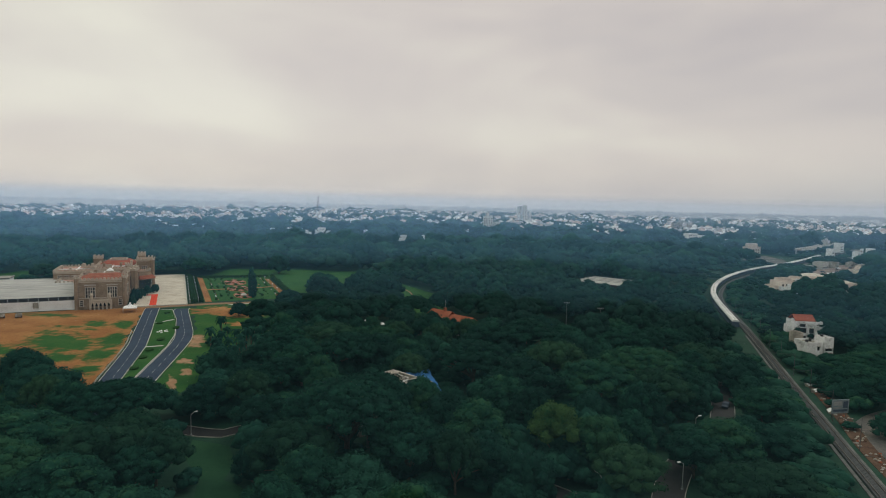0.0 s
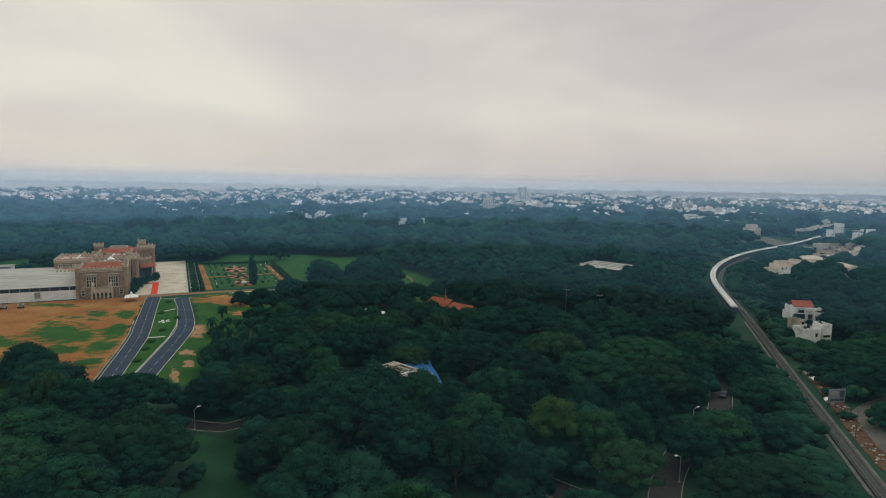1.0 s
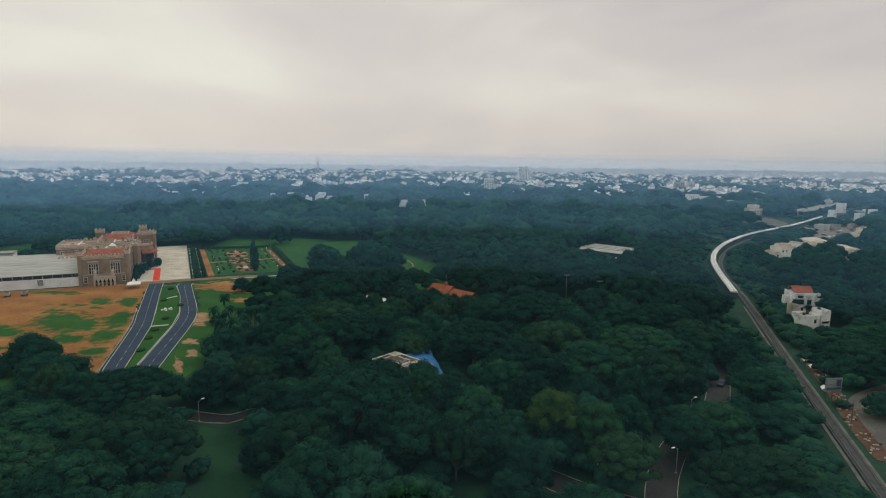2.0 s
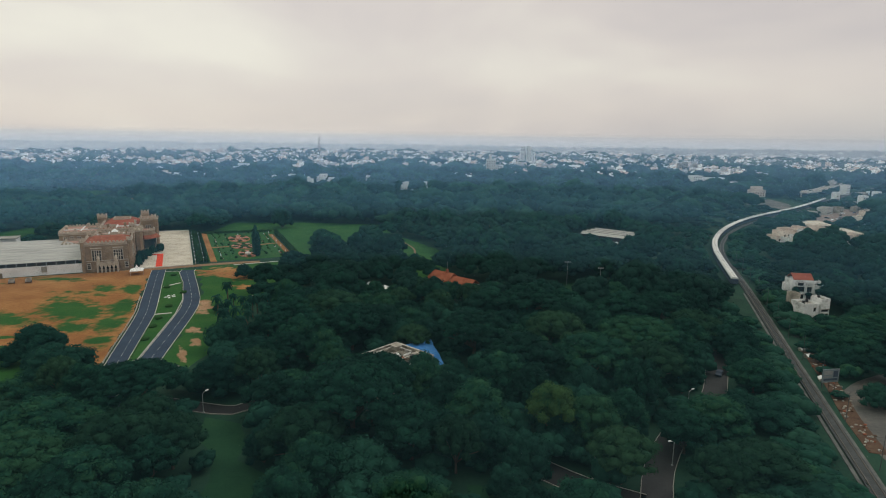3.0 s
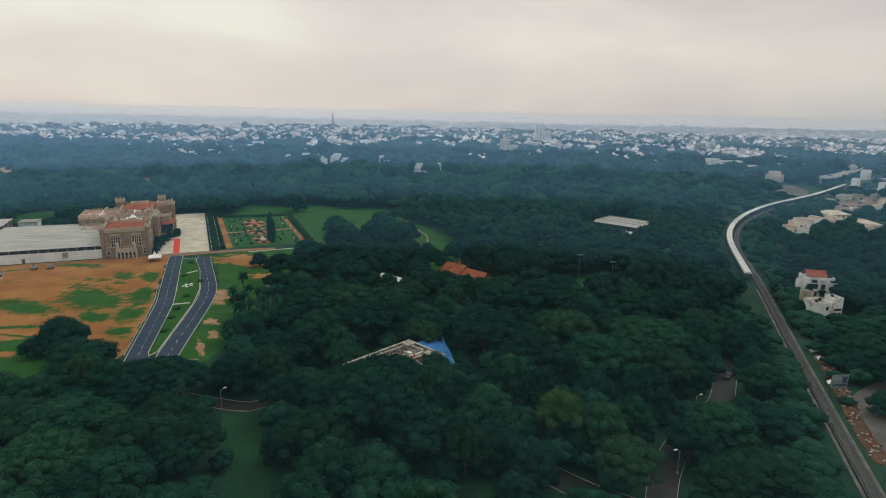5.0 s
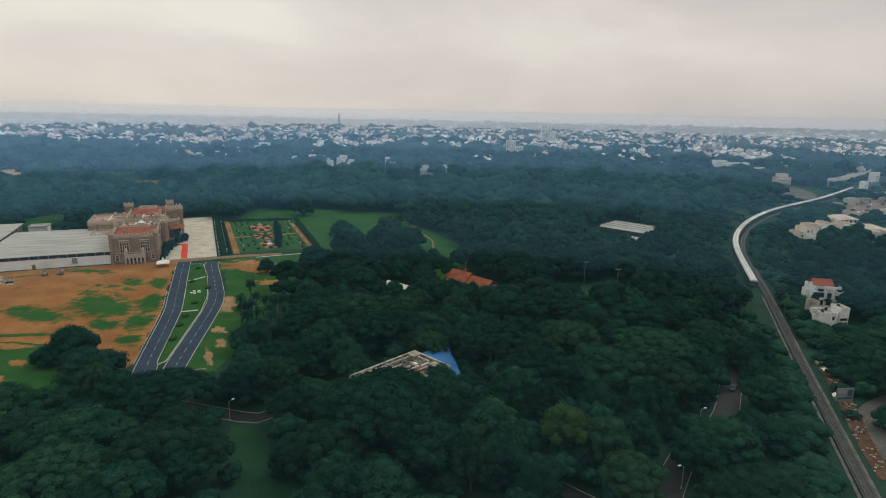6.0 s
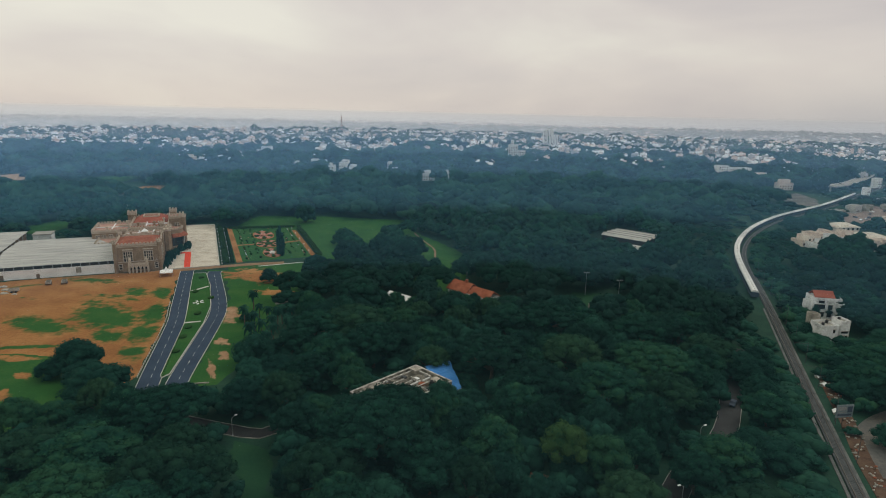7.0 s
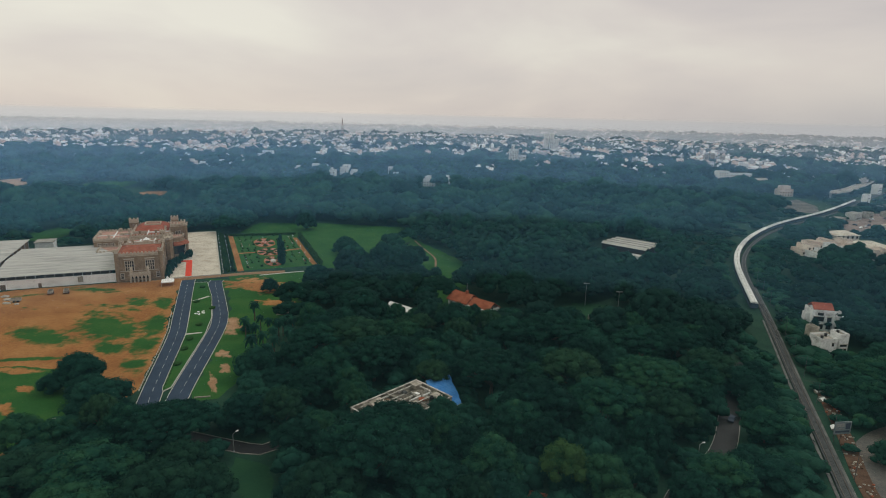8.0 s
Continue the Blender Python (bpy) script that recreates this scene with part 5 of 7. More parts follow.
for k in range(4):
    bm = bmesh.new()
    gable(bm, 0, 31.5, k * 6.2, k * 6.2 + 6.0, 4.7, 1.5, 0.1, 0.1)
    part("roof", bm, SHEET, hall2)
    bm = bmesh.new()
    box(bm, -0.1, 31.6, k * 6.2 + 2.75, k * 6.2 + 3.25, 6.15, 6.42)
    part("ridge_cap", bm, OLD_SHEET, hall2)
porch = thing("low_outbuilding", pose(101, 366, 0, 0, 0, -40), "low white outbuilding in front of the long shed", "shed")
bm = bmesh.new()
box(bm, 0, 17, 0, 4.5, 0, 3.0)
part("wall", bm, WHITE, porch)
bm = bmesh.new()
gable(bm, 0, 17, 0, 4.5, 3.0, 0.8, 0.4, 0.1)
part("roof", bm, SHEET, porch)


# ---- railway ----
SIDING = [(p.x - 4.3 * t.y, p.y + 4.3 * t.x) for p, t in along(TRACK, 20) if p.y > 268]
railway = thing("railway", Matrix(), "double railway track on dark stone ballast", "railway", kind="structure")
bm = bmesh.new()
ribbon(bm, TRACK, -1.45, 1.45, -0.1, 0.45, 6)
part("ballast", bm, BALLAST, railway)
bm = bmesh.new()
ribbon(bm, SIDING, -1.4, 1.4, -0.1, 0.44, 6)
part("ballast", bm, BALLAST, railway)
bm = bmesh.new()
ribbon(bm, [p for p in TRACK if p[1] < 330], 1.5, 2.3, -0.1, 0.16, 6)
part("cess_path", bm, CESS, railway, "pale dusty path beside the ballast")
for line in (TRACK, SIDING):
    for o in (-0.84, 0.84):
        bm = bmesh.new()
        ribbon(bm, line, o - 0.06, o + 0.06, 0.45, 0.68, 6)
        part("rail", bm, RAIL, railway)
bm = bmesh.new()
for p, t in along(TRACK, 0.75)[:260]:
    r = Vector((t.y, -t.x))
    q = [p + r * a + t * b for a, b in ((-1.35, -0.13), (1.35, -0.13), (1.35, 0.13), (-1.35, 0.13))]
    prism(bm, [(v.x, v.y) for v in q], 0.4, 0.52)
tagged(part("sleepers", bm, BALLAST, railway), kind="stuff")
bm = bmesh.new()
ribbon(bm, [p for p in TRACK if p[1] < 262], -2.5, -1.75, -0.05, 0.18, 5)
part("cable_trough", bm, CESS, railway, "pale grey concrete cable trough")

coach = thing("train_coach", Matrix(), "railway coach with dark sides and pale grey roof", "train coach", "coaches of the standing train")
L = 23.0
prof = [(-1.6, 0.9), (-1.62, 2.0), (-1.6, 3.3), (-1.35, 3.8), (-0.8, 4.12), (0, 4.22), (0.8, 4.12), (1.35, 3.8), (1.6, 3.3), (1.62, 2.0), (1.6, 0.9)]
bm = bmesh.new()
ends = [[bm.verts.new((x, y, z)) for x, z in prof[:3] + prof[8:]] for y in (-L / 2, L / 2)]
for i in range(5):
    bm.faces.new((ends[0][i], ends[0][i + 1], ends[1][i + 1], ends[1][i]))
bm.faces.new((ends[0][5], ends[0][0], ends[1][0], ends[1][5]))
for e in ends:
    bm.faces.new(e)
coach_body = part("body", bm, COACH_BLUE, coach)
bm = bmesh.new()
ends = [[bm.verts.new((x * 1.03, y, z + 0.02)) for x, z in prof[2:9]] for y in (-L / 2 - 0.05, L / 2 + 0.05)]
for i in range(6):
    bm.faces.new((ends[0][i], ends[0][i + 1], ends[1][i + 1], ends[1][i]))
for e in ends:
    bm.faces.new(e)
coach_roof = part("roof", bm, COACH_ROOF, coach, "pale grey ribbed roof")
for k in range(6):
    bm = bmesh.new()
    prism(bm, circle(0, -9 + k * 3.6, 0.3, 8), 4.2, 4.45)
    part("roof_vent", bm, SHEET, coach_roof)
for s in (-1, 1):
    for k in range(9):
        bm = bmesh.new()
        y = -9.6 + k * 2.3
        box(bm, s * 1.6 - 0.03, s * 1.6 + 0.03, y, y + 1.2, 2.0, 2.9)
        part("window", bm, GLASS, coach_body)
for y in (-7.5, 7.5):
    bm = bmesh.new()
    box(bm, -1.2, 1.2, y - 1.6, y + 1.6, 0.68, 0.95)
    for dx in (-0.9, 0.75):
        for dy in (-1.2, 1.2):
            tube(bm, (dx, y + dy, 1.1), (dx + 0.15, y + dy, 1.1), 0.42, 0.42, 10)
    part("bogie", bm, TANK, coach)
pts = along(TRACK, 0.5)
total, last, marks = 0.0, None, []
for p, t in pts:
    q = p + Vector((t.y, -t.x)) * -4.3
    total += 0 if last is None else (q - last).length
    last = q
    marks.append((total, q, t))
start = next(s for s, q, t in marks if q.y > 268)
first = True
for k in range(22):
    s = start + 11.5 + k * 23.4
    front_at, back_at = (min(marks, key=lambda m: abs(m[0] - s - o))[1] for o in (7.5, -7.5))
    t, q = (front_at - back_at).normalized(), (front_at + back_at) / 2
    m = pose(q.x, q.y, 0, 0, 0, math.degrees(math.atan2(-t.x, t.y)))
    if first:
        coach.matrix_basis, first = m, False
    else:
        copy_thing(coach, m)


# ---- trees ----
def crown_shape(rng, r, base, high, puffs, spread=0.7):
    """Centres and radii of the puffs of a crown r wide, from base up to base + high."""
    i = np.arange(puffs)
    f = np.sqrt((i + 0.5) / puffs)
    a = i * 2.39996 + rng.uniform(-0.35, 0.35, puffs)
    z = base + high * (0.25 + 0.55 * (1 - f ** 2.2)) + rng.uniform(-0.10, 0.10, puffs) * high
    c = np.stack([r * spread * f * np.cos(a) * rng.uniform(0.85, 1.15, puffs), r * spread * f * np.sin(a) * rng.uniform(0.85, 1.15, puffs), z], 1)
    return c, rng.uniform(0.75, 1.25, puffs) * r / math.sqrt(puffs) * 1.5


def tree_kind(seed, r, high, base, puffs, per, size, mat, label="broad leafy tree with dark green spreading crown", spread=0.72, flat=0.8):
    rng = np.random.default_rng(seed)
    top = thing("tree", Matrix(), label, "tree", "park trees")
    c, rad = crown_shape(rng, r, base, high, puffs, spread)
    bm = bmesh.new()
    fork = base * 0.55
    tube(bm, (0, 0, -0.2), (0.15, 0.1, fork), 0.045 * r, 0.034 * r, 7)
    for k in range(0, puffs, max(1, puffs // 9)):
        tip = Vector(c[k]) - Vector((0, 0, rad[k] * 0.3))
        mid = Vector((0.15, 0.1, fork)).lerp(tip, 0.5) + Vector((0, 0, 0.4))
        tube(bm, (0.15, 0.1, fork - 0.3), mid, 0.022 * r, 0.015 * r, 5)
        tube(bm, mid, tip, 0.015 * r, 0.006 * r, 5)
    part("trunk", bm, BARK, top, "grey-brown forking trunk")
    middle = np.array([(0.0, 0.0, base + 0.42 * high)])
    core, core_f = puff_cores(rng, np.concatenate([c, middle]), np.append(rad * 0.80, min(0.5 * r, 0.42 * high / flat)), COARSE, flat)
    v, f = puff_leaves(rng, c, rad * 1.03, per, size, flat, ruffle=0.34)
    flags = np.repeat([True, False], [len(core_f), len(f)])
    crown = new("crown", quads("crown", np.concatenate([core, v]), np.concatenate([core_f, f + len(core)]), mat, smooth=flags))
    crown.parent = top
    return top, r, float(v[:, 2].max())


KINDS = [
    tree_kind(1, 11.0, 8.0, 5.0, 76, 92, 0.25, GREEN, "broad rain tree with layered dark green crown", flat=0.55),
    tree_kind(2, 9.0, 9.5, 3.5, 48, 130, 0.25, GREEN),
    tree_kind(3, 9.0, 11.0, 0.4, 46, 140, 0.26, DARK_GREEN, "dense tree with very dark crown close to the ground"),
    tree_kind(4, 15.0, 7.0, 7.0, 124, 74, 0.27, GREEN, "huge umbrella-shaped rain tree with fine green crown", flat=0.46),
    tree_kind(5, 7.0, 7.6, 0.4, 30, 150, 0.25, DARK_GREEN, "small bushy tree with dark rounded crown"),
    tree_kind(6, 10.5, 8.0, 5.0, 60, 104, 0.25, OLIVE, "broad leafy tree with billowing olive green crown", 0.78, 0.62),
    tree_kind(7, 7.5, 8.0, 6.0, 36, 150, 0.25, LIME, "young tree with fresh yellow-green crown"),
]
used = set()


def plant(k, x, y, r, top, turn):
    """A tree of a kind, r metres to its crown's edge and top metres high."""
    kind, r0, top0 = KINDS[k]
    m = pose(x, y, 0, 0, 0, turn) @ Matrix.Diagonal((r / r0, r / r0, top / top0, 1))
    if k not in used:
        used.add(k)
        kind.matrix_basis = m
        return
    sc = kind.matrix_basis.to_scale()
    copy_thing(kind, m @ Matrix.Diagonal((1 / sc.x, 1 / sc.y, 1 / sc.z, 1)))


NEAR_END = 222
STANDING = []
rng = random.Random(11)
# x, y, crown radius, height, kind
BY_DRIVE = [(-122, 165, 9.2, 11.8, 2), (-104, 147.5, 11.0, 12.5, 2), (-113, 156, 8.0, 9.0, 2), (-128, 160, 5.0, 6.5, 4), (-74, 129, 14.0, 14.5, 3), (-59.5, 145, 9.0, 10.5, 2), (-57, 168, 8.5, 7.7, 4), (-41, 131, 8.6, 11.0, 1), (-66, 156, 4.5, 5.5, 4), (-38, 140, 6.5, 8.5, 1), (-60, 154, 6.5, 7.7, 2)]
WEST_TREES = [(-83, 110, 13.8, 14.1, 0), (-64, 105, 10.5, 14.1, 5), (-56, 101, 7.2, 11.5, 0), (-78, 94, 13.0, 14.1, 3), (-63, 91, 11.5, 14.1, 0), (-48, 84, 8.5, 13.0, 1), (-55, 108, 8.0, 12.0, 5), (-24, 101, 7.5, 12.0, 1), (-96, 110, 10.8, 12.8, 5), (-104, 128, 7, 10, 1)]
MIDDLE_TREES = [(-20, 121, 16.5, 18.4, 3), (-6, 113, 10.8, 14.1, 0), (-28, 109, 10.0, 14.1, 5), (-37, 111, 5.0, 9.0, 2), (-15, 103, 8.4, 10.2, 4), (-5, 89, 8.1, 12.0, 1), (-20, 93, 3.5, 3.8, 4), (-16, 128.5, 13.0, 18.0, 3), (-4, 130.5, 7.5, 15.8, 0), (-27, 125, 8.0, 16.0, 0), (1, 126, 8.2, 14.1, 1)]
INNER_TREES = [(-42, 171, 10.1, 14.1, 1), (-29, 177, 12.5, 15.4, 3), (-52, 193, 12.4, 14.1, 0), (-40, 198, 14.3, 14.1, 5), (-14, 179, 6.9, 10.2, 4), (-22, 184, 10.4, 14.1, 1), (10, 170, 14.5, 15.4, 3), (22, 150, 12.8, 16.6, 0), (10, 113, 7.0, 11.5, 2), (8, 122, 9.4, 14.1, 1), (4, 150, 4.9, 7.7, 4)]
EAST_TREES = [(36, 174, 11.1, 15.4, 5), (42, 153, 14.2, 15.4, 0), (60, 168, 15.5, 15.4, 3), (59, 150, 9.6, 14.1, 5), (49, 134, 7.3, 15.4, 1), (37, 138, 6.4, 12.8, 4), (25, 120, 6.4, 15.4, 6), (34, 119, 7.8, 12.8, 1), (42, 122, 6.5, 12.8, 1), (22, 133, 7.5, 14.1, 0), (13, 99, 5.0, 8.0, 2), (27, 115, 4.6, 7.7, 4), (16, 140, 9.1, 14.1, 1)]
ROAD_TREES = [(70, 164, 8.0, 13.0, 0), (77, 174, 8.5, 13.5, 0), (78, 167.5, 5.5, 8.5, 4), (91.5, 164.5, 6.0, 8.5, 2), (94, 172, 7.5, 10.5, 2), (92, 178, 8.5, 10.5, 2), (66, 148, 6.0, 11.0, 1), (85.5, 150, 4.6, 7.5, 4), (100, 186, 6.5, 9.0, 2), (86, 149, 8.0, 9.5, 1), (74, 134, 6.0, 8.0, 2), (63, 124, 9.5, 10.5, 1), (79, 130, 8.4, 7.5, 4), (54, 117, 7.5, 10.5, 1), (66, 108, 9.9, 7.0, 5), (72, 98, 7.0, 5.1, 4), (88, 140, 5.1, 4.6, 4), (83, 184, 10.5, 13.1, 5), (78, 198, 12.9, 15.4, 3), (65, 199, 13.1, 15.4, 0)]
EDGE_TREES = [(46, 212, 10.5, 12.5, 0), (32, 208, 13.3, 15.4, 0), (17, 206, 11.7, 14.1, 1), (128, 172, 9.8, 10.5, 1), (140, 187, 11.8, 10.5, 0), (130, 156, 10.2, 10.5, 1), (114, 141, 5.2, 7.0, 2), (122, 166, 6.0, 8.0, 4), (128, 188, 5.2, 6.0, 4), (160, 210, 8.3, 8.2, 2), (166, 226, 7.0, 9.0, 1), (146.5, 233, 2.6, 9.5, 4), (134, 204, 4.0, 3.6, 4), (146, 203, 4.6, 4.0, 2), (154, 190, 12.2, 11.5, 0), (168, 204, 11, 12, 0), (148, 172, 10, 11.5, 5), (176, 240, 9, 11, 1), (181, 262, 10, 11, 0), (172, 278, 9, 10.5, 5), (128, 144.5, 9.0, 11.0, 0), (143, 206, 3.6, 5.0, 4), (150, 208, 3.2, 4.2, 4), (137.5, 222, 3.4, 6.0, 4)]
LAWN_TREES = [(-76, 354, 10.0, 11.5, 2), (-47, 345, 8.0, 10.0, 1), (-46, 356, 6.5, 9.5, 1), (-52, 338, 7.0, 9.0, 4), (-122, 426, 10.0, 16, 2), (-16, 304, 4.5, 7.0, 4), (-96, 269, 5.0, 7.6, 4), (-87, 216, 3.4, 3.6, 4), (-48, 330, 7.5, 9.0, 2), (-52, 322, 7, 9, 5), (-2, 242.5, 4.0, 7.4, 4), (5, 237, 4.6, 8.6, 2), (12, 231, 5.2, 9.2, 4), (20, 222, 7, 12.5, 1), (1, 226, 6.0, 11.0, 1), (11, 219, 6.5, 12.5, 5), (-15, 222, 6, 8, 1), (-35, 237, 4.6, 8.6, 2), (-28, 230, 5.2, 9.8, 1), (-20, 227, 5.2, 9.4, 1), (-30, 222, 5, 8.0, 1), (-40, 224, 6, 9.0, 1), (-23, 216, 5, 9.5, 5)]
for group in (BY_DRIVE, WEST_TREES, MIDDLE_TREES, INNER_TREES, EAST_TREES, ROAD_TREES, EDGE_TREES, LAWN_TREES):
    for x, y, r, top, k in group:
        plant(k, x, y, r, top, rng.uniform(0, 360))
        STANDING.append((x, y, r))
for row in range(20):
    for col in range(-30, 30):
        x, y = col * 10.5 + (row % 2) * 5.2 + rng.uniform(-3, 3), 80 + row * 9.0 + rng.uniform(-2.6, 2.6)
        k, r, top, turn = rng.choice((0, 1, 1, 2, 4, 5)), rng.uniform(6.0, 9.2), rng.uniform(9.5, 14), rng.uniform(0, 360)
        if y > NEAR_END or abs(x) > 0.86 * y + 14 or not free(x, y, 0.5):
            continue
        if x < 150 and (near_line(x, y, LOW_BELT, 10) or near_line(x, y, TRACK, 13)):
            k, r, top = 4, rng.uniform(3.5, 5.0), rng.uniform(3.0, 5.0)
        if any(math.hypot(x - a, y - b) < 0.60 * (c + r) for a, b, c in STANDING):
            continue
        plant(k, x, y, r, top, turn)
        STANDING.append((x, y, r))


def woods(name, seed, y0, y1, gap, r, high, puffs, per, size, mat, label, keep=lambda x, y: True, spare=1.0):
    """A wood of many joined crowns between two distances."""
    rng = np.random.default_rng(seed)
    forms = []
    for k in range(5):
        c, rad = crown_shape(rng, r, high * 0.35, high * 0.65, puffs)
        core, core_f = puff_cores(rng, c, rad * 0.92, COARSE, 0.78, 0.13)
        v = puff_leaves(rng, c, rad, per, size, ruffle=0.25)[0]
        forms.append((np.concatenate([core, v]), np.concatenate([core_f, len(core) + np.arange(len(v)).reshape(-1, 3)]), np.repeat([True, False], [len(core_f), len(v) // 3])))
    out, faces, tones, flags, y, count = [], [], [], [], y0, 0
    while y < y1:
        half = 0.90 * y + 60
        for x in np.arange(-half, half, gap):
            px, py = x + rng.uniform(-0.42, 0.42) * gap, y + rng.uniform(-0.42, 0.42) * gap
            a, s, sz, k = rng.uniform(0, 6.28), rng.uniform(0.62, 1.3), rng.uniform(0.72, 1.1), rng.integers(5)
            if keep(px, py) and (y > 900 or spare is None or free(px, py, spare)):
                tone = rng.choice(len(mat), p=(0.52, 0.18, 0.30)) if len(mat) > 1 else 0
                tones.append(np.full(len(forms[k][1]), tone))
                faces.append(forms[k][1] + count)
                flags.append(forms[k][2])
                count += len(forms[k][0])
                low = height_near_line(px, py) if high > 4 else 1.0
                v = forms[k][0] * np.array([s * low ** 0.5, s * low ** 0.5, s * sz * low ** 0.9 * (1.0 + 0.42 * noise.noise(Vector((px / 46, py / 46, 9))))])
                out.append(np.stack([v[:, 0] * math.cos(a) - v[:, 1] * math.sin(a) + px, v[:, 0] * math.sin(a) + v[:, 1] * math.cos(a) + py, v[:, 2]], 1))
        y += gap * 0.9
    mesh = quads(name, np.concatenate(out), np.concatenate(faces), mat, np.concatenate(tones), np.concatenate(flags))
    return tagged(new(name, mesh), label, "woods", kind="stuff")


EARTH_BANK = [(97.5, 118), (103, 135), (110, 152), (115.5, 167), (122, 185)]
# bushes between the trees, the houses and the railway
woods("trackside_bushes", 24, 96, 420, 4.6, 3.2, 3.4, 6, 14, 0.36, [DARK_GREEN, WOOD_GREEN, GREEN], "low scrub beside the railway and round the houses",
      lambda x, y: near_line(x, y, TRACK, 15) and not near_line(x, y, TRACK, 5.2) and not (y > 215 and near_line(x + 5, y, TRACK, 7.2)) and not near_line(x, y, EARTH_BANK, 3.6) and not near_line(x, y, EAST_STREET, 7)
      or inside(x, y, HOUSE_RING) and not inside(x, y, [(138, 213), (153, 214), (164, 241), (158, 251), (147, 250), (139, 226)]) and not near_line(x, y, TRACK, 5.2), None)
woods("undergrowth", 20, 80, NEAR_END, 7.0, 4.0, 4.6, 10, 24, 0.32, [DARK_GREEN], "dark shrubs and saplings filling the gaps under the trees", spare=-0.5)
woods("park_woods", 21, NEAR_END, 316, 11.2, 8.0, 13.0, 30, 28, 0.46, [WOOD_GREEN, DARK_GREEN, GREEN], "dense park woodland of broad dark green crowns")
woods("back_woods", 26, 316, 440, 11.6, 8.2, 13.0, 24, 10, 0.72, [WOOD_GREEN, DARK_GREEN, GREEN], "dense park woodland behind the palace")
woods("outer_woods", 22, 440, 1000, 16.0, 11.0, 13.5, 11, 2, 1.2, [FAR_GREEN, FAR_DARK, FAR_LIGHT], "dark wooded belt between park and town")


def built_up(x, y):
    """How closely the town is built at a place."""
    return noise.noise(Vector((x / 150, y / 230, 7))) + 0.5 * noise.noise(Vector((x / 50, y / 90, 3))) + min(0.35, max(-0.3, (y - 1250) / 1800))


def among_houses(x, y):
    return built_up(x, y) < 0.08 or math.sin(x * 12.9 + y * 78.2) > 0.35


woods("far_woods", 23, 1000, 2200, 20, 10.5, 8.0, 2, 1, 2.0, [FAR_GREEN, FAR_DARK, FAR_LIGHT], "distant tree cover among the houses of the town", among_houses)
woods("distant_woods", 25, 2200, 3600, 34, 18, 5.6, 2, 1, 3.0, [FAR_GREEN, FAR_DARK, FAR_LIGHT], "hazy tree cover far off in the town", among_houses)

# ---- the town ----
def town(name, seed, count, y0, y1, size, label):
    rng = np.random.default_rng(seed)
    verts, faces, slots = [], [], []

    def block(px, py, a, w, d, z0, z1, slot):
        n = len(verts)
        c, s = math.cos(a), math.sin(a)
        for z in (z0, z1):
            for x, y in ((-w, -d), (w, -d), (w, d), (-w, d)):
                verts.append((px + c * x - s * y, py + s * x + c * y, z))
        for q in ((0, 1, 5, 4), (1, 2, 6, 5), (2, 3, 7, 6), (3, 0, 4, 7), (4, 5, 6, 7)):
            faces.append([n + i for i in q])
            slots.append(slot)
    made = 0
    while made < count:
        y = y0 + (y1 - y0) * rng.uniform() ** 1.3
        x = rng.uniform(-0.9, 0.9) * y
        dense = built_up(x, y)
        if dense < rng.uniform(-0.2, 0.3):
            continue
        made += 1
        a, w, d, h = rng.uniform(-0.5, 0.5), rng.uniform(0.6, 1.3) * size, rng.uniform(0.6, 1.2) * size, rng.choice([6.5, 9.5, 9.5, 12.5, 12.5, 16])
        block(x, y, a, w, d, 0, h, 0)
        block(x + rng.uniform(-0.4, 0.4) * w, y + rng.uniform(-0.3, 0.3) * d, a, w * 0.35, d * 0.3, h - 0.1, h + 2.4, 0)
        c, s = math.cos(a), math.sin(a)
        for storey in range(int(h // 3.2) if y < 1300 else 0):
            for k in (-0.6, 0.0, 0.6):
                bx, by = k * w, -d
                block(x + c * bx - s * by, y + s * bx + c * by, a, w * 0.16, 0.08, 1.1 + storey * 3.1, 2.6 + storey * 3.1, 1)
    return tagged(new(name, quads(name, verts, faces, [TOWN, GLASS], slots)), label, "houses", kind="stuff")


town("town_near", 31, 240, 830, 1250, 4.6, "scattered pale flat-roofed houses among trees")
town("town_mid", 32, 3400, 1120, 2300, 5.2, "crowded pale flat-roofed houses of the town")
town("town_far", 33, 5600, 2100, 4400, 7.5, "hazy distant rows of pale town blocks")

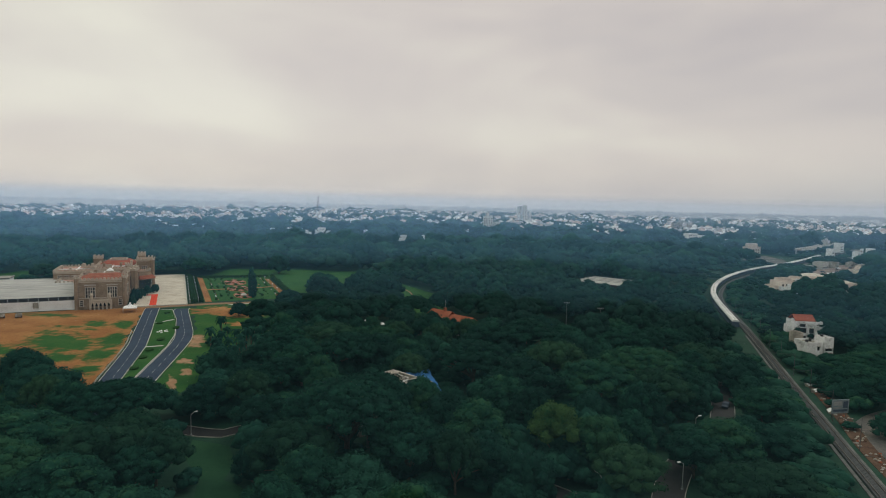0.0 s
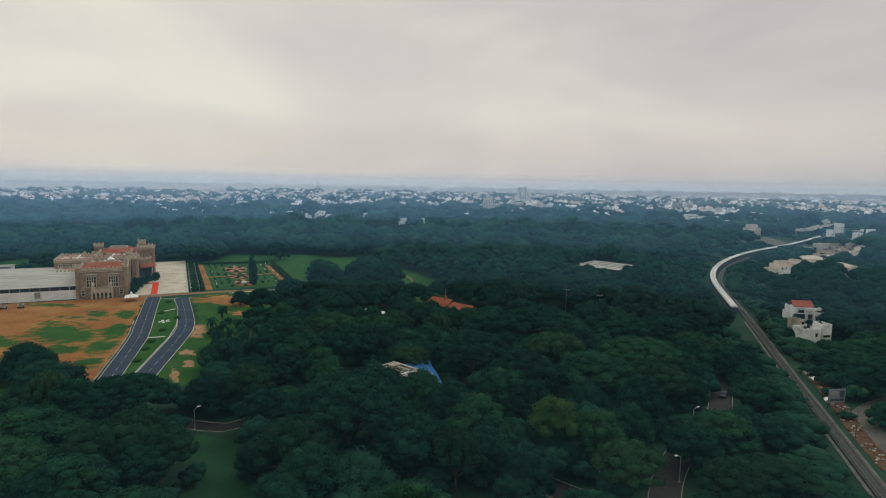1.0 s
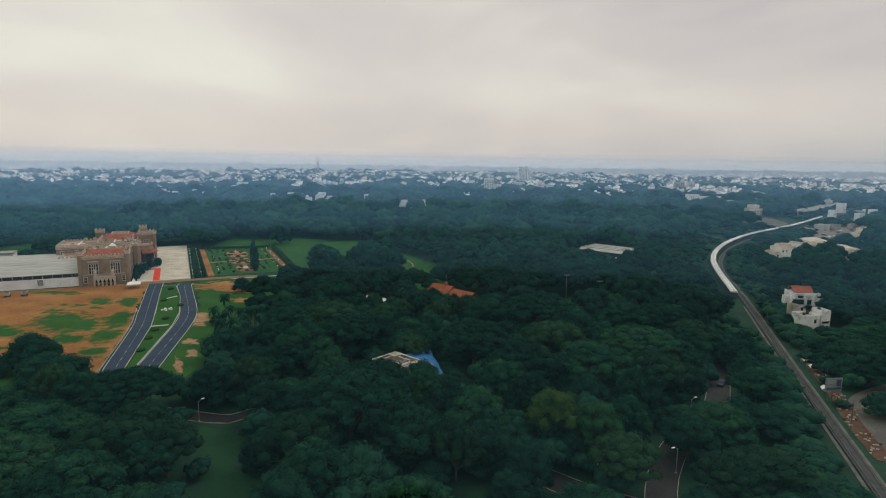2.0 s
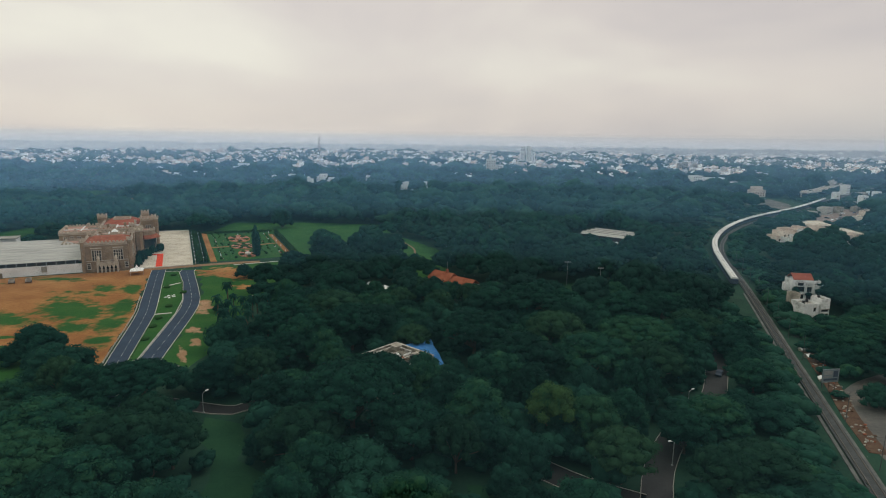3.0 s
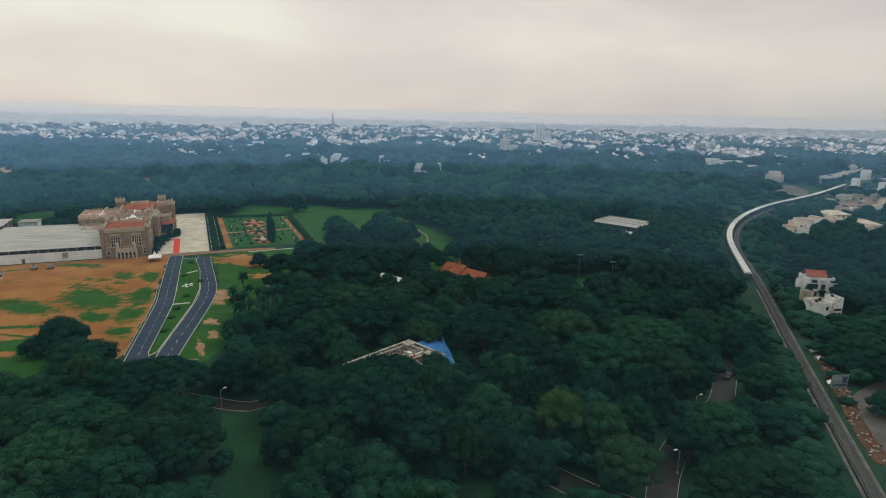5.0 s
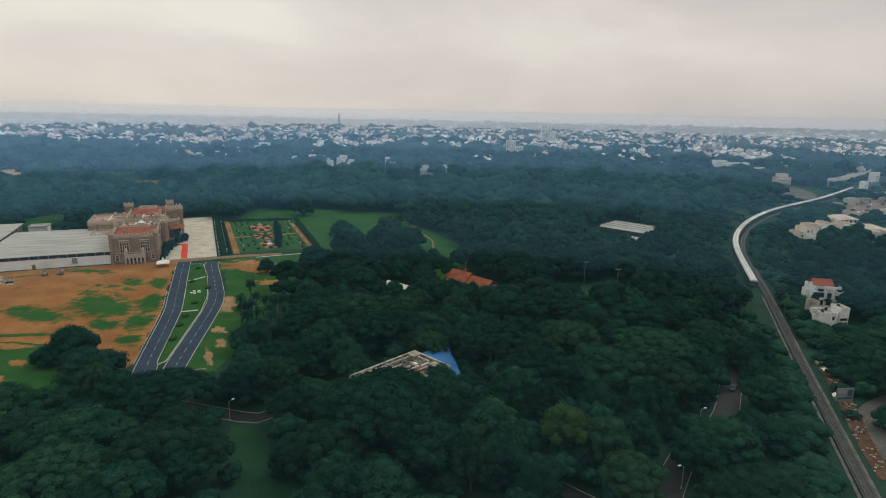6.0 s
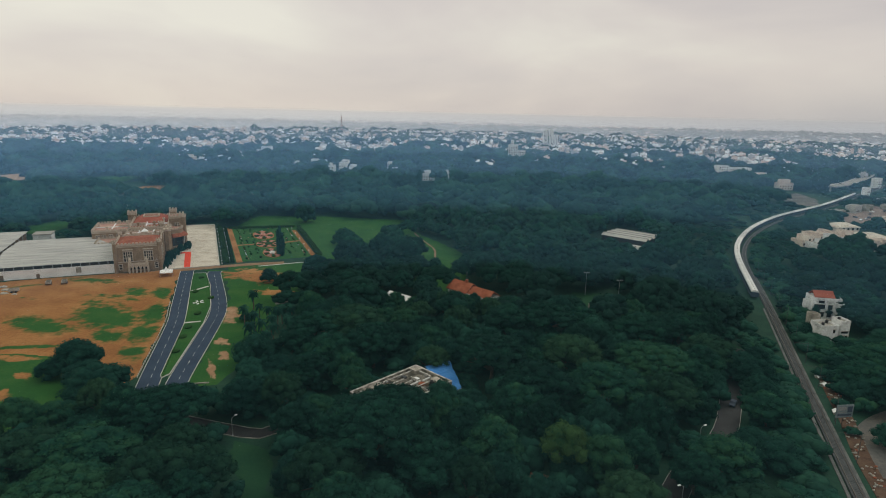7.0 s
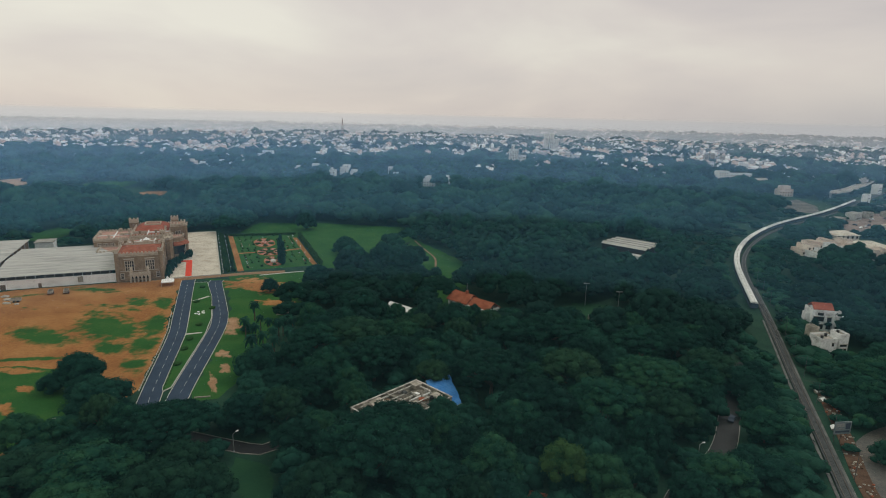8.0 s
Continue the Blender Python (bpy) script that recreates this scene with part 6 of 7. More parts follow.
# ---- thin veils that imitate haze over the distance ----
# each veil is an added see-through sheet whose colour stands in for hazy air
def mist(radius, rise_from, rise_to, z_low, z_high, amount, colour, glow=False, sides=(1.0, 1.0)):
    m = bpy.data.materials.new("mist")
    m.use_nodes = True
    n, l = m.node_tree.nodes, m.node_tree.links
    n.clear()
    out, mix, clear, veil = (n.new("ShaderNode" + k) for k in ("OutputMaterial", "MixShader", "BsdfTransparent", "BsdfDiffuse"))
    veils = [veil, n.new("ShaderNodeBsdfTranslucent")]
    both_ways = n.new("ShaderNodeAddShader")
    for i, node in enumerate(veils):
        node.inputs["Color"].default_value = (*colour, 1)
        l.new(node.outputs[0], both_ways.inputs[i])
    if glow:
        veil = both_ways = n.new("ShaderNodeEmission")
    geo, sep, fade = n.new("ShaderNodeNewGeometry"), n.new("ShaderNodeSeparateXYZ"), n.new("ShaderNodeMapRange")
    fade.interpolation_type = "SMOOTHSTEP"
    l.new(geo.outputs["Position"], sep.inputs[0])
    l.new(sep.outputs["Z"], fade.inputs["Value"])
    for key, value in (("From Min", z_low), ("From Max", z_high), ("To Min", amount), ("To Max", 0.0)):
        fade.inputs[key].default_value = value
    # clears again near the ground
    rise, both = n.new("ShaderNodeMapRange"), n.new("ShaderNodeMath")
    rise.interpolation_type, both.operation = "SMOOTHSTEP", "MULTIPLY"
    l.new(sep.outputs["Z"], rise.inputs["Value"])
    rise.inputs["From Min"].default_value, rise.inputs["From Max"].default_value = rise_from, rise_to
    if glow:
        # the glow is coloured dimmer towards the right, like the low sky
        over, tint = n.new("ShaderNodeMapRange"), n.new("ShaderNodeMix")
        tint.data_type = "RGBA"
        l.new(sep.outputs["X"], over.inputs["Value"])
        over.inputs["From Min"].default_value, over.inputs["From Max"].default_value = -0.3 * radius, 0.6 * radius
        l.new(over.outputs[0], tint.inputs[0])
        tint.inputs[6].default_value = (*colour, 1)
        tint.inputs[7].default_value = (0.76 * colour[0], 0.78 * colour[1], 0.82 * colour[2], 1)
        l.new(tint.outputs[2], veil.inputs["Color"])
    # laid on thicker to the left, to imitate heavier haze there
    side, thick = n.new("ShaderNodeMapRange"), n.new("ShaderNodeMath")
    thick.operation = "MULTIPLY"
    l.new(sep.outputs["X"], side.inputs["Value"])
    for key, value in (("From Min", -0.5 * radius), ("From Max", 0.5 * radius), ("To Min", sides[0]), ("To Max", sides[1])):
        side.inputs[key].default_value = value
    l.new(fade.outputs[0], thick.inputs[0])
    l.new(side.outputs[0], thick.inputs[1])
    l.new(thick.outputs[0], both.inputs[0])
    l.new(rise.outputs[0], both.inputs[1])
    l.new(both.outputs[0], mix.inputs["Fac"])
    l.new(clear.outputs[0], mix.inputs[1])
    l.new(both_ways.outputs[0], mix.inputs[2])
    l.new(mix.outputs[0], out.inputs["Surface"])
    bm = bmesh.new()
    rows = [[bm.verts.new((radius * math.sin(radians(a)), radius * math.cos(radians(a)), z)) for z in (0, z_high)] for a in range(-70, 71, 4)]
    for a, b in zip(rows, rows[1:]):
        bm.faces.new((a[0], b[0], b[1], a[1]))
    ob = part("backdrop_haze_veil", bm, m)
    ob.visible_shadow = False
    tagged(ob, "thin pale blue veil added to imitate haze", "mist", kind="structure")


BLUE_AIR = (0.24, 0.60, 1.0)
# near veil, added to lift the darkest tones of the trees
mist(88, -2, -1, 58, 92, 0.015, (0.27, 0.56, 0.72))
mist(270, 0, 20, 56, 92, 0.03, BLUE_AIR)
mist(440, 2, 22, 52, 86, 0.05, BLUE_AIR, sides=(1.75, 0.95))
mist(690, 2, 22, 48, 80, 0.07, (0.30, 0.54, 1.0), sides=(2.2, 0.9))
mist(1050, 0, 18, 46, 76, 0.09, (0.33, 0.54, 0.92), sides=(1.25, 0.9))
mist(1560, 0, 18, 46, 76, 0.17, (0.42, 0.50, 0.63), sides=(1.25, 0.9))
# the last veils glow, to imitate haze as bright as the low sky behind
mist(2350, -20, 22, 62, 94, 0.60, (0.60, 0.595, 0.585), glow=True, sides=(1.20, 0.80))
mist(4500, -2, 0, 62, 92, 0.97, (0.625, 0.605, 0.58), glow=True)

# ---- palms, cypresses ----
def palm(x, y, h, turn):
    top = thing("palm_tree", pose(x, y, 0, 0, 0, turn), "tall palm with drooping fronds beside the drive", "palm", "palms by the drive")
    bm = bmesh.new()
    tube(bm, (0, 0, -0.2), (0.2, 0, h * 0.5), 0.3, 0.22, 8)
    tube(bm, (0.2, 0, h * 0.5), (0.1, 0.1, h), 0.22, 0.17, 8)
    part("trunk", bm, BARK, top, "slim ringed grey trunk")
    for k in range(17):
        bm = bmesh.new()
        a, lift = 2.39996 * k, 0.95 - 0.11 * k
        length = 2.9 + 0.3 * math.sin(k * 3)
        d = Vector((math.cos(a), math.sin(a), 0))
        side = Vector((-d.y, d.x, 0))
        rows = []
        for j in range(6):
            t = j / 5
            p = Vector((0.1, 0.1, h)) + d * length * t * (1 - 0.15 * t) + Vector((0, 0, length * (lift * t - (0.75 + 0.3 * lift) * t * t)))
            w = 0.55 * math.sin(math.pi * min(1, 0.12 + 0.85 * t)) + 0.05
            rows.append([bm.verts.new(p - side * w - Vector((0, 0, 0.18))), bm.verts.new(p), bm.verts.new(p + side * w - Vector((0, 0, 0.18)))])
        for r0, r1 in zip(rows, rows[1:]):
            bm.faces.new((r0[0], r0[1], r1[1], r1[0]))
            bm.faces.new((r0[1], r0[2], r1[2], r1[1]))
        part("frond", bm, DARK_GREEN, top)
    return top


first_palm = palm(-89.0, 229.0, 8.0, 20)
pr = random.Random(3)
for x, y in ((-85.7, 210.5), (-79, 204), (-77.5, 214.5), (-71.7, 208), (-66.6, 205.5), (-74, 197), (-68.5, 193.6), (-63.3, 190.5), (-64, 199), (-67.6, 184.3), (-77.5, 196.5), (-71.6, 213.5), (-82, 217), (-72, 202), (-61, 195), (-76, 191), (-67, 212)):
    copy_thing(first_palm, pose(x, y, 0, 0, 0, pr.uniform(0, 360)) @ Matrix.Scale(pr.uniform(0.8, 1.1), 4))


def cypress(x, y, h, r, seed):
    rng = np.random.default_rng(seed)
    top = thing("cypress", pose(x, y, 0), "tall narrow dark evergreen in the flower garden", "tree", "narrow evergreens")
    bm = bmesh.new()
    tube(bm, (0, 0, -0.2), (0, 0, h * 0.9), 0.25, 0.05)
    part("trunk", bm, BARK, top)
    n = 26
    z = np.linspace(1.2, h * 0.96, n)
    c = np.stack([rng.uniform(-0.25, 0.25, n) * r, rng.uniform(-0.25, 0.25, n) * r, z], 1)
    rad = r * np.sin(np.pi * np.clip(0.18 + 0.80 * z / h, 0, 1)) ** 0.6
    v, f = puff_leaves(rng, c, rad, 70, 0.42, 1.1, -0.9)
    crown = new("crown", quads("crown", v, f, DARK_GREEN))
    crown.parent = top


cypress(-108.6, 324.5, 17.5, 1.7, 1)
cypress(-106.4, 322.0, 14.0, 1.5, 2)
cypress(-109.8, 328.0, 15.5, 1.6, 3)
for i, (x, y, h) in enumerate(((-52, 640, 22), (-130, 655, 18), (-56, 655, 18))):
    cypress(x, y, h, 2.6, 10 + i)


# shrubs against the palace's forecourt side
for u, v, r, h in ((25.0, 5, 2.0, 6.0), (25.4, 10, 2.4, 8.5), (26.5, 18, 2.4, 7.0), (28, 26, 2.4, 6.0), (30.5, 35, 2.6, 6.0), (33.5, 42, 2.4, 5.5), (34.5, 47, 2.2, 5.0)):
    plant(4, *grounds(u, v), r, h, u * 40)


# ---- lamps, poles, vehicles, small things ----
def street_lamp(x, y, h, turn, label="slim grey street lamp with one arm"):
    lamp = thing("street_lamp", pose(x, y, 0, 0, 0, turn), label, "street lamp", "street lamps")
    bm = bmesh.new()
    prism(bm, circle(0, 0, 0.25, 8), 0, 0.3)
    tube(bm, (0, 0, 0.2), (0, 0, h), 0.10, 0.07, 8)
    part("pole", bm, STEEL, lamp)
    bm = bmesh.new()
    tube(bm, (0, 0, h - 0.05), (0.9, 0, h + 0.45), 0.05, 0.04)
    part("arm", bm, STEEL, lamp)
    bm = bmesh.new()
    box(bm, 0.85, 1.6, -0.16, 0.16, h + 0.40, h + 0.56)
    part("lamp_head", bm, WHITE, lamp, "pale lamp head")
    return lamp


street_lamp(-58.8, 132.4, 5.2, 50)
street_lamp(31.5, 106.6, 5.0, 120)
street_lamp(49.5, 112.0, 5.5, 200)
street_lamp(63.0, 137.2, 5.5, 20)


def flood_mast(x, y, h):
    mast = thing("flood_mast", pose(x, y, 0), "thin mast with cross arm and small floodlights", "light mast", "floodlight masts")
    bm = bmesh.new()
    tube(bm, (0, 0, 0), (0, 0, h), 0.09, 0.05, 8)
    part("pole", bm, STEEL, mast)
    bm = bmesh.new()
    tube(bm, (-1.3, 0, h - 0.2), (1.3, 0, h - 0.2), 0.05, 0.05)
    part("cross_arm", bm, STEEL, mast)
    for s in (-1.2, -0.4, 0.4, 1.2):
        bm = bmesh.new()
        box(bm, s - 0.18, s + 0.18, -0.2, 0.15, h - 0.15, h + 0.2)
        part("floodlight", bm, STEEL, mast)


flood_mast(58.5, 266, 11)
flood_mast(71.5, 256, 10.5)
wall_ob = thing("low_wall", pose(56.5, 246.5, 0, 0, 0, 11), "low pale wall at the edge of a clearing", "wall")
bm = bmesh.new()
box(bm, 0, 13.5, -0.2, 0.2, 0, 1.3)
box(bm, -0.2, 13.7, -0.3, 0.3, 1.3, 1.5)
part("masonry", bm, STAINED, wall_ob)
for x in (0, 13.5):
    bm = bmesh.new()
    box(bm, x - 0.4, x + 0.4, -0.4, 0.4, 0, 2.0)
    part("pier", bm, STAINED, wall_ob)


def car(x, y, turn, paint, label):
    c = thing("car", pose(x, y, 0.1, 0, 0, turn), label, "car", "parked cars")
    bm = bmesh.new()
    prof = [(-2.0, 0.35), (-2.05, 0.8), (-1.2, 0.95), (-0.6, 1.42), (0.9, 1.46), (1.7, 0.98), (2.0, 0.9), (2.05, 0.35)]
    sides = [[bm.verts.new((px, w, pz)) for px, pz in prof] for w in (-0.82, 0.82)]
    for i in range(len(prof)):
        bm.faces.new((sides[0][i - 1], sides[0][i], sides[1][i], sides[1][i - 1]))
    for s in sides:
        bm.faces.new(s)
    bmesh.ops.bevel(bm, geom=bm.edges[:], offset=0.07, segments=1, affect="EDGES")
    body = part("body", bm, paint, c)
    for w in (-0.84, 0.78):
        bm = bmesh.new()
        box(bm, -0.7, 1.2, w, w + 0.06, 0.98, 1.34)
        part("window", bm, GLASS, body)
    for wx in (-1.25, 1.25):
        for wy in (-0.86, 0.66):
            bm = bmesh.new()
            tube(bm, (wx, wy, 0.32), (wx, wy + 0.2, 0.32), 0.32, 0.32, 12)
            wheel = part("wheel", bm, TANK, c)


car(82.0, 160.5, 55, COACH_BLUE, "dark grey-blue car on the park road")


def trailer(x, y, turn, label):
    t = thing("farm_trailer", pose(x, y, 0, 0, 0, turn), label, "trailer", "trailers by the shed")
    bm = bmesh.new()
    prism(bm, [(-2, -1), (2, -1), (2, 1), (-2, 1)], 0.8, 1.0)
    for a, b, c, d in ((-2, 2, -1, -0.92), (-2, 2, 0.92, 1), (-2, -1.92, -0.92, 0.92), (1.92, 2, -0.92, 0.92)):
        box(bm, a, b, c, d, 1.0, 1.9)
    part("tub", bm, STAINED, t)
    bm = bmesh.new()
    tube(bm, (2, 0, 0.85), (3.4, 0, 0.6), 0.07, 0.07)
    part("drawbar", bm, RAIL, t)
    for wx in (-0.8, 0.8):
        for wy in (-1.15, 0.95):
            bm = bmesh.new()
            tube(bm, (wx, wy, 0.45), (wx, wy + 0.22, 0.45), 0.45, 0.45, 12)
            part("wheel", bm, TANK, t)


trailer(-196.8, 253.5, 120, "pale open farm trailer on red earth")
trailer(-190.5, 255.5, 118, "pale open farm trailer beside the white shed")
trailer(-203.5, 240.5, 30, "white flat trailer with sheeting on red earth")
for x, y, s in ((-206, 238, 1.4), (-209, 243, 1.8), (-201, 237.5, 1.0), (-214, 247, 1.6)):
    bm = bmesh.new()
    bmesh.ops.create_icosphere(bm, subdivisions=2, radius=s, matrix=Matrix.Translation((x, y, 0.1)) @ Matrix.Diagonal((1.3, 0.9, 0.45, 1)))
    for v in bm.verts:
        v.co += 0.3 * noise.noise_vector(v.co * 1.3)
    tagged(part("rubble_heap", bm, STAINED), "heap of pale rubble on red earth", "rubble")

# tank shed half under trees on the lower lawn
hut = thing("small_hut", pose(-113.2, 140.5, 0, 0, 0, 20), "small hut with grey sheet roof under a tree", "hut")
bm = bmesh.new()
box(bm, 0, 6, -3, 0, 0, 2.4)
part("wall", bm, STAINED, hut)
bm = bmesh.new()
gable(bm, 0, 6, -3, 0, 2.4, 0.6, 0.4, 0.1)
part("roof", bm, SHED_ROOF, hut)

kiosk = thing("kiosk", pose(18.0, 119.5, 0, 0, 0, -18), "small kiosk with faded orange roof under trees", "kiosk")
bm = bmesh.new()
box(bm, -1.6, 3.8, -2.0, 0, 0, 1.7)
part("wall", bm, STAINED, kiosk)
bm = bmesh.new()
gable(bm, -1.6, 3.8, -2.0, 0, 1.7, 0.6, 0.5, 0.1)
part("roof", bm, RUST, kiosk, "faded orange sheet roof")

board = thing("billboard", pose(108.3, 151.5, 0, 0, 0, 10), "large roadside billboard on steel legs, faded blue-grey", "billboard")
bm = bmesh.new()
box(bm, -2.6, 2.6, -0.12, 0.12, 2.4, 6.2)
panel = part("panel", bm, material("faded_board", [(0.09, 0.12, 0.14), (0.15, 0.19, 0.21), (0.20, 0.24, 0.26)], 0.5, 0.8, 2, 0.1), board)
for x0, x1, z0, z1, m in ((-2.2, 0.4, 4.6, 5.7, OLD_SHEET), (-2.2, 2.2, 2.9, 3.5, COACH_BLUE), (0.8, 2.2, 3.9, 5.7, COACH_BLUE), (-2.2, 0.2, 3.8, 4.2, OLD_SHEET)):
    bm = bmesh.new()
    box(bm, x0, x1, -0.16, -0.12, z0, z1)
    part("faded_bar", bm, m, panel)
for x in (-2.0, 0, 2.0):
    bm = bmesh.new()
    tube(bm, (x, 0.15, 0), (x, 0.15, 6.0), 0.09, 0.09)
    part("leg", bm, RAIL, board)

# strip of earth, rubble and shrubs beside the railway
bm = bmesh.new()
ribbon(bm, EARTH_BANK, -1.6, 2.4, -0.05, 0.12)
tagged(part("earth_bank", bm, BROWN_EARTH), "strip of brown earth and rubbish beside the railway", "earth bank", kind="structure")
dr = random.Random(8)
pts = along(EARTH_BANK, 0.8)
for k in range(110):
    p, t = dr.choice(pts)
    q = p + Vector((t.y, -t.x)) * dr.uniform(-1.6, 2.6)
    s = dr.uniform(0.14, 0.48)
    bm = bmesh.new()
    bmesh.ops.create_icosphere(bm, subdivisions=1, radius=s, matrix=Matrix.Translation((q.x, q.y, 0.2)) @ Matrix.Diagonal((1.2, 0.9, 0.85, 1)))
    for v in bm.verts:
        v.co += 0.35 * s * noise.noise_vector(v.co * 2.3)
    tagged(part("rubble", bm, dr.choice((SHEET, STAINED, STAINED, CONCRETE, BROWN_EARTH, RUST))), "lump of dumped rubble by the railway", "rubble", "dumped rubble")
for x, y, a in ((117.5, 176, 30), (110.5, 158, 70), (119.5, 182, 10)):
    shack = thing("tarpaulin_shack", pose(x, y, 0, 0, 0, a) @ Matrix.Scale(0.62, 4), "small shack under pale tarpaulin by the railway", "shack", "railway shacks")
    bm = bmesh.new()
    gable(bm, -1.6, 1.6, -1.2, 1.2, 0.9, 1.0, 0.2, 0.08)
    part("tarpaulin", bm, WHITE, shack)
    bm = bmesh.new()
    box(bm, -1.5, 1.5, -1.1, 1.1, 0, 1.1)
    part("wall", bm, STAINED, shack)

# overhead line masts
for k, (p, t) in enumerate(along(TRACK, 44)[1:12]):
    r = Vector((t.y, -t.x))
    q = p + r * 3.4
    m = thing("line_mast", pose(q.x, q.y, 0, 0, 0, math.degrees(math.atan2(-t.x, t.y))), "grey steel overhead line mast beside the track", "mast", "overhead line masts")
    bm = bmesh.new()
    tube(bm, (0, 0, 0), (0, 0, 8.2), 0.09, 0.06, 6)
    part("post", bm, BALLAST, m)
    bm = bmesh.new()
    tube(bm, (0, 0, 7.6), (-8.2, 0, 7.3), 0.03, 0.03)
    tube(bm, (0, 0, 6.6), (-3.2, 0, 7.4), 0.03, 0.03)
    part("bracket", bm, BALLAST, m)


# ---- east of the railway: flats, halls, flyover ----
def block_house(x, y, turn, parts, label, mat=WHITE, name="apartment_house"):
    h = thing(name, pose(x, y, 0, 0, 0, turn), label, "house", "houses east of the railway")
    for x0, x1, y0, y1, top in parts:
        w = flat_mass(h, x0, x1, y0, y1, 0, top, mat)
        n = max(1, int((x1 - x0) / 3.2))
        openings(w, [x0 + 0.8 + i * (x1 - x0 - 0.8) / n for i in range(n)], y0, [1.0 + 3.1 * s for s in range(int(top // 3.1))], 1.3, 1.4, False)
    return h


CREAM = material("cream_plaster", [(0.50, 0.41, 0.35), (0.68, 0.58, 0.51), (0.78, 0.71, 0.64)], 0.2, 0.85, 2, 0.2, by_object=0.3)
fr = random.Random(23)
for x, y, a in ((233, 383, 20), (240, 396, 14), (247, 380, 24), (258, 391, 18), (264, 381, 10), (252, 401, 12), (228, 391, 16)):
    blocks, u = [], 0.0
    for k in range(4):
        w, d, h = fr.uniform(3, 5.5), fr.uniform(4, 8), fr.choice((3.6, 5.2, 6.8, 8.4))
        blocks.append((u, u + w, fr.uniform(-2, 2), fr.uniform(-2, 2) + 2.5 + d, h))
        u += w - 0.6 if k % 2 else w + 0.05
    block_house(x, y, a, blocks, "cream and pink flats with stepped roof terraces", (CREAM, WORN_WHITE)[int(x) % 2])


def hall_house(x, y, turn, w, d, h):
    hall_ = thing("function_hall", pose(x, y, 0, 0, 0, turn), "hall with pale cream hipped sheet roof", "hall", "function halls")
    bm = bmesh.new()
    box(bm, 0, w, 0, d, 0, h)
    wall_ = part("wall", bm, CREAM, hall_)
    openings(wall_, [1.5 + 4 * i for i in range(int(w // 4))], 0, (1.0,), 1.6, 1.8, False)
    bm = bmesh.new()
    lo = [bm.verts.new(p) for p in ((-1, -1, h), (w + 1, -1, h), (w + 1, d + 1, h), (-1, d + 1, h))]
    hi = [bm.verts.new(p) for p in ((d * 0.45, d * 0.45, h + 2.8), (w - d * 0.45, d * 0.45, h + 2.8), (w - d * 0.45, d * 0.55, h + 2.8), (d * 0.45, d * 0.55, h + 2.8))]
    bm.faces.new(hi)
    for i in range(4):
        bm.faces.new((lo[i], lo[(i + 1) % 4], hi[(i + 1) % 4], hi[i]))
    part("roof", bm, PAVING, hall_, "pale cream sheet roof")


hall_house(270, 408, 5, 32, 18, 3.4)
hall_house(287, 450, 10, 20, 14, 3.4)
YARD = material("yard_earth", [(0.13, 0.10, 0.09), (0.22, 0.17, 0.15), (0.31, 0.25, 0.22)], 0.05, 0.95, 0.6, 0.4)
sheet("goods_yard", [(318, 480), (372, 505), (440, 590), (405, 600), (352, 545), (318, 510)], 0.04, YARD, "broad dusty earth yard beside the railway", "yard", wobble=1.5, seed=51)
sheet("earth_lot", [(334, 590), (352, 584), (380, 636), (388, 690), (356, 668), (330, 630)], 0.04, DUST, "dusty grey-brown earth lot beside the railway", "lot", wobble=2, seed=52)
yr = random.Random(12)
for x, y, a, w, d, h, m in ((331, 520, 35, 14, 8, 5, STAINED), (362, 545, 40, 16, 9, 6, SHEET), (385, 560, 42, 10, 8, 5, STAINED), (410, 575, 40, 22, 5, 4, STAINED), (441, 651, 35, 8, 6, 12, WHITE), (434, 600, 20, 8, 6, 13, WHITE), (510, 690, 25, 18, 8, 10, WHITE), (528, 763, 38, 13, 8, 12, WHITE), (478, 640, 30, 9, 6, 14, WHITE), (432, 610, 30, 20, 8, 5, STAINED), (392, 530, 40, 18, 9, 5, CREAM), (350, 480, 30, 16, 9, 6, CREAM), (500, 690, 35, 22, 10, 8, STAINED), (556, 700, 35, 24, 12, 9, CREAM)):
    block_house(x, y, a, [(0, w, 0, d, h)], "plain flat-roofed works building beside the yard", m, "works_building")

flyover = thing("flyover", Matrix(), "long pale concrete flyover crossing the railway", "flyover", kind="structure")
fly_line = [(440, 715), (485, 754), (560, 840), (735, 1053), (900, 1240)]
bm = bmesh.new()
ribbon(bm, fly_line, -6, 6, 5.6, 6.6, 12)
deck = part("deck", bm, CONCRETE, flyover)
for o in (-6.2, 6.0):
    bm = bmesh.new()
    ribbon(bm, fly_line, o, o + 0.25, 5.6, 7.7, 12)
    part("parapet", bm, KERB, deck)
for p, t in along(fly_line, 24)[::1]:
    bm = bmesh.new()
    prism(bm, circle(p.x, p.y, 1.1, 10), 0, 5.6)
    part("pier", bm, CONCRETE, flyover)

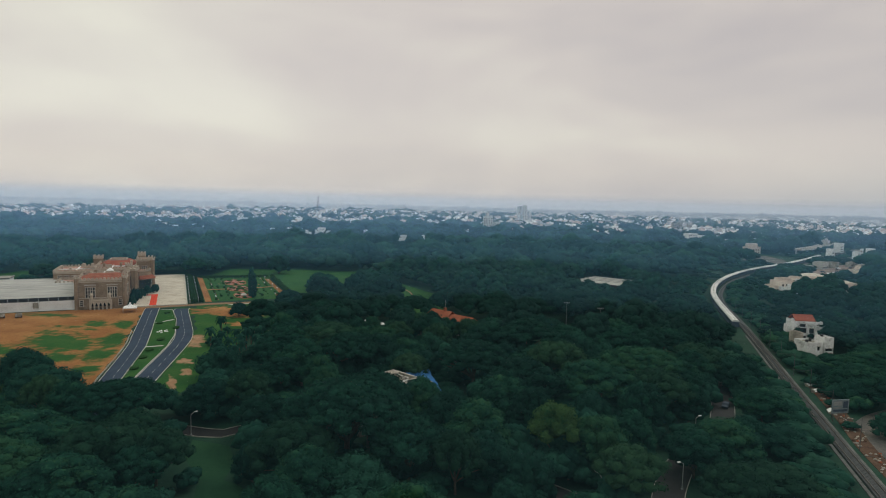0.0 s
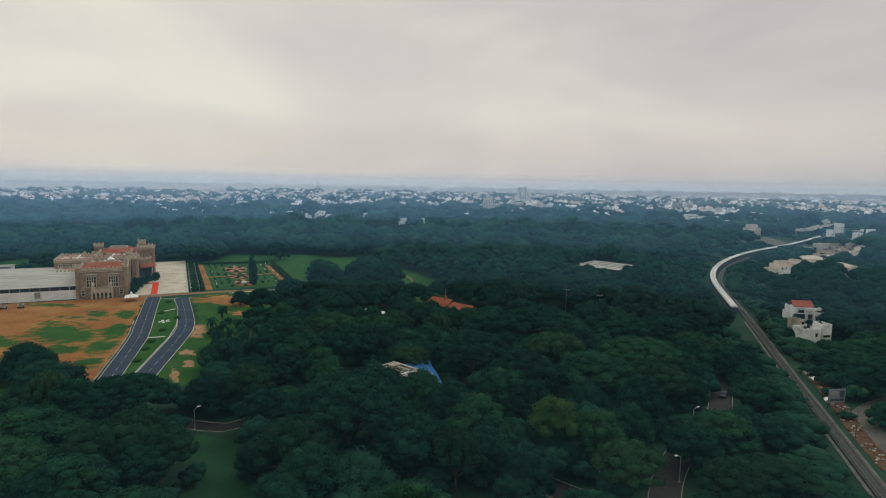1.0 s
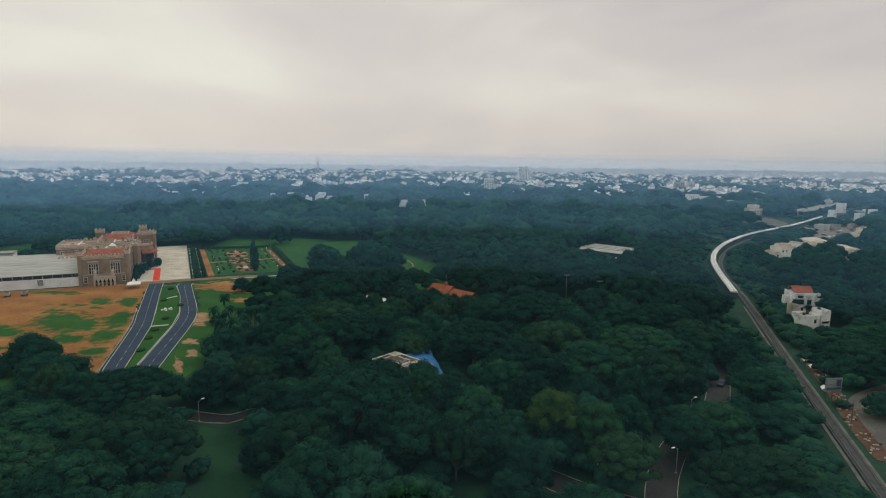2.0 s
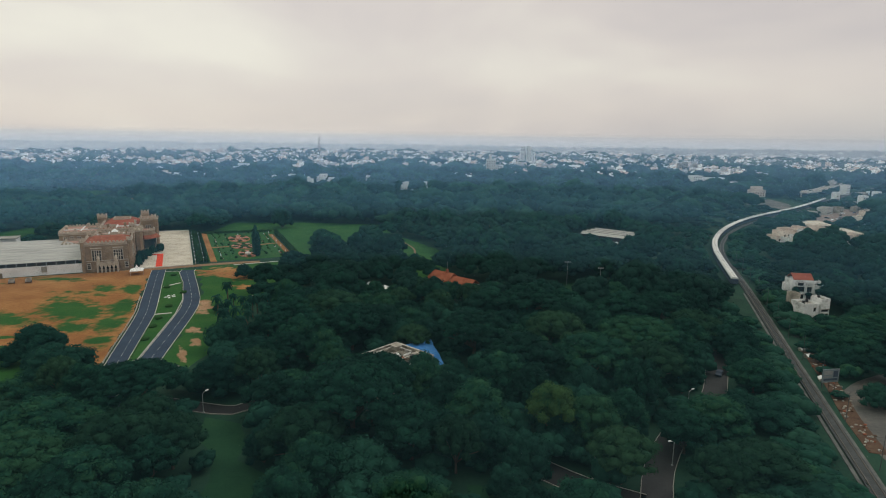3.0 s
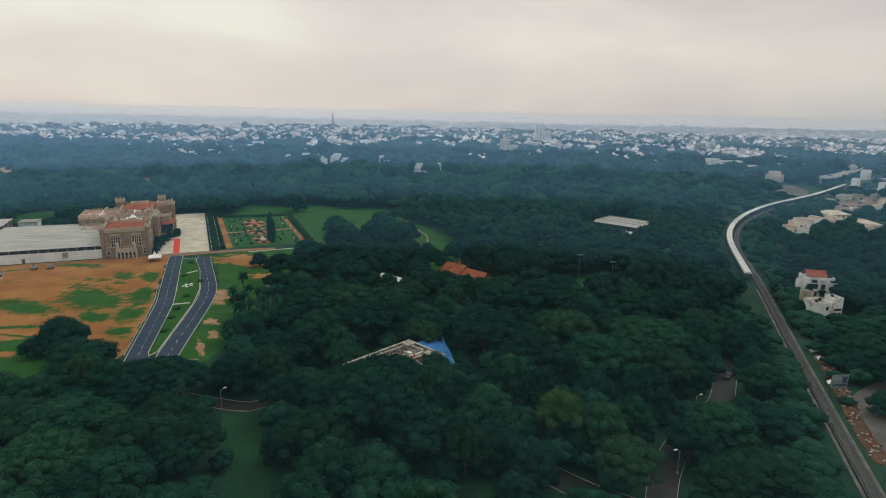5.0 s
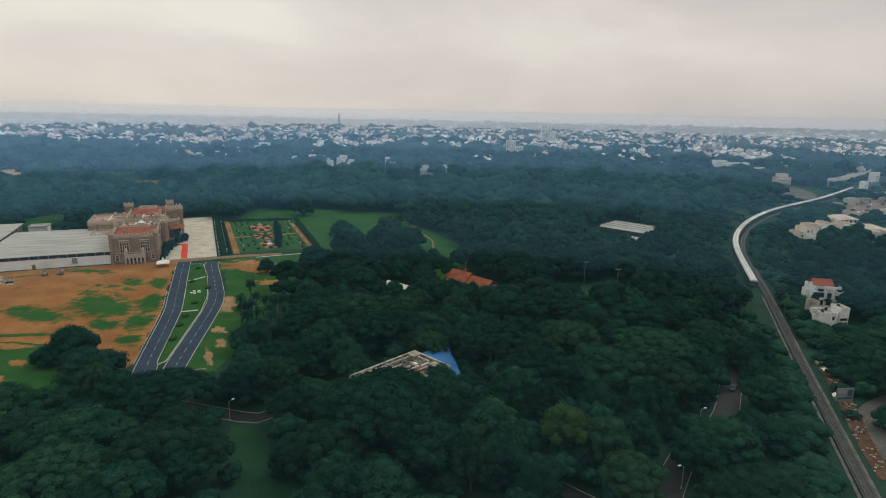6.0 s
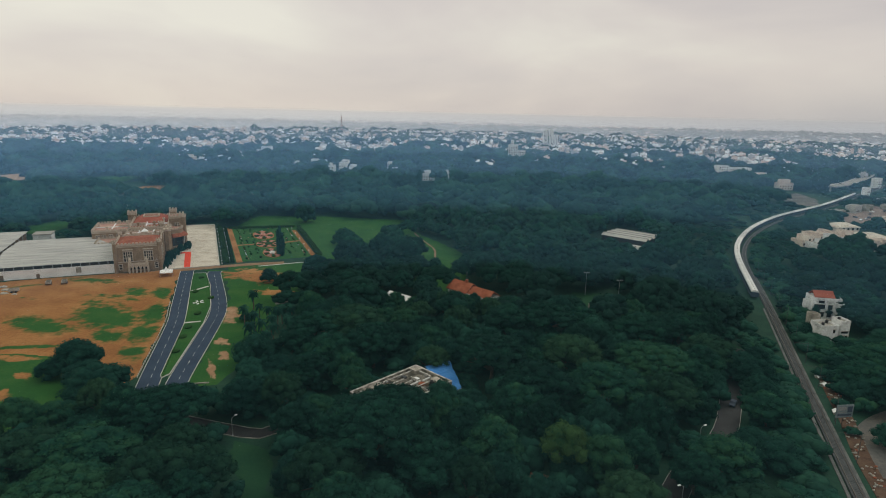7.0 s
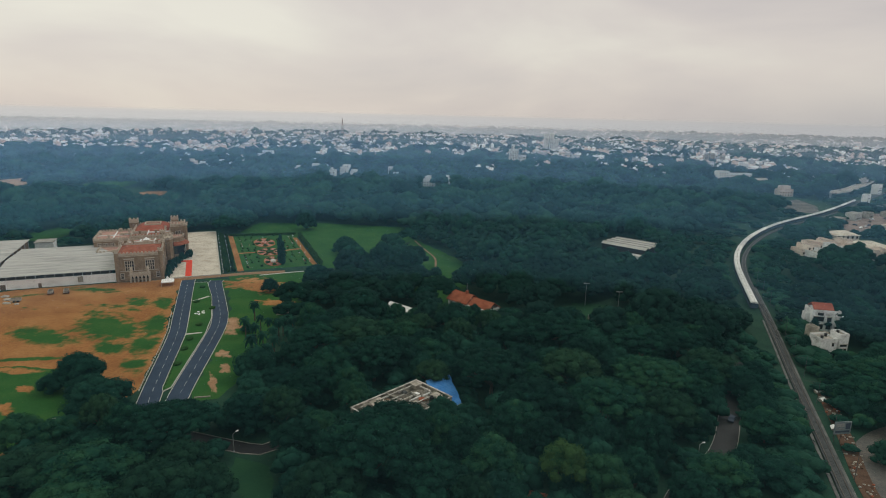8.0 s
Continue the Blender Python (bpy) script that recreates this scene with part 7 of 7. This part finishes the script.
YARD_RING = [(316, 478), (374, 503), (444, 592), (404, 604), (350, 548), (316, 512)]
FLATS_RING = [(222, 372), (290, 366), (312, 400), (316, 472), (284, 472), (240, 410), (226, 400)]
woods("town_trees", 61, 362, 600, 11.5, 4.6, 5.6, 9, 10, 0.6, [WOOD_GREEN, DARK_GREEN, FAR_GREEN], "garden trees between the flats, halls and yard",
      lambda x, y: inside(x, y, EAST_TOWN_RING) and not inside(x, y, YARD_RING) and not inside(x, y, FLATS_RING) and not near_line(x, y, TRACK, 13), None)
woods("flat_gardens", 62, 358, 404, 7.5, 3.4, 5.0, 8, 12, 0.5, [DARK_GREEN, WOOD_GREEN, GREEN], "small trees in front of the cream flats",
      lambda x, y: inside(x, y, [(216, 362), (290, 354), (288, 366), (262, 370), (228, 376)]), None)
for k, (x, y, turn) in enumerate(((342, 506, 35), (350, 512, 38), (358, 520, 30), (372, 540, 44), (380, 528, 40), (392, 545, 36), (400, 562, 38), (366, 512, 120), (384, 556, 130), (410, 580, 40), (346, 520, 128), (418, 588, 36))):
    car(x, y, turn, (WHITE, STEEL, COACH_BLUE, TANK)[k % 4], ("white", "silver", "dark blue", "black")[k % 4] + " vehicle parked in the dusty yard")

# ---- landmark buildings farther off ----
block_house(366, 858, 8, [(0, 15, 0, 14, 16), (15.2, 52, 3, 14, 13)], "long white hotel block above the trees", WHITE, "hotel_block")
block_house(402, 835, 10, [(0, 24, 0, 9, 9)], "low pale building above the trees", CREAM, "low_block")
block_house(380, 716, 8, [(0, 18, 0, 10, 8), (3, 14, 1, 9, 12)], "pinkish house above the trees", CREAM, "pink_house")
block_house(-58, 716, 0, [(0, 17, 0, 10, 9), (4, 12, 2, 9, 12)], "white villa above the woods", WHITE, "white_villa")
block_house(-186, 830, 0, [(0, 20, 0, 12, 10), (4, 14, 2, 10, 13)], "white house above the woods", WHITE, "white_villa")
block_house(-240, 880, 0, [(0, 24, 0, 12, 9)], "pale grey house above the woods", WHITE, "pale_house")
block_house(-118, 850, 0, [(0, 16, 0, 12, 10)], "pale house above the woods", WHITE, "pale_house")
block_house(406, 1230, 0, [(0, 36, 0, 14, 11)], "pinkish long house among trees", CREAM, "long_house")
block_house(72, 1035, 0, [(0, 16, 0, 14, 30), (17, 30, 4, 16, 20), (4, 9, 4, 10, 38)], "tall pale apartment tower", WORN_WHITE, "apartment_tower")
block_house(178, 1395, 0, [(0, 10, 0, 12, 47), (14, 23, 2, 14, 49), (26, 34, 4, 16, 36)], "group of tall white apartment towers", WHITE, "apartment_tower")
block_house(-372, 1010, 4, [(0, 36, 0, 14, 13), (8, 26, 2, 12, 18)], "large pale block in the town", WHITE, "town_block")
for i, (x, y, h) in enumerate(((470, 1180, 22), (486, 1190, 24), (500, 1176, 21))):
    block_house(x, y, 0, [(0, 8, 0, 8, h)], "slim dark tower block in the town", STAINED, "tower_block")

er = random.Random(41)
for x, y, w, h in EDGE_HOUSES:
    block_house(x, y, er.uniform(-14, 14), [(0, w, 0, er.uniform(7, 10), h), (w * er.uniform(0.1, 0.3), w * er.uniform(0.5, 0.8), 1, 6.5, h + 3.0)],
                "white flat-roofed house with a roof room at the woods' edge", er.choice((WHITE, WHITE, WORN_WHITE, CREAM)), "edge_house")

mast = thing("lattice_mast", pose(-455, 2086, 0), "tall red and white lattice radio mast", "radio mast")
for k in range(4):
    a = math.pi / 4 + k * math.pi / 2
    bm = bmesh.new()
    tube(bm, (6 * math.cos(a), 6 * math.sin(a), 0), (1.0 * math.cos(a), 1.0 * math.sin(a), 66), 0.5, 0.3, 5)
    part("leg", bm, RAIL, mast)
for z in range(6, 62, 7):
    r = 6 - 5 * z / 62
    for k in range(4):
        a, b = math.pi / 4 + k * math.pi / 2, math.pi / 4 + (k + 1) * math.pi / 2
        bm = bmesh.new()
        tube(bm, (r * math.cos(a), r * math.sin(a), z), (r * math.cos(b), r * math.sin(b), z + 5), 0.4, 0.4, 4)
        part("brace", bm, RUST if z % 2 else RAIL, mast)

# low wall beside the palms, kerb end on the verge
for a, b, h in (((-82, 236.5), (-74, 240.5), 0.8), ((-82.5, 160), (-78, 161.2), 0.35)):
    bm = bmesh.new()
    ribbon(bm, [a, b], -0.25, 0.25, -0.05, h)
    tagged(part("garden_wall", bm, STAINED), "low pale masonry wall at the lawn's edge", "wall", kind="structure")
